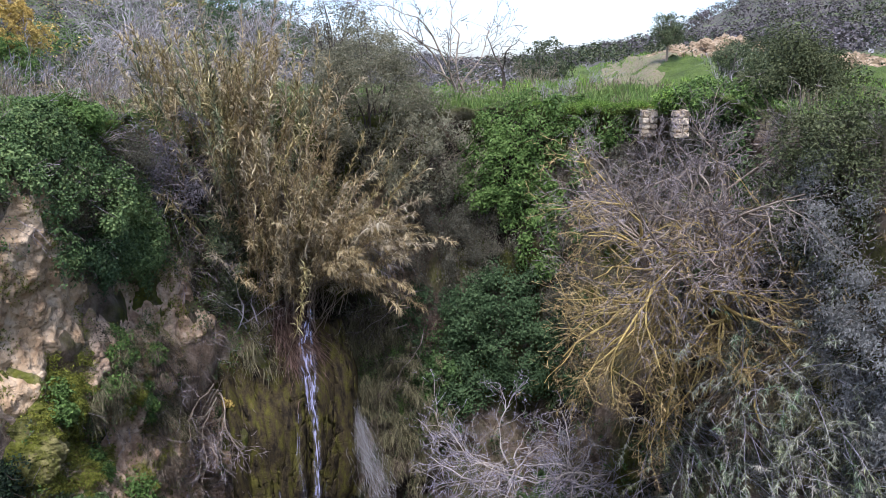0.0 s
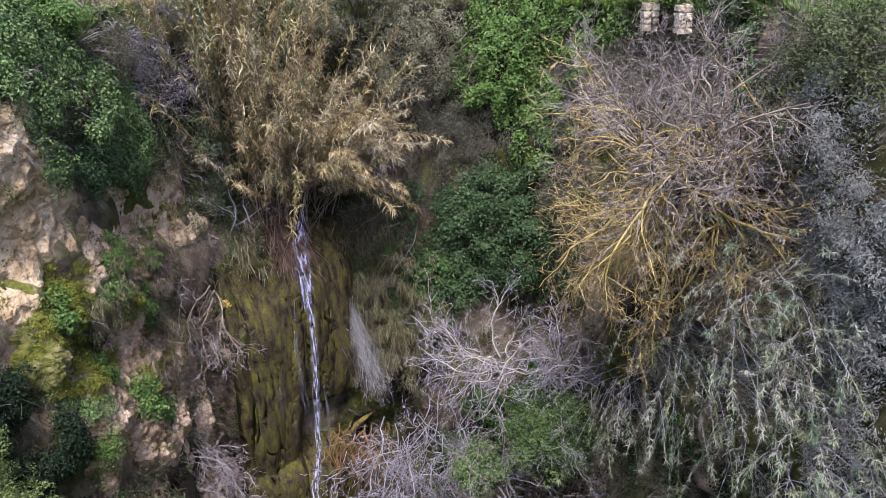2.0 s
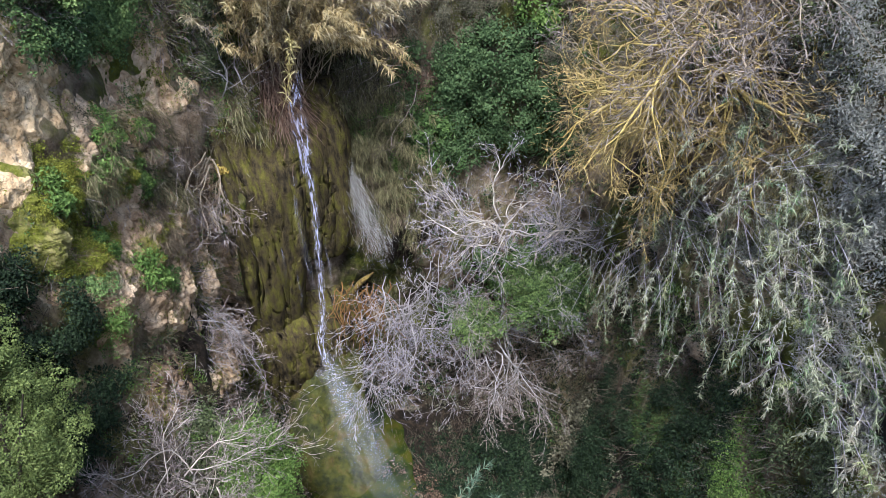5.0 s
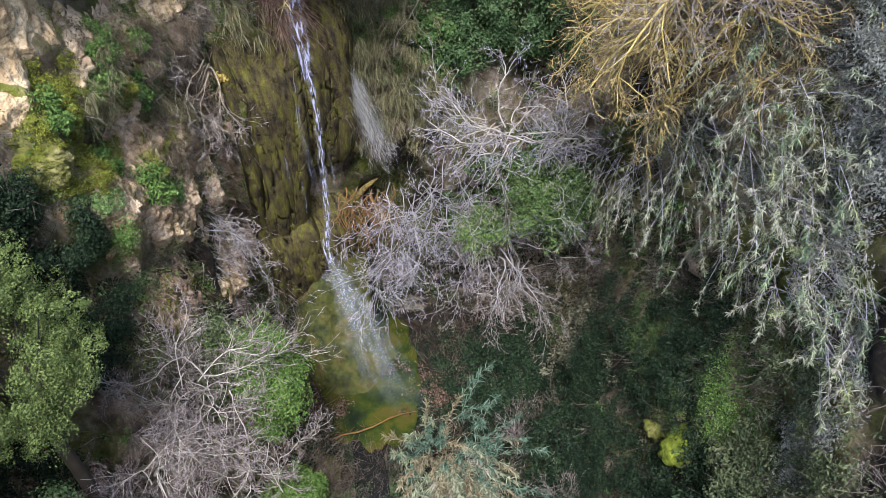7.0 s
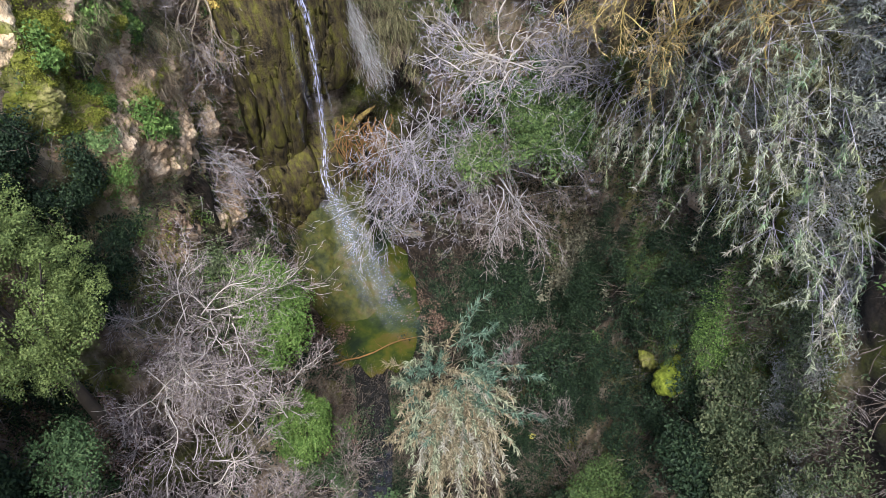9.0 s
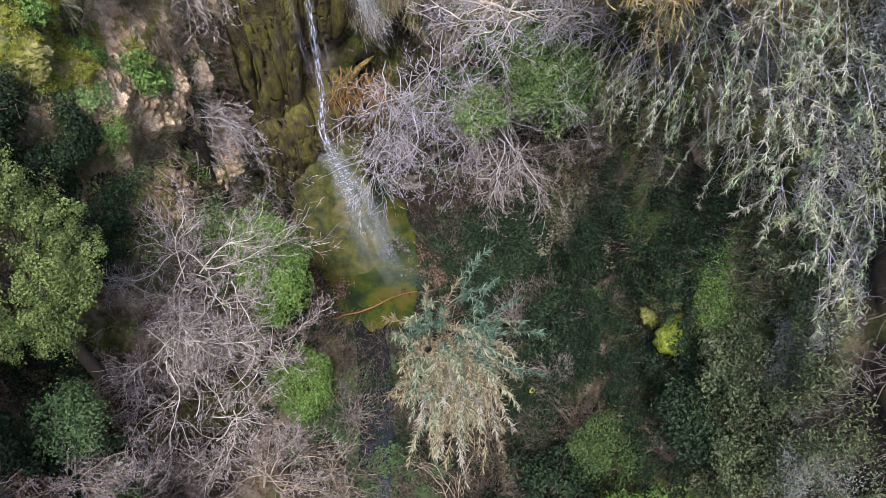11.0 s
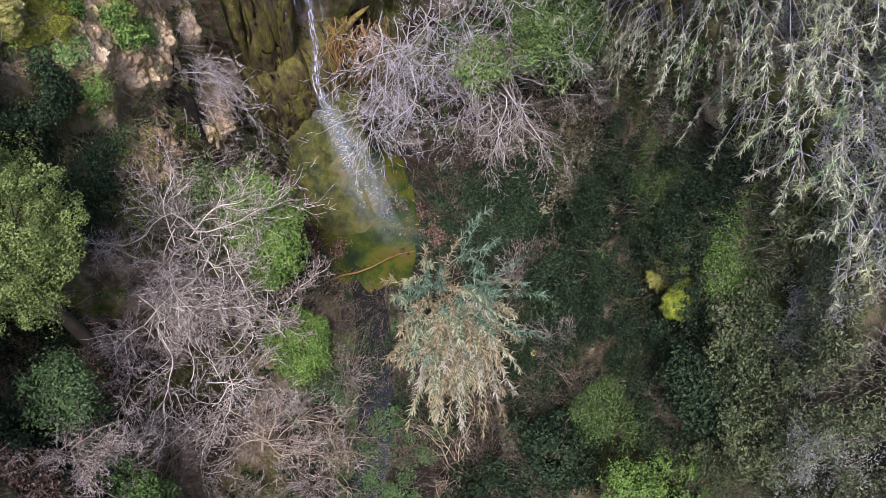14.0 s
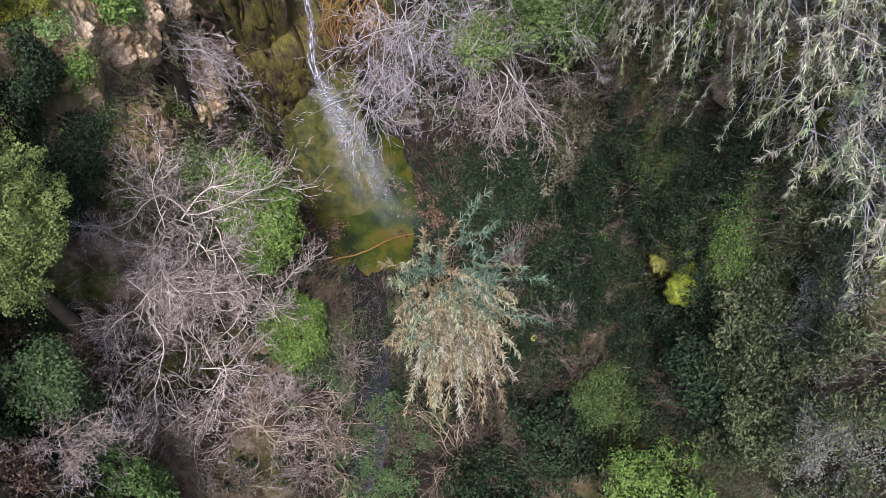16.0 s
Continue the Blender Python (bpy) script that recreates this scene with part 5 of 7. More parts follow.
plumed_reeds("reed_clump", (0.0, 10.9, 8.0), 110, 2.7, (0.10, -0.5, 0.85), 0.22, (REED_BLUE, REED_BLUE, REED_SAGE, REED_BUFF), BARK_TAN, "arching blue-green reeds by the pool", seed=58, bend=1.9, footprint=0.40, tuft=70, leaf=0.21, width=0.011, head=0.5, sag=1.5, stem_r=0.008)

for k, (place, mat) in enumerate((((4.85, 13.2, 16.8), REED_SAGE), ((5.15, 11.8, 17.6), REED_OLIVE_GREEN), ((5.35, 10.5, 18.6), BANK), ((5.3, 9.3, 17.9), REED_SAGE), ((5.4, 8.2, 18.2), BANK), ((5.4, 11.4, 19.4), REED_GREY), ((5.25, 7.0, 17.4), BANK), ((5.6, 9.6, 19.6), BANK))):
    creeper("brush_mat", place, 1.1, 1.0, 0.2, 300, 44, 0.04, mat, "grey-green scrub behind the reeds", category="scrub", seed=450 + k, width=0.3, stems=6, clump_size=0.18, group="scrub behind the reeds")

# ---- bare trees ----
rng0 = np.random.default_rng(5)
NET = dict(segs=(9, 7, 5, 3), kids=(9, 6, 2), wobble=0.27, spread=1.0, least=0.0055, ratio=0.52)
low = [(math.cos(a) * (1 if a < 4.7 else 0.95), -0.45 - 0.55 * max(0, math.cos(a)) + 0.3 * math.sin(7 * a), math.sin(a)) for a in np.linspace(math.pi * 0.92, math.pi * 2.08, 24)]
high = [(math.cos(a) * (0.5 + 0.5 * (k % 2)), -0.75 - 0.4 * max(0, math.cos(a)) + 0.3 * math.sin(5 * a), 0.1 + math.sin(a)) for k, a in enumerate(np.linspace(0.0, math.pi - 0.05, 30))]
bare_tree("bare_tree", (5.2, 14.4, 19.8), low + high, 2.85, 0.045, "leafless tree with lichen-yellow limbs growing out of the wall", BARK_LICHEN, LICHEN_TWIG, upper=(BARK_TAN, TWIG_DUN), seed=61, trunk_to=(4.35, 12.7, 20.7), burst=0.07, segs=(9, 6, 4, 3), kids=(9, 7, 4), wobble=0.24, ratio=0.5, least=0.0042, pull=-0.03)
bush("ivy_tuft", (4.3, 12.65, 20.2), 0.32, 0.75, 60, 44, 0.05, WALL_IVY, "small green ivy tuft in the fork of the yellow-limbed tree", "ivy", seed=330, trunk=0.1)
bare_tree("bare_tree", (1.6, 17.6, 13.6), fan(15, (0.10, -0.25, 0.6), 0.65, rng0), 2.5, 0.023, "pale grey leafless tree below the ivy", BARK_WHITE, TWIG_PALE, seed=62, trunk_to=(1.5, 15.9, 14.9), burst=0.08, **NET)
bare_tree("bare_tree", (3.0, 16.9, 13.6), fan(10, (0.25, -0.3, 0.3), 0.7, rng0), 1.9, 0.03, "pale grey leafless tree below the ivy", BARK_WHITE, TWIG_PALE, seed=60, trunk_to=(3.1, 15.8, 14.8), burst=0.08, **NET)
bare_tree("bare_tree", (-0.4, 17.3, 12.0), fan(22, (-0.05, -0.45, -0.7), 0.48, rng0), 2.6, 0.015, "pale grey leafless branches hanging beside the fall", BARK_PALE, TWIG_PALE, seed=63, trunk_to=(-0.35, 15.7, 12.6), burst=0.24, pull=-0.05, **NET)
bare_tree("bare_tree", (1.8, 16.8, 10.8), fan(15, (0.25, -0.5, -0.5), 0.5, rng0), 2.3, 0.022, "tan leafless branches hanging over the ravine bottom", BARK_PALE, TWIG_DUN, seed=192, trunk_to=(1.5, 15.2, 11.8), burst=0.12, pull=-0.05, **NET)
WIDE = "wide grey-mauve leafless tree beside the stream"
def spread(n, facing, lift, seed, span=(0, 360)):
    """Ways of the limbs of a flat-topped tree: all round one hub, held up towards the light."""
    rng = np.random.default_rng(seed)
    facing = unit(facing)
    across = unit(np.cross(facing, (0, 1.0, 0.0)))
    along = np.cross(across, facing)
    turn = np.radians(np.linspace(*span, n, endpoint=False) + rng.uniform(-14, 14, n))
    return unit(np.cos(turn)[:, None] * across + np.sin(turn)[:, None] * along + facing * rng.uniform(0.5, 1.3, (n, 1)) * lift)


DOME = dict(segs=(9, 6, 4, 3), kids=(9, 6, 4), wobble=0.25, spread=0.85, least=0.0044, ratio=0.58, burst=0.16, group="trees by the stream")
for foot, hub, count, long, lift, seed in (
        ((-5.5, 9.7, 13.0), (-5.0, 9.25, 13.5), 9, 1.8, 0.35, 64),
        ((-5.9, 8.5, 11.9), (-5.4, 8.2, 12.8), 9, 1.7, 0.35, 194),
        ((-4.9, 10.3, 12.0), (-4.6, 9.9, 13.0), 9, 1.3, 0.40, 195),
        ((-4.3, 9.7, 9.8), (-4.0, 9.1, 11.1), 8, 1.3, 0.35, 196),
        ((-5.2, 7.6, 10.0), (-4.9, 7.3, 11.2), 8, 1.6, 0.40, 197)):
    bare_tree("bare_tree", foot, spread(count, (0.31, -0.49, 0.81), lift, seed), long, 0.015, WIDE, BARK_WHITE, TWIG_MAUVE, seed=seed, trunk_to=hub, **DOME)
bare_tree("bare_tree", (-4.3, 6.9, 8.6), fan(10, (0.0, 0.0, 0.5), 0.65, rng0), 1.8, 0.018, WIDE, BARK_TAN, TWIG_MAUVE, seed=69, trunk_to=(-4.1, 6.9, 9.6), burst=0.06, group="trees by the stream", **NET)
bare_tree("bare_tree", (-5.9, 5.4, 14.0), fan(8, (0.1, 0.0, 0.7), 0.6, rng0), 0.9, 0.011, "small grey leafless bush on the slope", BARK_TAN, TWIG_MAUVE, seed=65, kids=(9, 6, 4))
bare_tree("bare_tree", (-2.6, 6.6, 7.6), fan(10, (0.0, 0.1, 0.7), 0.7, rng0), 2.0, 0.028, "grey leafless bush in the stream bed", BARK_TAN, TWIG_BROWN, seed=66, **NET)
bare_tree("bare_tree", (0.4, 6.4, 7.6), fan(8, (0.0, 0.1, 0.7), 0.7, rng0), 1.8, 0.026, "grey leafless bush in the stream bed", BARK_TAN, TWIG_BROWN, seed=70, **NET)
bare_tree("bare_tree", (-4.9, 15.0, 17.4), fan(8, (-0.05, -0.3, -0.85), 0.38, rng0), 2.0, 0.02, "grey leafless branches hanging down the wall", BARK_TAN, TWIG_MAUVE, seed=67, pull=-0.08, **NET)
bare_tree("bare_tree", (-5.5, 13.2, 14.6), fan(11, (0.05, -0.3, -0.7), 0.42, rng0), 2.0, 0.018, "grey leafless branches hanging down the wall", BARK_PALE, TWIG_MAUVE, seed=68, pull=-0.08, **NET)

# dead vine and roots beside the fall
bundle("dead_vine", ((-2.5, 16.9, 16.5), (-2.25, 16.8, 15.8), (-1.9, 16.6, 14.9), (-1.65, 16.4, 14.2), (-1.45, 16.3, 13.6)), 420, 0.13, BLEACHED, "bleached dead stems hanging in a long bundle", "dead vine", seed=91, width=0.002)
roots = thing("exposed_roots", (-2.2, 16.9, 12.4), "orange-brown roots looping over a dark hollow", "root")
rng1 = np.random.default_rng(93)
for k in range(40):
    t = np.linspace(0, 1, 14)
    x0, drop, belly = -2.75 + 0.032 * k, rng1.uniform(1.2, 2.8), rng1.uniform(0.2, 0.8)
    line = np.stack([x0 + rng1.uniform(-0.7, 0.9) * t + 0.16 * np.sin(t * rng1.uniform(4, 8) + k), 16.3 - belly * np.sin(math.pi * t), 12.4 + rng1.uniform(-0.4, 0.5) - drop * t ** 1.3 + 0.12 * np.sin(t * 7 + 2 * k)], -1) + rng1.normal(0, 0.02, (14, 3))
    part("root", mesh_from("root", *sweep(line, np.linspace(rng1.uniform(0.009, 0.022), 0.004, 14), 5), ROOT, True), roots)
stub = [(-1.75, 16.35, 13.15), (-1.95, 16.25, 13.05), (-2.15, 16.2, 12.9), (-2.3, 16.15, 12.65), (-2.42, 16.15, 12.4), (-2.45, 16.2, 12.1)]
part("stump", mesh_from("stump", *sweep(stub, (0.02, 0.06, 0.08, 0.075, 0.06, 0.02), 9), LICHEN_WOOD, True), roots, "mossy yellow-brown root stump")
hanging("half_dead_grass", (-1.5, 17.9, 16.4), 1.2, 2.2, 6500, 0.36, GREEN_STRAW, "olive-brown grass hanging over the bank", seed=94, out=0.5, scatter=0.6, width=0.005)
creeper("undergrowth", (-1.2, 18.0, 16.8), 1.1, 2.0, 0.5, 240, 44, 0.05, SLOPE, "green sprigs among hanging grass on the bank", category="undergrowth", seed=90, width=0.35)
hanging("half_dead_grass", (-1.6, 17.6, 17.2), 1.2, 1.6, 6500, 0.30, OLIVE_STRAW, "olive-brown stems trailing over the bank beside the fall", seed=400, out=1.0, scatter=0.5, width=0.006)
hanging("half_dead_grass", (-1.3, 17.5, 15.4), 1.1, 1.6, 6500, 0.30, OLIVE_STRAW, "olive-brown stems trailing over the bank beside the fall", seed=401, out=1.0, scatter=0.5, width=0.006)
creeper("undergrowth", (-1.4, 17.6, 16.6), 1.1, 2.0, 1.0, 260, 40, 0.045, SLOPE, "green sprigs among trailing stems on the bank", category="undergrowth", seed=402, width=0.3)
hanging("dead_grass", (5.35, 11.2, 18.9), 1.0, 0.9, 2600, 0.4, STRAW, "pale dead stems among reeds on the bank", seed=440, out=0.25, width=0.004, lean=(0.3, -0.6, -0.2))
hanging("dead_grass", (5.5, 9.8, 19.2), 1.0, 0.9, 2600, 0.4, OLIVE_STRAW, "pale dead stems among reeds on the bank", seed=441, out=0.25, width=0.004, lean=(0.2, -0.6, -0.2))
WALL_GRASS = "brown half-dead stems hanging over mossy rock"
for k, (place, wide, high, mat) in enumerate((((-5.8, 12.3, 18.9), 0.5, 0.7, GREEN_STRAW), ((-5.5, 13.5, 18.6), 0.6, 0.8, DARK_STRAW), ((-5.4, 13.7, 17.4), 0.6, 0.7, GREEN_STRAW), ((-5.5, 12.9, 16.9), 0.4, 0.6, DARK_STRAW), ((-6.0, 11.7, 18.6), 0.4, 0.5, OLIVE_STRAW))):
    hanging("half_dead_grass", place, wide, high, 1300, 0.26, mat, WALL_GRASS, seed=530 + k, out=0.25, scatter=0.5, width=0.004)
for k, (place, wide, high) in enumerate((((-6.15, 10.7, 19.1), 0.55, 0.5), ((-6.05, 11.1, 18.3), 0.5, 0.4), ((-5.75, 12.4, 18.4), 0.35, 0.4))):
    creeper("moss_patch", place, wide, high, 0.07, 230, 40, 0.024, YELLOW_MOSS, "yellow-green moss on the rock wall", category="moss", seed=540 + k, stems=0, clump_size=0.08, group="moss on the rock wall")
for k, place in enumerate(((-5.5, 12.9, 18.1), (-5.4, 13.3, 18.9), (-5.9, 11.4, 17.6))):
    creeper("ivy", place, 0.22, 0.4, 0.2, 60, 44, 0.045, SLOPE, "green sprigs on mossy rock", seed=545 + k, stems=4, clump_size=0.12, group="sprigs on the rock wall")
hanging("dead_grass", (-4.4, 16.3, 17.9), 0.8, 0.8, 600, 0.4, GREEN_STRAW, "brown dead grass hanging over the bank", seed=95, out=0.3)
hanging("dead_grass", (-3.85, 16.7, 18.0), 0.4, 0.9, 2600, 0.8, RUST, "rust-brown reed roots hanging at the spring", seed=96, out=0.35)
creeper("yellow_plant", (-2.75, 17.0, 16.9), 0.2, 0.3, 0.4, 44, 26, 0.06, YELLOW_FLOWER, "small bright yellow leafy plant by the water", category="plant", seed=97, stems=3, clump_size=0.1)
creeper("yellow_plant", (-1.35, 17.9, 16.2), 0.5, 0.2, 0.5, 60, 26, 0.06, YELLOW_FLOWER, "small bright yellow leafy plant by the water", category="plant", seed=98, stems=3, clump_size=0.1)
creeper("yellow_plant", (-4.8, 15.1, 17.0), 0.14, 0.12, 0.3, 18, 26, 0.06, GOLD, "small orange-yellow leafy plant on the wall", category="plant", seed=99, stems=3, clump_size=0.09)
creeper("yellow_plant", (1.9, 9.0, 9.3), 0.14, 0.12, 0.9, 14, 20, 0.06, YELLOW_FLOWER, "small bright yellow leafy plant on the slope", category="plant", seed=100, stems=3, clump_size=0.08)
log = thing("fallen_branch", (-2.0, 12.0, 7.95), "orange-brown fallen branch lying across the pool outlet", "branch")
part("branch", mesh_from("branch", *sweep([(-3.2, 11.6, 7.97), (-2.8, 11.75, 8.04), (-2.4, 11.8, 8.08), (-2.0, 11.98, 8.05), (-1.6, 12.2, 8.08), (-1.25, 12.38, 8.03), (-0.8, 12.5, 7.99)], (0.018, 0.022, 0.024, 0.022, 0.02, 0.016, 0.008), 6), ROOT, True), log)

rng_log = np.random.default_rng(12)
for k in range(26):
    t = rng_log.uniform(0, 1)
    p = np.array([-3.2 + 2.3 * t, 11.6 + 0.9 * t, 8.05])
    q = p + rng_log.normal(0, 1, 3) * np.array([0.12, 0.16, 0.05]) + np.array([0, 0, 0.03])
    part("twig", mesh_from("twig", *tubes([(*p, *q, 0.006, 0.002)], 3), ROOT, True), log)
creeper("brush_mat", (5.1, 5.2, 15.4), 1.4, 1.6, 0.5, 420, 48, 0.053, BUSH, "olive-green low scrub on the slope", category="scrub", seed=160, width=0.4)
creeper("brush_mat", (5.4, 7.0, 16.4), 1.3, 1.2, 0.5, 360, 48, 0.053, OLIVE, "grey-green low scrub on the slope", category="scrub", seed=161, width=0.4)
creeper("brush_mat", (3.2, 17.0, 18.4), 1.2, 2.2, 0.4, 340, 48, 0.053, BRUSH, "dull brown brush hanging on the wall", category="brush", seed=162, width=0.3)
creeper("brush_mat", (5.2, 13.0, 20.4), 1.1, 1.8, 0.5, 340, 48, 0.053, BANK, "dull green brush on a bank", category="brush", seed=163, width=0.35)
creeper("brush_mat", (-1.4, 18.3, 21.8), 2.2, 0.9, 0.5, 360, 48, 0.053, BRUSH, "dull brown brush hanging from the rim", category="brush", seed=164, width=0.3)
creeper("brush_mat", (-5.4, 15.0, 22.4), 1.2, 0.9, 0.5, 260, 48, 0.053, MAUVE, "grey-mauve bare brush hanging from the rim", category="brush", seed=165, width=0.3)

bush("shrub", (2.55, 15.1, 11.95), 0.95, 2.5, 380, 50, 0.055, WALL_IVY, "bright green ivy-clad shrub among grey branches", seed=171, lobes=44, trunk=0.1)
bush("shrub", (0.95, 15.3, 11.3), 0.55, 1.3, 130, 50, 0.065, WALL_IVY, "bright green ivy-clad shrub among grey branches", seed=172, lobes=44, trunk=0.1)
bush("shrub", (-4.75, 11.2, 9.3), 0.85, 2.4, 300, 60, 0.055, BRIGHT_IVY, "bright green undergrowth below a bare tree", seed=173, trunk=0.05)
bush("shrub", (-3.45, 9.2, 8.4), 0.75, 1.5, 190, 60, 0.05, BRIGHT_IVY, "bright green undergrowth beside the stream", seed=174, lobes=26, trunk=0.05)
bush("shrub", (-6.1, 6.2, 14.0), 0.5, 0.8, 110, 50, 0.05, DARK_IVY, "dark green shrub on the slope", seed=175, lobes=26, trunk=0.05)
creeper("undergrowth", (1.4, 14.2, 8.0), 1.7, 1.6, 0.5, 420, 32, 0.09, SHADE_LEAF, "green undergrowth under hanging branches, darkened for shade", category="undergrowth", seed=176)
creeper("undergrowth", (3.3, 14.0, 9.6), 1.2, 1.4, 0.5, 320, 32, 0.09, BRUSH, "brown undergrowth under hanging branches", category="undergrowth", seed=177)

bare_tree("bare_tree", (4.6, 16.4, 20.2), fan(10, (0.15, -0.2, 0.8), 0.55, rng0), 2.0, 0.035, "dun leafless crown behind the yellow-limbed tree", BARK_TAN, TWIG_DUN, seed=178, trunk_to=(4.5, 15.6, 20.9), segs=(8, 6, 4, 3), kids=(9, 7, 5))
creeper("ivy", (-6.7, 10.5, 22.9), 1.1, 0.6, 0.35, 220, 56, 0.05, WALL_IVY, "dense dark green ivy spilling over the rock wall", seed=179)
creeper("brush_mat", (5.9, 8.8, 19.9), 1.2, 1.4, 0.5, 560, 50, 0.05, BANK, "grey-green brush on a bank", category="brush", seed=180, width=0.35)
# hollow undergrowth, its leaf colour blackened to stand for shade
creeper("undergrowth", (-6.6, 9.2, 15.0), 0.7, 0.9, 0.4, 190, 50, 0.045, SHADE_LEAF, "green undergrowth in the hollow, leaves darkened for its shade", category="undergrowth", seed=182)
creeper("undergrowth", (-5.6, 10.4, 12.8), 0.7, 0.8, 0.4, 150, 50, 0.05, BRUSH, "brown undergrowth in the shaded hollow", category="undergrowth", seed=183, width=0.35)
creeper("undergrowth", (-1.5, 17.9, 16.3), 1.1, 1.8, 0.7, 260, 50, 0.05, BUSH, "olive-green leaves over the bank", category="undergrowth", seed=184, width=0.4)

creeper("undergrowth", (5.4, 15.3, 23.4), 0.9, 0.8, 0.12, 260, 44, 0.055, SLOPE, "bright green turf and creeper on the rim", category="undergrowth", seed=187)
creeper("undergrowth", (6.2, 14.0, 23.3), 0.8, 0.8, 0.12, 220, 44, 0.055, SLOPE, "bright green turf and creeper on the rim", category="undergrowth", seed=189)


creeper("ivy", (-6.45, 11.45, 23.3), 0.9, 0.5, 0.35, 240, 56, 0.048, WALL_IVY, "bright green ivy along the rim of the wall", seed=210)
creeper("undergrowth", (5.45, 14.2, 23.3), 0.9, 0.6, 0.12, 240, 44, 0.055, SLOPE, "bright green turf and creeper on the rim", category="undergrowth", seed=211)
creeper("undergrowth", (4.8, 8.3, 14.8), 0.8, 0.8, 0.15, 260, 40, 0.032, SLOPE, "green creeper covering the slope", category="ivy", seed=213)
creeper("undergrowth", (4.7, 7.1, 14.3), 0.8, 0.8, 0.4, 220, 40, 0.06, BUSH, "olive-green low scrub on the slope", category="scrub", seed=214)
creeper("undergrowth", (-4.36, 14.0, 10.8), 0.6, 0.8, 0.3, 160, 40, 0.06, BUSH, "dark undergrowth at the foot of the moss curtain", category="undergrowth", seed=215)

bundle("reed_roots", ((-3.55, 16.9, 19.2), (-3.6, 16.6, 18.5), (-3.55, 16.5, 17.6), (-3.5, 16.4, 17.0)), 340, 0.22, RUST, "rust-brown canes hanging under the reeds", "reeds", seed=220, width=0.006, length=0.6)
bare_tree("bare_tree", (-0.8, 18.0, 18.2), fan(8, (-0.5, -0.4, -0.6), 0.4, rng0), 1.8, 0.016, "thin brown leafless twigs trailing over the bank", TWIG_DUN, TWIG_BROWN, seed=221, kids=(8, 5, 3), pull=-0.05, burst=0.25)
bare_tree("bare_tree", (-4.6, 15.9, 18.4), fan(7, (-0.25, -0.3, 0.6), 0.5, rng0), 1.7, 0.02, "pale leafless branches above the moss curtain", BARK_PALE, TWIG_MAUVE, seed=222, kids=(7, 5, 3), burst=0.1)
creeper("undergrowth", (-1.0, 18.0, 17.6), 1.0, 1.2, 0.6, 150, 40, 0.055, RUST, "rust-brown dead leaves on the bank", category="undergrowth", seed=223, width=0.35)
creeper("undergrowth", (-0.7, 17.9, 15.8), 0.7, 1.2, 0.6, 170, 40, 0.055, BRIGHT_IVY, "yellow-green sprigs on the bank", category="undergrowth", seed=224, width=0.3)
creeper("brush_mat", (3.9, 16.6, 21.4), 1.0, 1.3, 0.5, 300, 46, 0.05, BRUSH, "dull brown brush hanging on the wall", category="brush", seed=225, width=0.3)

creeper("leaf_litter", (-0.9, 13.6, 7.8), 0.6, 1.6, 0.15, 260, 34, 0.06, RUST, "wet brown leaves on the bank of the pool", category="leaves", seed=226, width=0.5)
creeper("leaf_litter", (-3.6, 12.6, 8.0), 0.5, 1.2, 0.2, 160, 34, 0.06, RUST, "wet brown leaves on the bank of the pool", category="leaves", seed=227, width=0.5)
creeper("undergrowth", (-0.4, 13.0, 7.8), 0.6, 1.2, 0.3, 180, 34, 0.07, SHADE_LEAF, "undergrowth beside the pool, leaves darkened for shade", category="undergrowth", seed=228)

creeper("ivy", (-6.0, 11.9, 18.7), 0.45, 0.35, 0.25, 90, 40, 0.055, BRIGHT_IVY, "small bright green creeper on mossy rock", seed=230, stems=6)
creeper("undergrowth", (-6.0, 12.3, 19.2), 0.7, 0.5, 0.25, 120, 40, 0.045, GREEN_STRAW, "brown-green trailing stems on the rock", category="undergrowth", seed=232, width=0.25)
creeper("moss_patch", (-6.1, 11.2, 19.2), 0.5, 0.45, 0.08, 160, 40, 0.03, YELLOW_MOSS, "yellow-green moss on the cliff foot", category="moss", seed=233, stems=0, clump_size=0.1)
creeper("moss_patch", (-5.9, 10.9, 18.0), 0.7, 0.5, 0.08, 200, 40, 0.03, YELLOW_MOSS, "yellow-green moss on the cliff foot", category="moss", seed=234, stems=0, clump_size=0.1)
reeds("reed_thatch", (-3.0, 17.2, 19.6), 90, 2.0, (0.9, -0.35, 0.35), 0.2, MAUVE, TWIG_MAUVE, "mauve-grey dead reed stalks bent over the fall", seed=235, per=10, bend=1.8, footprint=0.3, leaf=0.25, width=0.006, stem_r=0.006, group="")

creeper("leaf_litter", (-6.35, 5.0, 14.4), 0.6, 0.5, 0.25, 120, 30, 0.06, RUST, "red-brown dead leaves on the slope", category="leaves", seed=240, width=0.5)
creeper("leaf_litter", (-6.0, 5.7, 11.6), 0.7, 0.5, 0.25, 120, 30, 0.06, RUST, "red-brown dead leaves on the slope", category="leaves", seed=241, width=0.5)
creeper("undergrowth", (1.3, 14.6, 7.6), 1.2, 1.0, 0.4, 240, 34, 0.07, SHADE_LEAF, "undergrowth under hanging branches, leaves darkened for shade", category="undergrowth", seed=242)
creeper("undergrowth", (3.0, 12.6, 8.3), 1.0, 1.2, 0.4, 240, 34, 0.07, SHADE_LEAF, "undergrowth on the slope, leaves darkened for shade", category="undergrowth", seed=243)
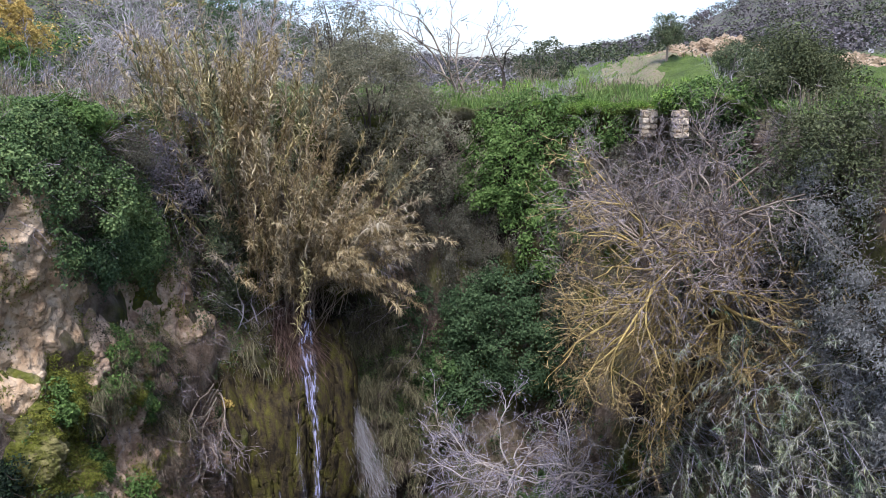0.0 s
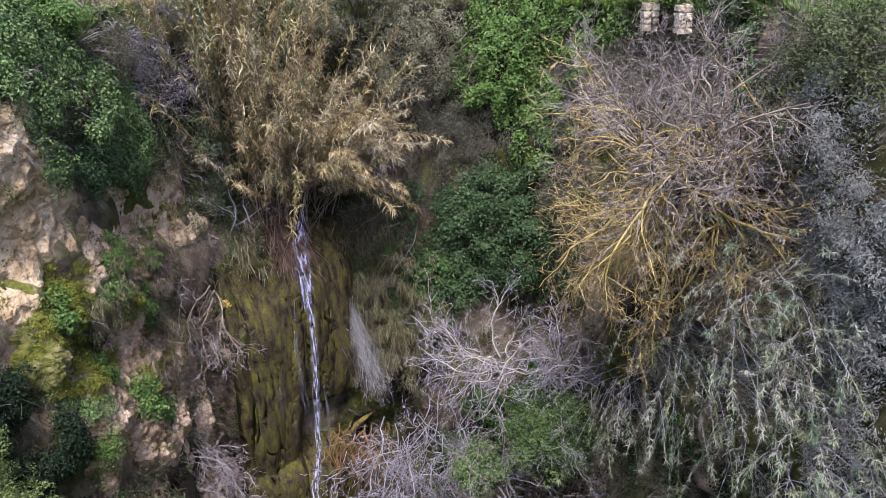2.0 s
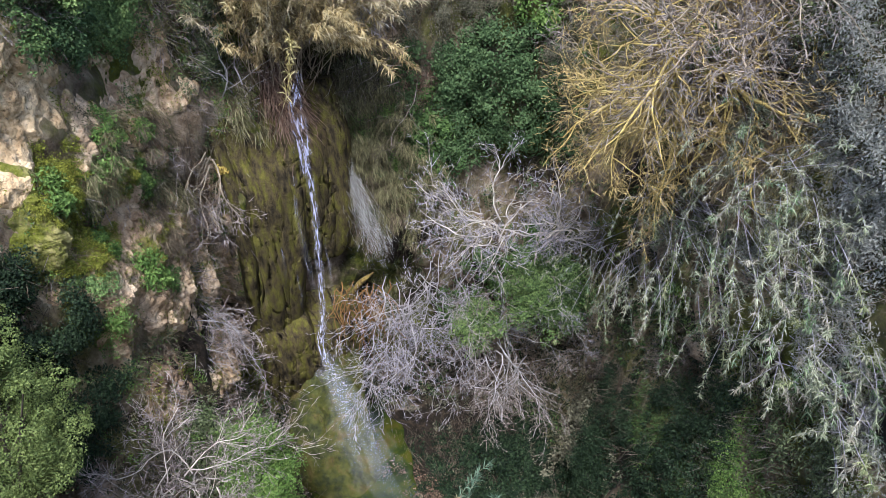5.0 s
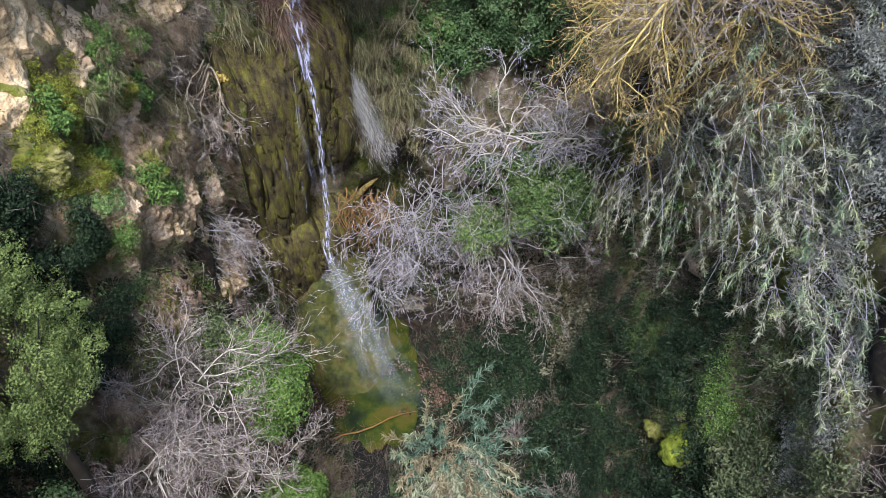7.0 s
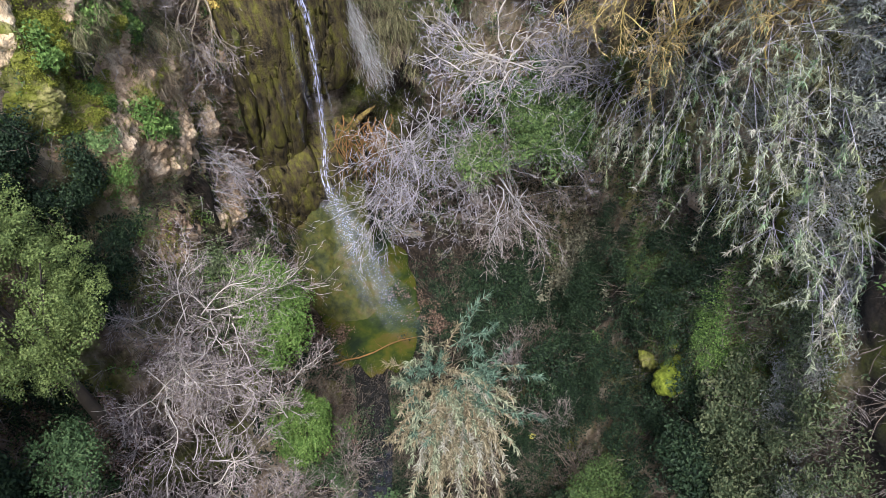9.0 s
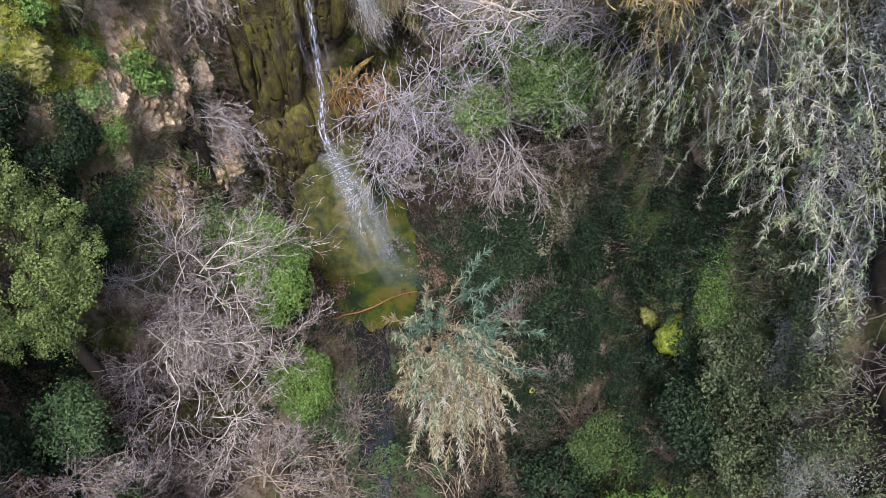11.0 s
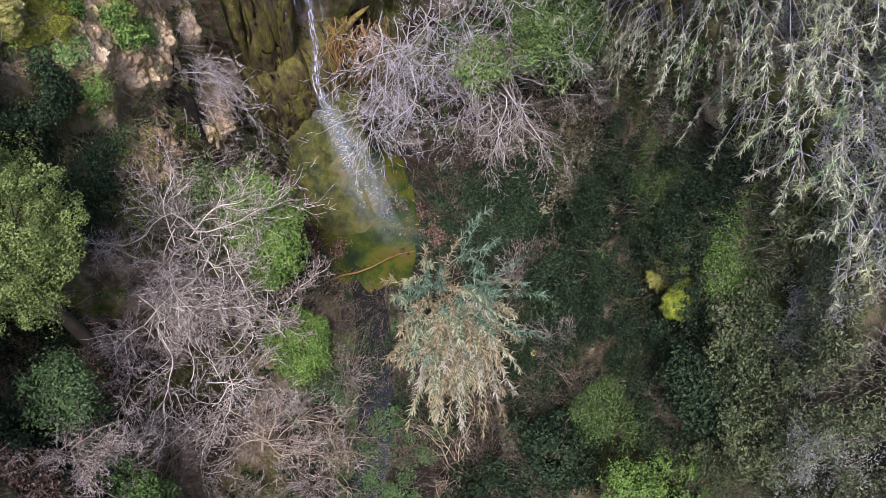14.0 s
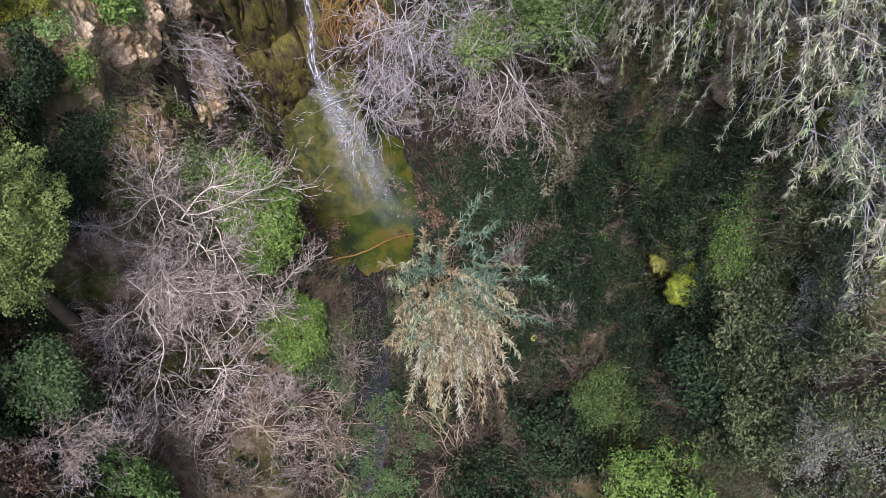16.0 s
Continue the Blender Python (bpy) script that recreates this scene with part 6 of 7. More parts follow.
creeper("undergrowth", (0.9, 12.4, 7.6), 1.0, 1.2, 0.4, 200, 34, 0.07, SHADE_LEAF, "undergrowth on the ravine floor, leaves darkened for shade", category="undergrowth", seed=244)
twig_bush("bare_bush", (1.9, 11.6, 7.9), 0.9, 1.3, 18, "pinkish-grey leafless bush on the ravine floor", TWIG_MAUVE, seed=245)
twig_bush("bare_bush", (1.2, 9.6, 7.7), 0.9, 1.4, 18, "pinkish-grey leafless bush on the ravine floor", TWIG_MAUVE, seed=246)
twig_bush("bare_bush", (-1.2, 7.0, 7.4), 0.9, 1.3, 18, "grey leafless bush in the stream bed", TWIG_BROWN, seed=247)
bare_tree("bare_tree", (2.4, 15.8, 12.2), fan(9, (0.15, -0.6, 0.25), 0.6, rng0), 1.3, 0.015, "pale leafless branches over a green shrub", BARK_WHITE, TWIG_PALE, seed=500, trunk_to=(2.4, 14.9, 13.4), burst=0.2, segs=(8, 6, 4, 3), kids=(7, 5, 3))
bush("shrub", (3.1, 15.1, 12.6), 0.7, 1.4, 150, 50, 0.065, IVY, "bright green ivy-clad shrub among grey branches", seed=249, lobes=44, trunk=0.1)

creeper("ivy", (-4.9, 10.6, 12.4), 1.1, 1.0, 1.0, 420, 46, 0.055, WALL_IVY, "dull green ivy below a bare tree", seed=250)
bush("shrub", (-3.85, 10.6, 10.2), 0.78, 3.3, 420, 50, 0.055, BRIGHT_IVY, "bright green undergrowth below a bare tree", seed=251, trunk=0.05, lobes=44)
creeper("moss_patch", (-3.9, 9.6, 8.8), 0.6, 0.6, 0.15, 140, 36, 0.035, YELLOW_MOSS, "yellow-green moss below a bare tree", category="moss", seed=252, stems=0, clump_size=0.12)

for k, place in enumerate(((2.4, 17.9, 23.3), (3.3, 17.5, 23.35), (4.1, 16.8, 23.35), (4.8, 16.0, 23.3), (5.4, 15.1, 23.3), (5.9, 14.2, 23.3))):
    creeper("turf", place, 0.8, 0.5, 0.08, 260, 26, 0.035, TURF, "bright green turf hanging over the rim", category="turf", seed=260 + k, stems=0, clump_size=0.1, width=0.35, group="turf along the rim")
creeper("brush_mat", (-6.3, 12.2, 22.2), 0.7, 0.6, 0.75, 130, 40, 0.05, GREEN_STRAW, "brown-green trailing stems among ivy", category="brush", seed=270, width=0.25)
creeper("brush_mat", (-6.0, 13.9, 22.6), 0.8, 0.4, 0.7, 140, 40, 0.05, BRUSH, "grey-brown bare brush hanging over ivy", category="brush", seed=271, width=0.25)
creeper("ivy", (-6.1, 12.8, 21.0), 1.2, 0.7, 0.7, 240, 60, 0.052, DARK_IVY, "dense dark green ivy spilling over the rock wall", seed=272)

for k, (place, wide, high, mat) in enumerate((((-5.7, 13.6, 17.6), 0.6, 0.8, GREEN_STRAW), ((-5.4, 14.6, 17.2), 0.5, 1.2, DARK_STRAW))):
    creeper("trailing_scrub", place, wide, high, 0.2, 110, 40, 0.04, mat, "brown-green trailing stems over the rock wall", category="scrub", seed=280 + k, width=0.22, stems=16, group="scrub on the rock wall")
for k, (place, wide, high) in enumerate((((-6.0, 11.2, 18.9), 0.6, 0.5), ((-5.95, 10.8, 17.9), 0.6, 0.5), ((-5.8, 11.9, 17.9), 0.5, 0.6), ((-5.6, 12.9, 17.2), 0.5, 0.5))):
    creeper("moss_patch", place, wide, high, 0.07, 240, 40, 0.024, YELLOW_MOSS, "yellow-green moss on the rock wall", category="moss", seed=410 + k, stems=0, clump_size=0.08, group="moss on the rock wall")
for k, (place, wide, high, mat) in enumerate((((-5.6, 13.4, 17.2), 0.6, 0.8, STRAW), ((-5.5, 13.9, 18.6), 0.5, 0.8, STRAW))):
    hanging("dead_grass", place, wide, high, 700, 0.30, mat, "thin brown stems trailing over the rock wall", seed=420 + k, out=0.08, width=0.004, category="stems", group="stems on the rock wall")
for k, (place, size) in enumerate((((-5.9, 11.7, 18.2), 0.32), ((-5.7, 12.7, 18.0), 0.26), ((-5.5, 13.4, 17.6), 0.3), ((-5.6, 12.6, 15.9), 0.3), ((-5.75, 12.3, 19.4), 0.3), ((-5.85, 10.6, 17.3), 0.3))):
    creeper("ivy", place, size, size * 1.3, 0.2, 60, 44, 0.04, (SLOPE, WALL_IVY)[k % 2], "small green creeper on the rock wall", seed=430 + k, stems=4, clump_size=0.12, group="creepers on the rock wall")
creeper("moss_patch", (4.42, 8.05, 13.8), 0.42, 0.40, 0.05, 420, 34, 0.022, YELLOW_MOSS, "bright yellow-green moss over a boulder", category="moss", seed=290, stems=0, clump_size=0.07)
creeper("undergrowth", (5.3, 14.2, 22.9), 0.7, 0.5, 0.3, 160, 40, 0.05, BUSH, "dull green brush under the rim", category="undergrowth", seed=291)

# more ivy with the hollow's shade in its leaf colour
creeper("ivy", (-6.0, 9.7, 16.6), 0.8, 0.7, 0.35, 260, 50, 0.045, SHADE_LEAF, "ivy hanging in a hollow, leaves darkened for its shade", seed=300)
creeper("ivy", (-6.5, 8.9, 15.8), 0.8, 0.8, 0.35, 300, 50, 0.045, SHADE_LEAF, "ivy hanging in a hollow, leaves darkened for its shade", seed=301)
creeper("ivy", (-5.7, 10.2, 16.4), 0.3, 0.6, 0.12, 110, 40, 0.04, BRIGHT_IVY, "yellow-green creeper on the edge of the rock", seed=302, stems=4)

hanging("half_dead_grass", (-1.7, 17.7, 15.0), 0.9, 1.6, 3600, 0.4, DARK_STRAW, "brown grass and stems hanging over the bank", seed=310, out=0.7, scatter=0.7, width=0.005)
creeper("undergrowth", (-1.5, 17.7, 15.4), 1.0, 1.6, 0.7, 220, 36, 0.05, OLIVE, "grey-green sprigs among hanging grass on the bank", category="undergrowth", seed=311, width=0.28)
creeper("undergrowth", (-1.9, 17.5, 17.0), 0.6, 0.9, 0.6, 130, 36, 0.05, SLOPE, "green sprigs among hanging grass on the bank", category="undergrowth", seed=312, width=0.28)


# ---- the plateau and the hills behind ----
SHRUB_OLIVE = leafy("olive_brown_leaf", (0.095, 0.088, 0.045), (0.21, 0.195, 0.10), (0.34, 0.31, 0.17), per_leaf=0.35)
bush("shrub", (-1.8, 18.6, 21.3), 1.6, 4.0, 1150, 66, 0.055, SHRUB_OLIVE, "large olive-brown shrub on the rim", seed=101, lobes=150, trunk=0.05, width=0.35)
bush("shrub", (-0.5, 18.4, 20.8), 1.1, 2.6, 280, 70, 0.062, SHRUB_OLIVE, "olive-brown shrub on the rim", seed=102, trunk=0.05, width=0.35)
bush("evergreen_shrub", (5.85, 10.75, 20.5), 0.95, 3.3, 620, 76, 0.044, EVERGREEN, "dense dark olive evergreen shrub on the bank", seed=103, lobes=150, trunk=0.08)
bush("evergreen_shrub", (6.35, 13.8, 22.2), 0.72, 2.6, 420, 76, 0.044, EVERGREEN, "dense dark olive evergreen shrub on the bank", seed=104, lobes=110, trunk=0.08)
bush("evergreen_shrub", (7.3, 14.6, 22.6), 0.55, 1.7, 240, 76, 0.044, EVERGREEN, "dense dark olive evergreen shrub on the bank", seed=105, lobes=80, trunk=0.1)
bush("autumn_tree", (-16.8, 28.5, 22.8), 1.7, 4.5, 300, 60, 0.09, GOLD, "small tree with yellow autumn leaves on the plateau", "tree", seed=107, trunk=0.42)
bush("shrub", (-15.8, 27.0, 22.8), 1.7, 2.7, 300, 60, 0.08, SLOPE, "green leafy shrub on the plateau", seed=108, trunk=0.05)
bush("shrub", (-13.0, 29.0, 22.8), 1.5, 2.6, 240, 60, 0.08, OLIVE, "green leafy shrub on the plateau", seed=109, trunk=0.05)
bush("plateau_tree", (-7.2, 29.0, 23.0), 1.6, 4.4, 260, 60, 0.065, DARK_IVY, "dark green thin-crowned tree behind the reeds", "tree", seed=110, trunk=0.4)
bush("plateau_tree", (-3.9, 27.5, 23.0), 1.4, 4.0, 200, 60, 0.06, BRUSH, "thin brown-leaved tree behind the reeds", "tree", seed=111, trunk=0.3)
bush("plateau_tree", (11.3, 38.0, 24.0), 0.62, 3.0, 150, 54, 0.07, OLIVE, "slender green tree beside a gravel slope", "tree", seed=112, trunk=0.5, lobes=26, bark=BARK_TAN)
bush("plateau_tree", (9.4, 24.5, 23.2), 0.5, 1.7, 130, 44, 0.06, OLIVE, "small olive tree with pale forked stems", "tree", seed=113, trunk=0.5, bark=BARK_GREY)
for k, (x, y, w, h, m) in enumerate(((5.6, 40, 1.8, 2.6, BUSH), (3.6, 44, 1.8, 1.8, BRUSH), (1.6, 46, 1.7, 1.5, DARK_IVY), (-1.4, 38, 2.0, 2.0, MAUVE), (13.5, 33, 1.0, 1.2, OLIVE), (16.0, 38, 1.2, 1.6, BUSH))):
    bush("shrub", (x, y, far_height(np.array(float(x)), np.array(float(y))) - 0.3), w, h, 150, 50, 0.09, m, "rounded scrub bush on the plateau", seed=120 + k, trunk=0.05, group="plateau scrub")
bare_tree("bare_tree", (-9.6, 23.5, 23.0), fan(11, (0, 0, 1), 0.42, rng0), 3.0, 0.05, "pale grey leafless tree on the plateau", BARK_GREY, seed=131, trunk_to=(-9.6, 23.5, 23.7), kids=(9, 6, 3), least=0.009)
bare_tree("bare_tree", (-6.2, 23.0, 23.0), fan(10, (0, 0, 1), 0.4, rng0), 2.6, 0.045, "pale grey leafless tree on the plateau", BARK_GREY, seed=132, trunk_to=(-6.2, 23.0, 23.6), kids=(9, 6, 3), least=0.008)
bare_tree("bare_tree", (0.5, 21.5, 22.8), fan(6, (-0.25, 0, 1), 0.35, rng0), 2.9, 0.042, "dark leafless tree standing against the sky", BARK_TAN, TWIG_DUN, seed=133, trunk_to=(0.45, 21.5, 24.0), kids=(6, 4, 3), least=0.008)
bare_tree("bare_tree", (2.0, 25.0, 23.0), ((0.05, 0, 1), (-0.25, 0, 0.9)), 1.5, 0.045, "broken dead trunk standing on the rim", BARK_DARK, seed=134, trunk_to=(2.05, 25.0, 24.2), kids=(3, 2, 2), least=0.007)
bare_tree("bare_tree", (6.0, 17.0, 22.6), fan(7, (0.1, -0.1, 1), 0.55, rng0), 1.5, 0.03, "pale leafless sapling on the grassy rim", BARK_GREY, seed=135, kids=(6, 4, 3))
bare_tree("bare_tree", (0.2, 19.2, 22.0), fan(9, (0.2, -0.4, 0.4), 0.6, rng0), 1.6, 0.03, "tangled brown leafless branches at the rim", BARK_TAN, seed=136, kids=(8, 6, 3))
for k, (x, y, w, h) in enumerate(((-7.3, 16.2, 1.1, 1.5), (-6.8, 18.0, 1.2, 1.9), (-6.0, 19.6, 1.2, 2.2), (-8.3, 18.5, 1.2, 1.8), (-7.9, 21.0, 1.3, 2.4), (-5.4, 21.3, 1.2, 2.4), (-9.5, 16.5, 1.1, 1.2), (3.2, 20.5, 0.9, 0.9), (3.4, 28, 1.2, 1.4), (5.2, 27, 1.2, 1.2), (0.9, 30, 1.3, 1.4))):
    twig_bush("bare_bush", (x, y, 23.1), w, h, 22, "mauve-grey leafless brush on the plateau", (BARK_TAN, BARK_GREY)[k % 2], seed=140 + k, group="plateau brush")
reeds("tall_grass", (-8.6, 14.6, 23.2), 70, 1.1, (0.0, -0.05, 1.0), 0.14, STRAW, BARK_GREY, "tall bleached grass stalks along the rim", seed=155, per=14, bend=0.5, footprint=0.9, leaf=0.3, width=0.006, stem_r=0.005)
reeds("tall_grass", (-9.6, 17.2, 23.2), 80, 1.3, (0.0, -0.05, 1.0), 0.14, MAUVE, BARK_GREY, "tall bleached grass stalks along the rim", seed=156, per=14, bend=0.5, footprint=1.1, leaf=0.3, width=0.007, stem_r=0.006)
creeper("ivy", (3.4, 17.4, 22.9), 1.0, 0.7, 0.2, 220, 28, 0.08, BRIGHT_IVY, "bright green turf and creeper on the rim", category="undergrowth", seed=157)
creeper("undergrowth", (4.42, 15.35, 23.32), 0.5, 0.16, 0.12, 70, 34, 0.05, TURF, "bright green turf hanging over broken masonry", category="undergrowth", seed=510, stems=4)
creeper("undergrowth", (4.5, 15.0, 22.75), 0.6, 0.28, 0.3, 120, 40, 0.045, BRUSH, "dry brown brush at the foot of broken masonry", category="undergrowth", seed=511, stems=6, width=0.3)
creeper("ivy", (5.9, 15.6, 23.3), 0.9, 0.6, 0.12, 200, 28, 0.08, BRIGHT_IVY, "bright green turf and creeper on the rim", category="undergrowth", seed=158)
creeper("ivy", (6.2, 13.6, 22.4), 0.9, 0.8, 0.4, 200, 28, 0.08, IVY, "green creeper below evergreen shrubs", category="undergrowth", seed=159)

GRAVEL = material("gravel", ((0.3, (0.11, 0.085, 0.05)), (0.46, (0.25, 0.195, 0.12)), (0.56, (0.12, 0.14, 0.04)), (0.8, (0.40, 0.32, 0.22))), scale=3.5, detail=13, bump=1.0, bump_scale=9, relief=0.15, rough=0.95)


def track():
    """A gravel track that climbs from the rim towards the hill, draped on the ground."""
    v, n, m = [], 90, 15
    for i in range(n + 1):
        t = i / n
        x, y = 5.6 + 9.0 * t + 1.6 * math.sin(t * 3.0), 24.0 + 44.0 * t
        w = 0.7 + 1.0 * math.sin(math.pi * min(1, t * 1.2)) + 0.3 * noise.noise(Vector((t * 9, 1, 1)))
        for j in range(m + 1):
            px = x + (j / m - 0.5) * 2 * w * (1 + 0.55 * noise.noise(Vector((t * 22, 3.0 if 2 * j < m else 8.0, 0))))
            hit = TREE.ray_cast(Vector((px, y, 90)), Vector((0, 0, -1)))[0]
            v.append((px, y, hit.z + 0.05 + 0.03 * noise.noise(Vector((px, y, 0))) - 0.12 * max(0, abs(j / m - 0.5) * 2 - 0.7)))
    f = [(i * (m + 1) + j, i * (m + 1) + j + 1, (i + 1) * (m + 1) + j + 1, (i + 1) * (m + 1) + j) for i in range(n) for j in range(m)]
    return mesh_from("track", v, f, GRAVEL, True)


tagged(new("track", track()), "pale gravel track over a grassy slope", "track", kind="structure")


def far_scrub(name, count, per, leaf, mat, label, seed, d_span, az_span, size):
    rng = np.random.default_rng(seed)
    az, d = np.radians(rng.uniform(*az_span, count)), np.exp(rng.uniform(math.log(d_span[0]), math.log(d_span[1]), count))
    rows = []
    for x, y in zip(np.sin(az) * d, np.cos(az) * d):
        if noise.noise(Vector((x * 0.03 + seed, y * 0.03, 0))) < -0.25 or (y < 72 and abs(x - 5.6 - 9.0 * (y - 24) / 44) < 3.2):
            continue
        hit = TREE.ray_cast(Vector((x, y, 200)), Vector((0, 0, -1)))[0]
        if hit is not None:
            grown = math.hypot(x, y) / 90 + 0.35
            rows.append((hit.x, hit.y, hit.z + 0.25 * size * min(1.6, grown), 0, 0, 1, size * min(1.6, grown) * rng.uniform(0.6, 1.3)))
    v, f = clump_leaves(np.array(rows), per, leaf, rng, 0.2, 0.7, 0.3)
    return tagged(new(name, mesh_from(name, v, f, mat)), label, "scrub", kind="stuff")


HEATH = leafy("heath_twig", (0.05, 0.042, 0.04), (0.125, 0.105, 0.10), (0.23, 0.20, 0.19), per_leaf=0.3)
far_scrub("scrub", 2600, 60, 0.40, HEATH, "grey-mauve scrub covering the far hillsides", 201, (75, 260), (-46, 46), 1.5)
far_scrub("scrub", 1100, 60, 0.40, BUSH, "dull green scrub covering the far hillsides", 202, (75, 260), (-46, 46), 1.5)
far_scrub("scrub", 400, 40, 0.22, OLIVE, "grey-green scrub covering the far hillsides", 203, (75, 260), (-46, 46), 1.1)
far_scrub("scrub", 300, 120, 0.3, SLOPE, "green trees and scrub on the far hillside", 207, (80, 240), (-46, -10), 2.3)
far_scrub("scrub", 26, 140, 0.32, GOLD, "yellow autumn trees on the far hillside", 208, (80, 200), (-46, -12), 2.2)
EARTH = material("ochre_earth", ((0.3, (0.12, 0.085, 0.05)), (0.5, (0.30, 0.215, 0.125)), (0.75, (0.50, 0.40, 0.27))), scale=2.0, detail=13, bump=1.0, bump_scale=6, relief=0.2, rough=0.95)
for k, (x, y, z, size) in enumerate(((13.4, 42.5, 24.5, (2.3, 1.2, 1.1)), (16.2, 43.5, 24.9, (2.2, 1.2, 1.2)), (21.5, 40.0, 24.2, (2.0, 1.0, 0.9)))):
    outcrop("earth_bank", (x, y, z), size, EARTH, "bare ochre earth bank cut into the hillside", "bank", seed=520 + k, group="earth banks")
far_scrub("scrub", 260, 60, 0.12, MAUVE, "grey-mauve scrub on the plateau", 205, (26, 75), (-46, 46), 1.0)
far_scrub("scrub", 160, 60, 0.12, BUSH, "dull green scrub on the plateau", 206, (26, 75), (-46, 46), 1.0)
far_scrub("scrub", 60, 40, 0.34, GOLD, "yellowing bushes among the far scrub", 204, (70, 240), (-40, -12), 1.4)
STONY = material("pale_hill_stone", ((0.3, (0.25, 0.23, 0.21)), (0.7, (0.55, 0.53, 0.50))), scale=1.0, bump=0.6)


def hill_stones(count, seed):
    rng = np.random.default_rng(seed)
    v, f = [], []
    for _ in range(count):
        az, d = math.radians(rng.uniform(14, 46)), rng.uniform(60, 200)
        hit = TREE.ray_cast(Vector((math.sin(az) * d, math.cos(az) * d, 200)), Vector((0, 0, -1)))[0]
        s = rng.uniform(0.2, 0.6) * d / 120
        b = len(v)
        for k in range(6):
            a = math.pi * k / 3
            v.append((hit.x + math.cos(a) * s * rng.uniform(0.7, 1.3), hit.y + math.sin(a) * s * rng.uniform(0.7, 1.3), hit.z - 0.2))
        for k in range(6):
            a = math.pi * k / 3
            v.append((hit.x + math.cos(a) * s * 0.6, hit.y + math.sin(a) * s * 0.6, hit.z + s * rng.uniform(0.3, 0.6)))
        for k in range(6):
            f.append((b + k, b + (k + 1) % 6, b + 6 + (k + 1) % 6, b + 6 + k))
        f.append((b + 6, b + 7, b + 8, b + 9))
        f.append((b + 6, b + 9, b + 10, b + 11))
    return mesh_from("hill_stones", v, f, STONY)


tagged(new("hill_stones", hill_stones(70, 9)), "pale limestone blocks scattered on the hillside", "stones", kind="stuff")


creeper("leaf_litter", (-6.4, 7.2, 12.6), 1.2, 1.2, 0.2, 340, 34, 0.055, RUST, "red-brown dead leaves on the slope", category="leaves", seed=340, width=0.5)
creeper("undergrowth", (-6.2, 6.4, 12.2), 1.0, 1.0, 0.4, 260, 40, 0.05, DARK_IVY, "dark green undergrowth on the slope", category="undergrowth", seed=341)
for k, (x, y, z) in enumerate(((-6.2, 7.8, 11.9), (-5.6, 6.6, 10.2), (-5.9, 5.8, 11.6), (-4.6, 6.0, 8.6), (-3.3, 6.2, 7.7), (-3.6, 7.9, 8.3))):
    twig_bush("bare_bush", (x, y, z), 0.9, 1.2, 20, "mauve-brown leafless bush on the slope", (TWIG_MAUVE, TWIG_DUN)[k % 2], seed=350 + k, group="brush by the stream", radius=0.011)
creeper("undergrowth", (-1.6, 9.6, 7.6), 0.9, 1.4, 0.35, 260, 40, 0.055, SHADE_LEAF, "undergrowth along the brook, leaves darkened for shade", category="undergrowth", seed=342)
creeper("undergrowth", (-1.4, 7.4, 7.4), 1.1, 1.2, 0.4, 260, 40, 0.055, DARK_IVY, "dark green undergrowth along the brook", category="undergrowth", seed=343)
creeper("leaf_litter", (-2.3, 9.8, 7.8), 0.5, 1.6, 0.1, 200, 34, 0.05, RUST, "wet brown leaves along the brook", category="leaves", seed=344, width=0.5)


# undergrowth leaf colour includes the shade of the slope
creeper("undergrowth", (3.3, 9.5, 10.4), 1.0, 1.6, 0.35, 460, 46, 0.045, SHADE_LEAF, "green undergrowth on the slope, leaves darkened for shade", category="undergrowth", seed=345)
creeper("undergrowth", (2.3, 8.4, 8.8), 1.0, 1.2, 0.4, 380, 46, 0.05, SHADE_LEAF, "green undergrowth on the slope, leaves darkened for shade", category="undergrowth", seed=346)
creeper("undergrowth", (3.6, 11.6, 10.4), 0.9, 1.2, 0.35, 360, 46, 0.045, SHADE_LEAF, "green undergrowth on the slope, leaves darkened for shade", category="undergrowth", seed=347)
twig_bush("bare_bush", (2.6, 9.2, 9.3), 0.7, 1.1, 18, "pinkish-grey leafless bush on the slope", TWIG_DUN, seed=356, radius=0.010)
for k, (x, y, z) in enumerate(((1.6, 10.6, 7.8), (2.2, 8.0, 8.6), (1.3, 7.6, 7.6), (2.9, 7.6, 9.9), (0.9, 6.6, 7.5), (1.9, 6.2, 8.5), (2.7, 11.0, 9.0), (0.4, 8.2, 7.5))):
    twig_bush("bare_bush", (x, y, z), 0.9, 1.3, 26, "dark brown leafless bush in the ravine bottom", TWIG_BROWN, seed=360 + k, group="dark brush in the bottom", radius=0.011)
for k, place in enumerate(((4.7, 9.6, 14.2), (4.9, 8.4, 14.6), (4.5, 10.6, 13.6), (4.8, 7.4, 14.2))):
    creeper("undergrowth", place, 1.0, 1.1, 0.12, 420, 40, 0.03, SLOPE_DIM, "fine green growth on the shaded slope", category="undergrowth", seed=460 + k, stems=4, clump_size=0.12, group="fine growth on the slope")
for k, (place, mat) in enumerate((((4.9, 5.6, 15.0), OLIVE), ((5.1, 6.6, 15.9), BANK), ((4.5, 4.9, 13.4), BUSH), ((5.0, 4.6, 15.4), BANK), ((4.6, 6.4, 13.9), OLIVE))):
    creeper("brush_mat", place, 0.9, 0.9, 0.3, 300, 46, 0.036, mat, "fuzzy grey-green scrub low on the slope", category="scrub", seed=470 + k, width=0.32, stems=8, clump_size=0.2, group="low scrub on the slope")
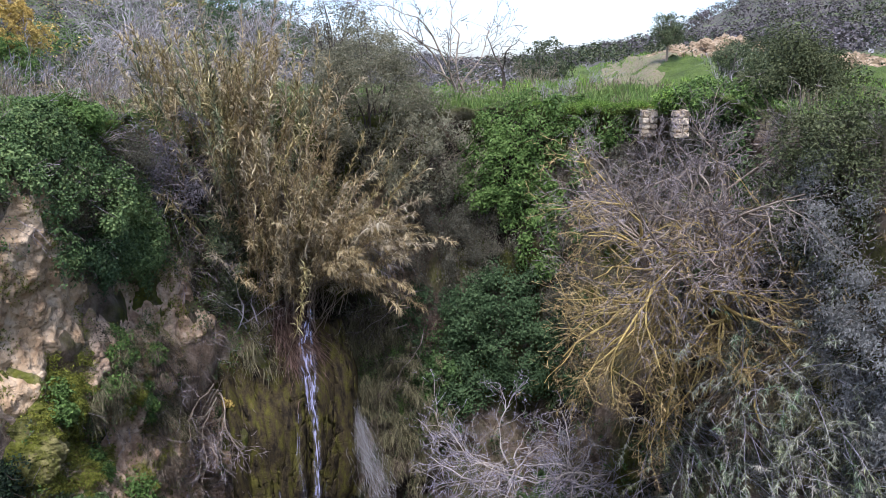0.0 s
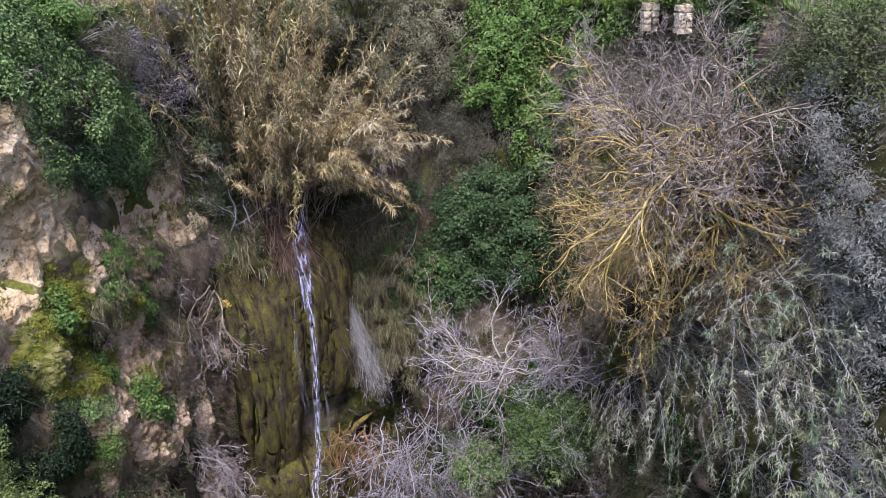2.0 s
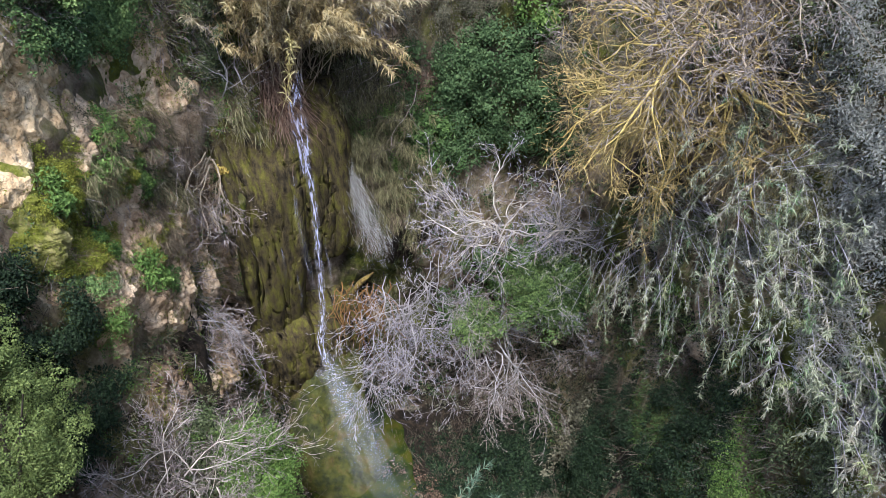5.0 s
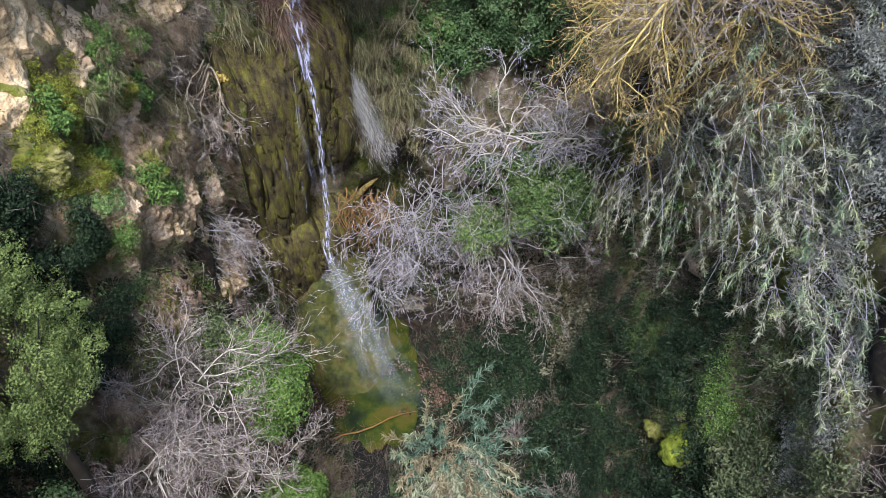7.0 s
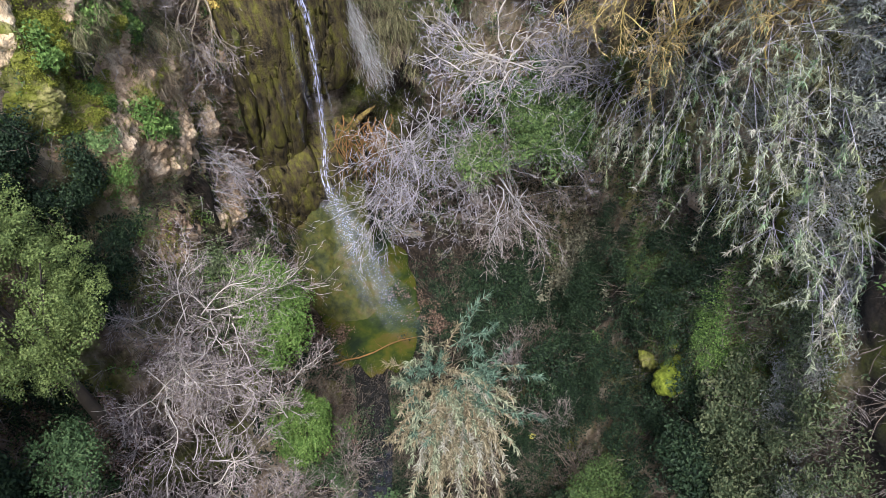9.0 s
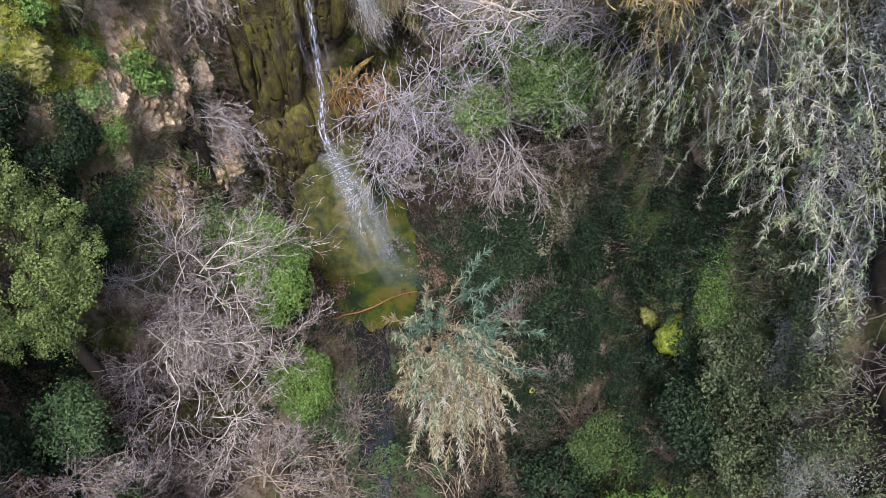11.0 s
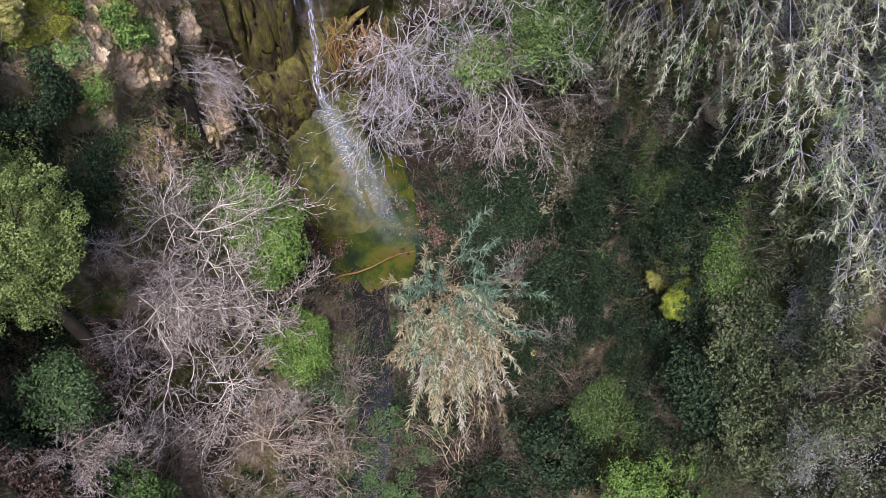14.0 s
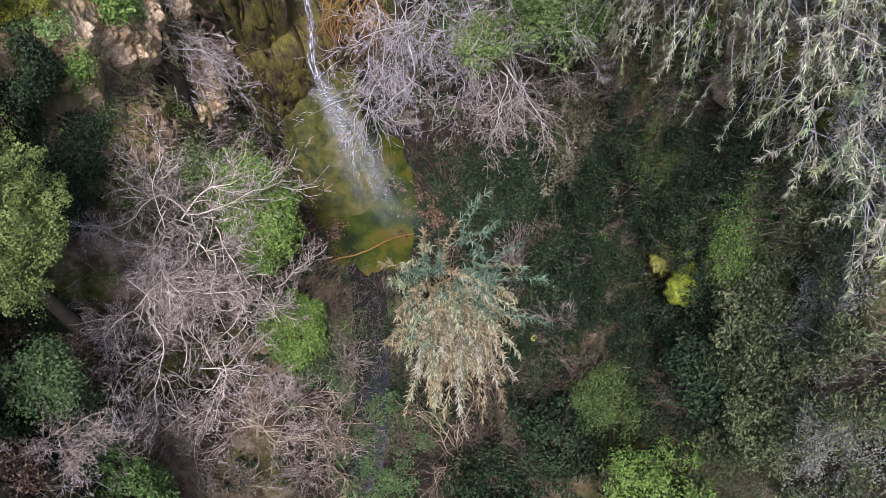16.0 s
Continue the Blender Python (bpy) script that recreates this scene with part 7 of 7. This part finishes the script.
creeper("undergrowth", (-2.9, 8.4, 7.8), 0.7, 1.4, 0.35, 240, 44, 0.05, DARK_IVY, "dark green undergrowth along the brook", category="undergrowth", seed=480)
creeper("undergrowth", (-1.3, 8.6, 7.5), 0.7, 1.4, 0.35, 240, 44, 0.05, SHADE_LEAF, "undergrowth along the brook, leaves darkened for shade", category="undergrowth", seed=481)
creeper("undergrowth", (-2.0, 6.6, 7.3), 1.3, 1.0, 0.4, 320, 44, 0.05, DARK_IVY, "dark green undergrowth along the brook", category="undergrowth", seed=482)
# fills the hollow with leaves coloured nearly black as its shade
creeper("ivy", (-6.2, 9.8, 15.2), 0.7, 0.9, 0.3, 260, 50, 0.045, SHADE_LEAF, "ivy hanging in a hollow, leaves darkened for its shade", seed=490)
creeper("undergrowth", (-2.2, 10.0, 7.8), 0.5, 1.3, 0.25, 200, 44, 0.05, DARK_IVY, "dark green undergrowth along the brook", category="undergrowth", seed=483)
twig_bush("bare_bush", (-2.6, 8.9, 7.7), 0.8, 1.1, 18, "mauve-brown leafless bush by the brook", TWIG_DUN, seed=372, radius=0.010)
creeper("undergrowth", (-7.4, 7.7, 13.2), 0.9, 0.9, 0.3, 260, 40, 0.05, SHADE_LEAF, "undergrowth under the evergreen tree, leaves darkened for shade", category="undergrowth", seed=348)


# ---- low growth over the walls and the ravine bottom ----
def open_ground(p):
    x, y, z = p
    if z < 10.5 and ((x + 2.75 + 0.8 * (y - 14.6) / 3.1) / 1.5) ** 2 + ((y - 14.6) / 3.2) ** 2 < 1:
        return False
    if -4.6 < x < -2.6 and y > 14.8 and 10.5 < z < 17.2:
        return False
    if -7.2 < x < -5.4 and 9.4 < y < 11.9 and 19.4 < z < 21.6:
        return False
    # the bare rock of the left wall holds little growth
    if x < -4.9 and 10.0 < y < 14.8 and 15.4 < z < 21 and noise.noise(Vector(p) * 2.3) < 0.30:
        return False
    return True


ALL, WALL, BED = (0.27, 0.73), (0.30, 1.0), (0.0, 0.42)
cover("wall_grass", (0.27, 0.60), WALL, 4300, 11, 0.34, GREEN_STRAW, "olive-brown half-dead grass hanging on the walls", "grass", 301, "blade", open_ground, level=-0.12, width=0.0035, lean=(0, 0, -0.5))
cover("wall_twigs", ALL, WALL, 3200, 8, 0.5, TWIG_BROWN, "tangled brown twigs on the walls", "brush", 302, "twig", open_ground, level=-0.35, width=0.005, lean=(0, 0, -0.2))
cover("wall_leaves", ALL, WALL, 3800, 14, 0.06, BUSH, "small dull green leaves on the walls", "undergrowth", 303, "leaf", open_ground, level=-0.25)
cover("wall_leaves", ALL, WALL, 3600, 15, 0.07, IVY, "small green leaves on the walls", "undergrowth", 304, "leaf", open_ground, level=0.08)
cover("wall_leaves", (0.30, 0.44), (0.4, 1.0), 4200, 14, 0.05, SLOPE, "small yellow-green leaves on the walls", "undergrowth", 315, "leaf", open_ground, level=-0.05, noise_scale=1.1)
cover("wall_moss", (0.30, 0.42), (0.45, 1.0), 3500, 16, 0.035, YELLOW_MOSS, "yellow-green moss tufts on the rock", "moss", 305, "leaf", open_ground, level=0.12)
cover("wall_twigs", (0.29, 0.45), WALL, 1500, 10, 0.6, TWIG_MAUVE, "tangled mauve-grey twigs on the walls", "brush", 312, "twig", open_ground, level=-0.1, width=0.005, lean=(0, 0, -0.3))
cover("rim_grass", (0.5, 0.68), (0.97, 3.5), 1600, 8, 0.2, GRASS, "short green grass on the plateau", "grass", 313, "blade", level=-0.25, width=0.008, lean=(0, 0, 0.7), noise_scale=0.4)
cover("wall_twigs", (0.60, 0.72), (0.45, 1.0), 2200, 10, 0.34, TWIG_DUN, "grey-brown bare brush on the bank", "brush", 314, "twig", open_ground, level=-0.15, width=0.003, lean=(0, 0, 0.2))
# near-black leaves paint the slope's shade over the ground
cover("slope_leaves", (0.54, 0.735), (0.10, 0.62), 7000, 12, 0.045, SHADE_LEAF, "fine green leaves over the slope, darkened for shade", "undergrowth", 320, "leaf", lambda p: p[1] > 6.8 or p[2] < 12, level=-0.45, off=0.1)
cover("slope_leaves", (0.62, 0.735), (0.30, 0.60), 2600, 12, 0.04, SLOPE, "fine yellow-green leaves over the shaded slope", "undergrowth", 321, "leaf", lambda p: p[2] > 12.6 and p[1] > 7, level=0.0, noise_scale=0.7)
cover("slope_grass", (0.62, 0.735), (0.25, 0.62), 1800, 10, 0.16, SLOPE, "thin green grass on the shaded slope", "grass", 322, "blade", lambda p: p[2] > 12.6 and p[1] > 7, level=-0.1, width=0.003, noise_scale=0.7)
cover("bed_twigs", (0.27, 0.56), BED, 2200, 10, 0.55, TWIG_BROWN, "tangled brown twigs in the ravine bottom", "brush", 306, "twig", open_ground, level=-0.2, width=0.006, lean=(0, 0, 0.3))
# the floor's shade is painted by this near-black leaf colour
cover("bed_leaves", ALL, BED, 6000, 13, 0.09, SHADE_LEAF, "green undergrowth in the ravine bottom, darkened for shade", "undergrowth", 308, "leaf", open_ground, level=-0.05)
cover("bed_leaves", ALL, BED, 1800, 16, 0.07, BRUSH, "brown undergrowth in the ravine bottom", "undergrowth", 309, "leaf", open_ground, level=-0.05)
cover("rim_grass", (0.30, 0.70), (0.99, 7.0), 1400, 8, 0.18, GRASS, "short green grass on the plateau", "grass", 310, "blade", level=-0.1, width=0.006, lean=(0, 0, 0.8), noise_scale=0.25)
cover("turf_grass", (0.50, 0.66), (1.5, 34.0), 5200, 8, 0.22, TURF, "bright green turf on the plateau and its mound", "grass", 323, "blade", level=-0.15, width=0.012, lean=(0, 0, 0.7), noise_scale=0.16)
cover("rim_straw", (0.30, 0.70), (1.0, 9.0), 2200, 8, 0.4, STRAW, "tall dead grass on the plateau", "grass", 311, "blade", level=0.0, width=0.005, lean=(0, 0, 0.9), noise_scale=0.25)
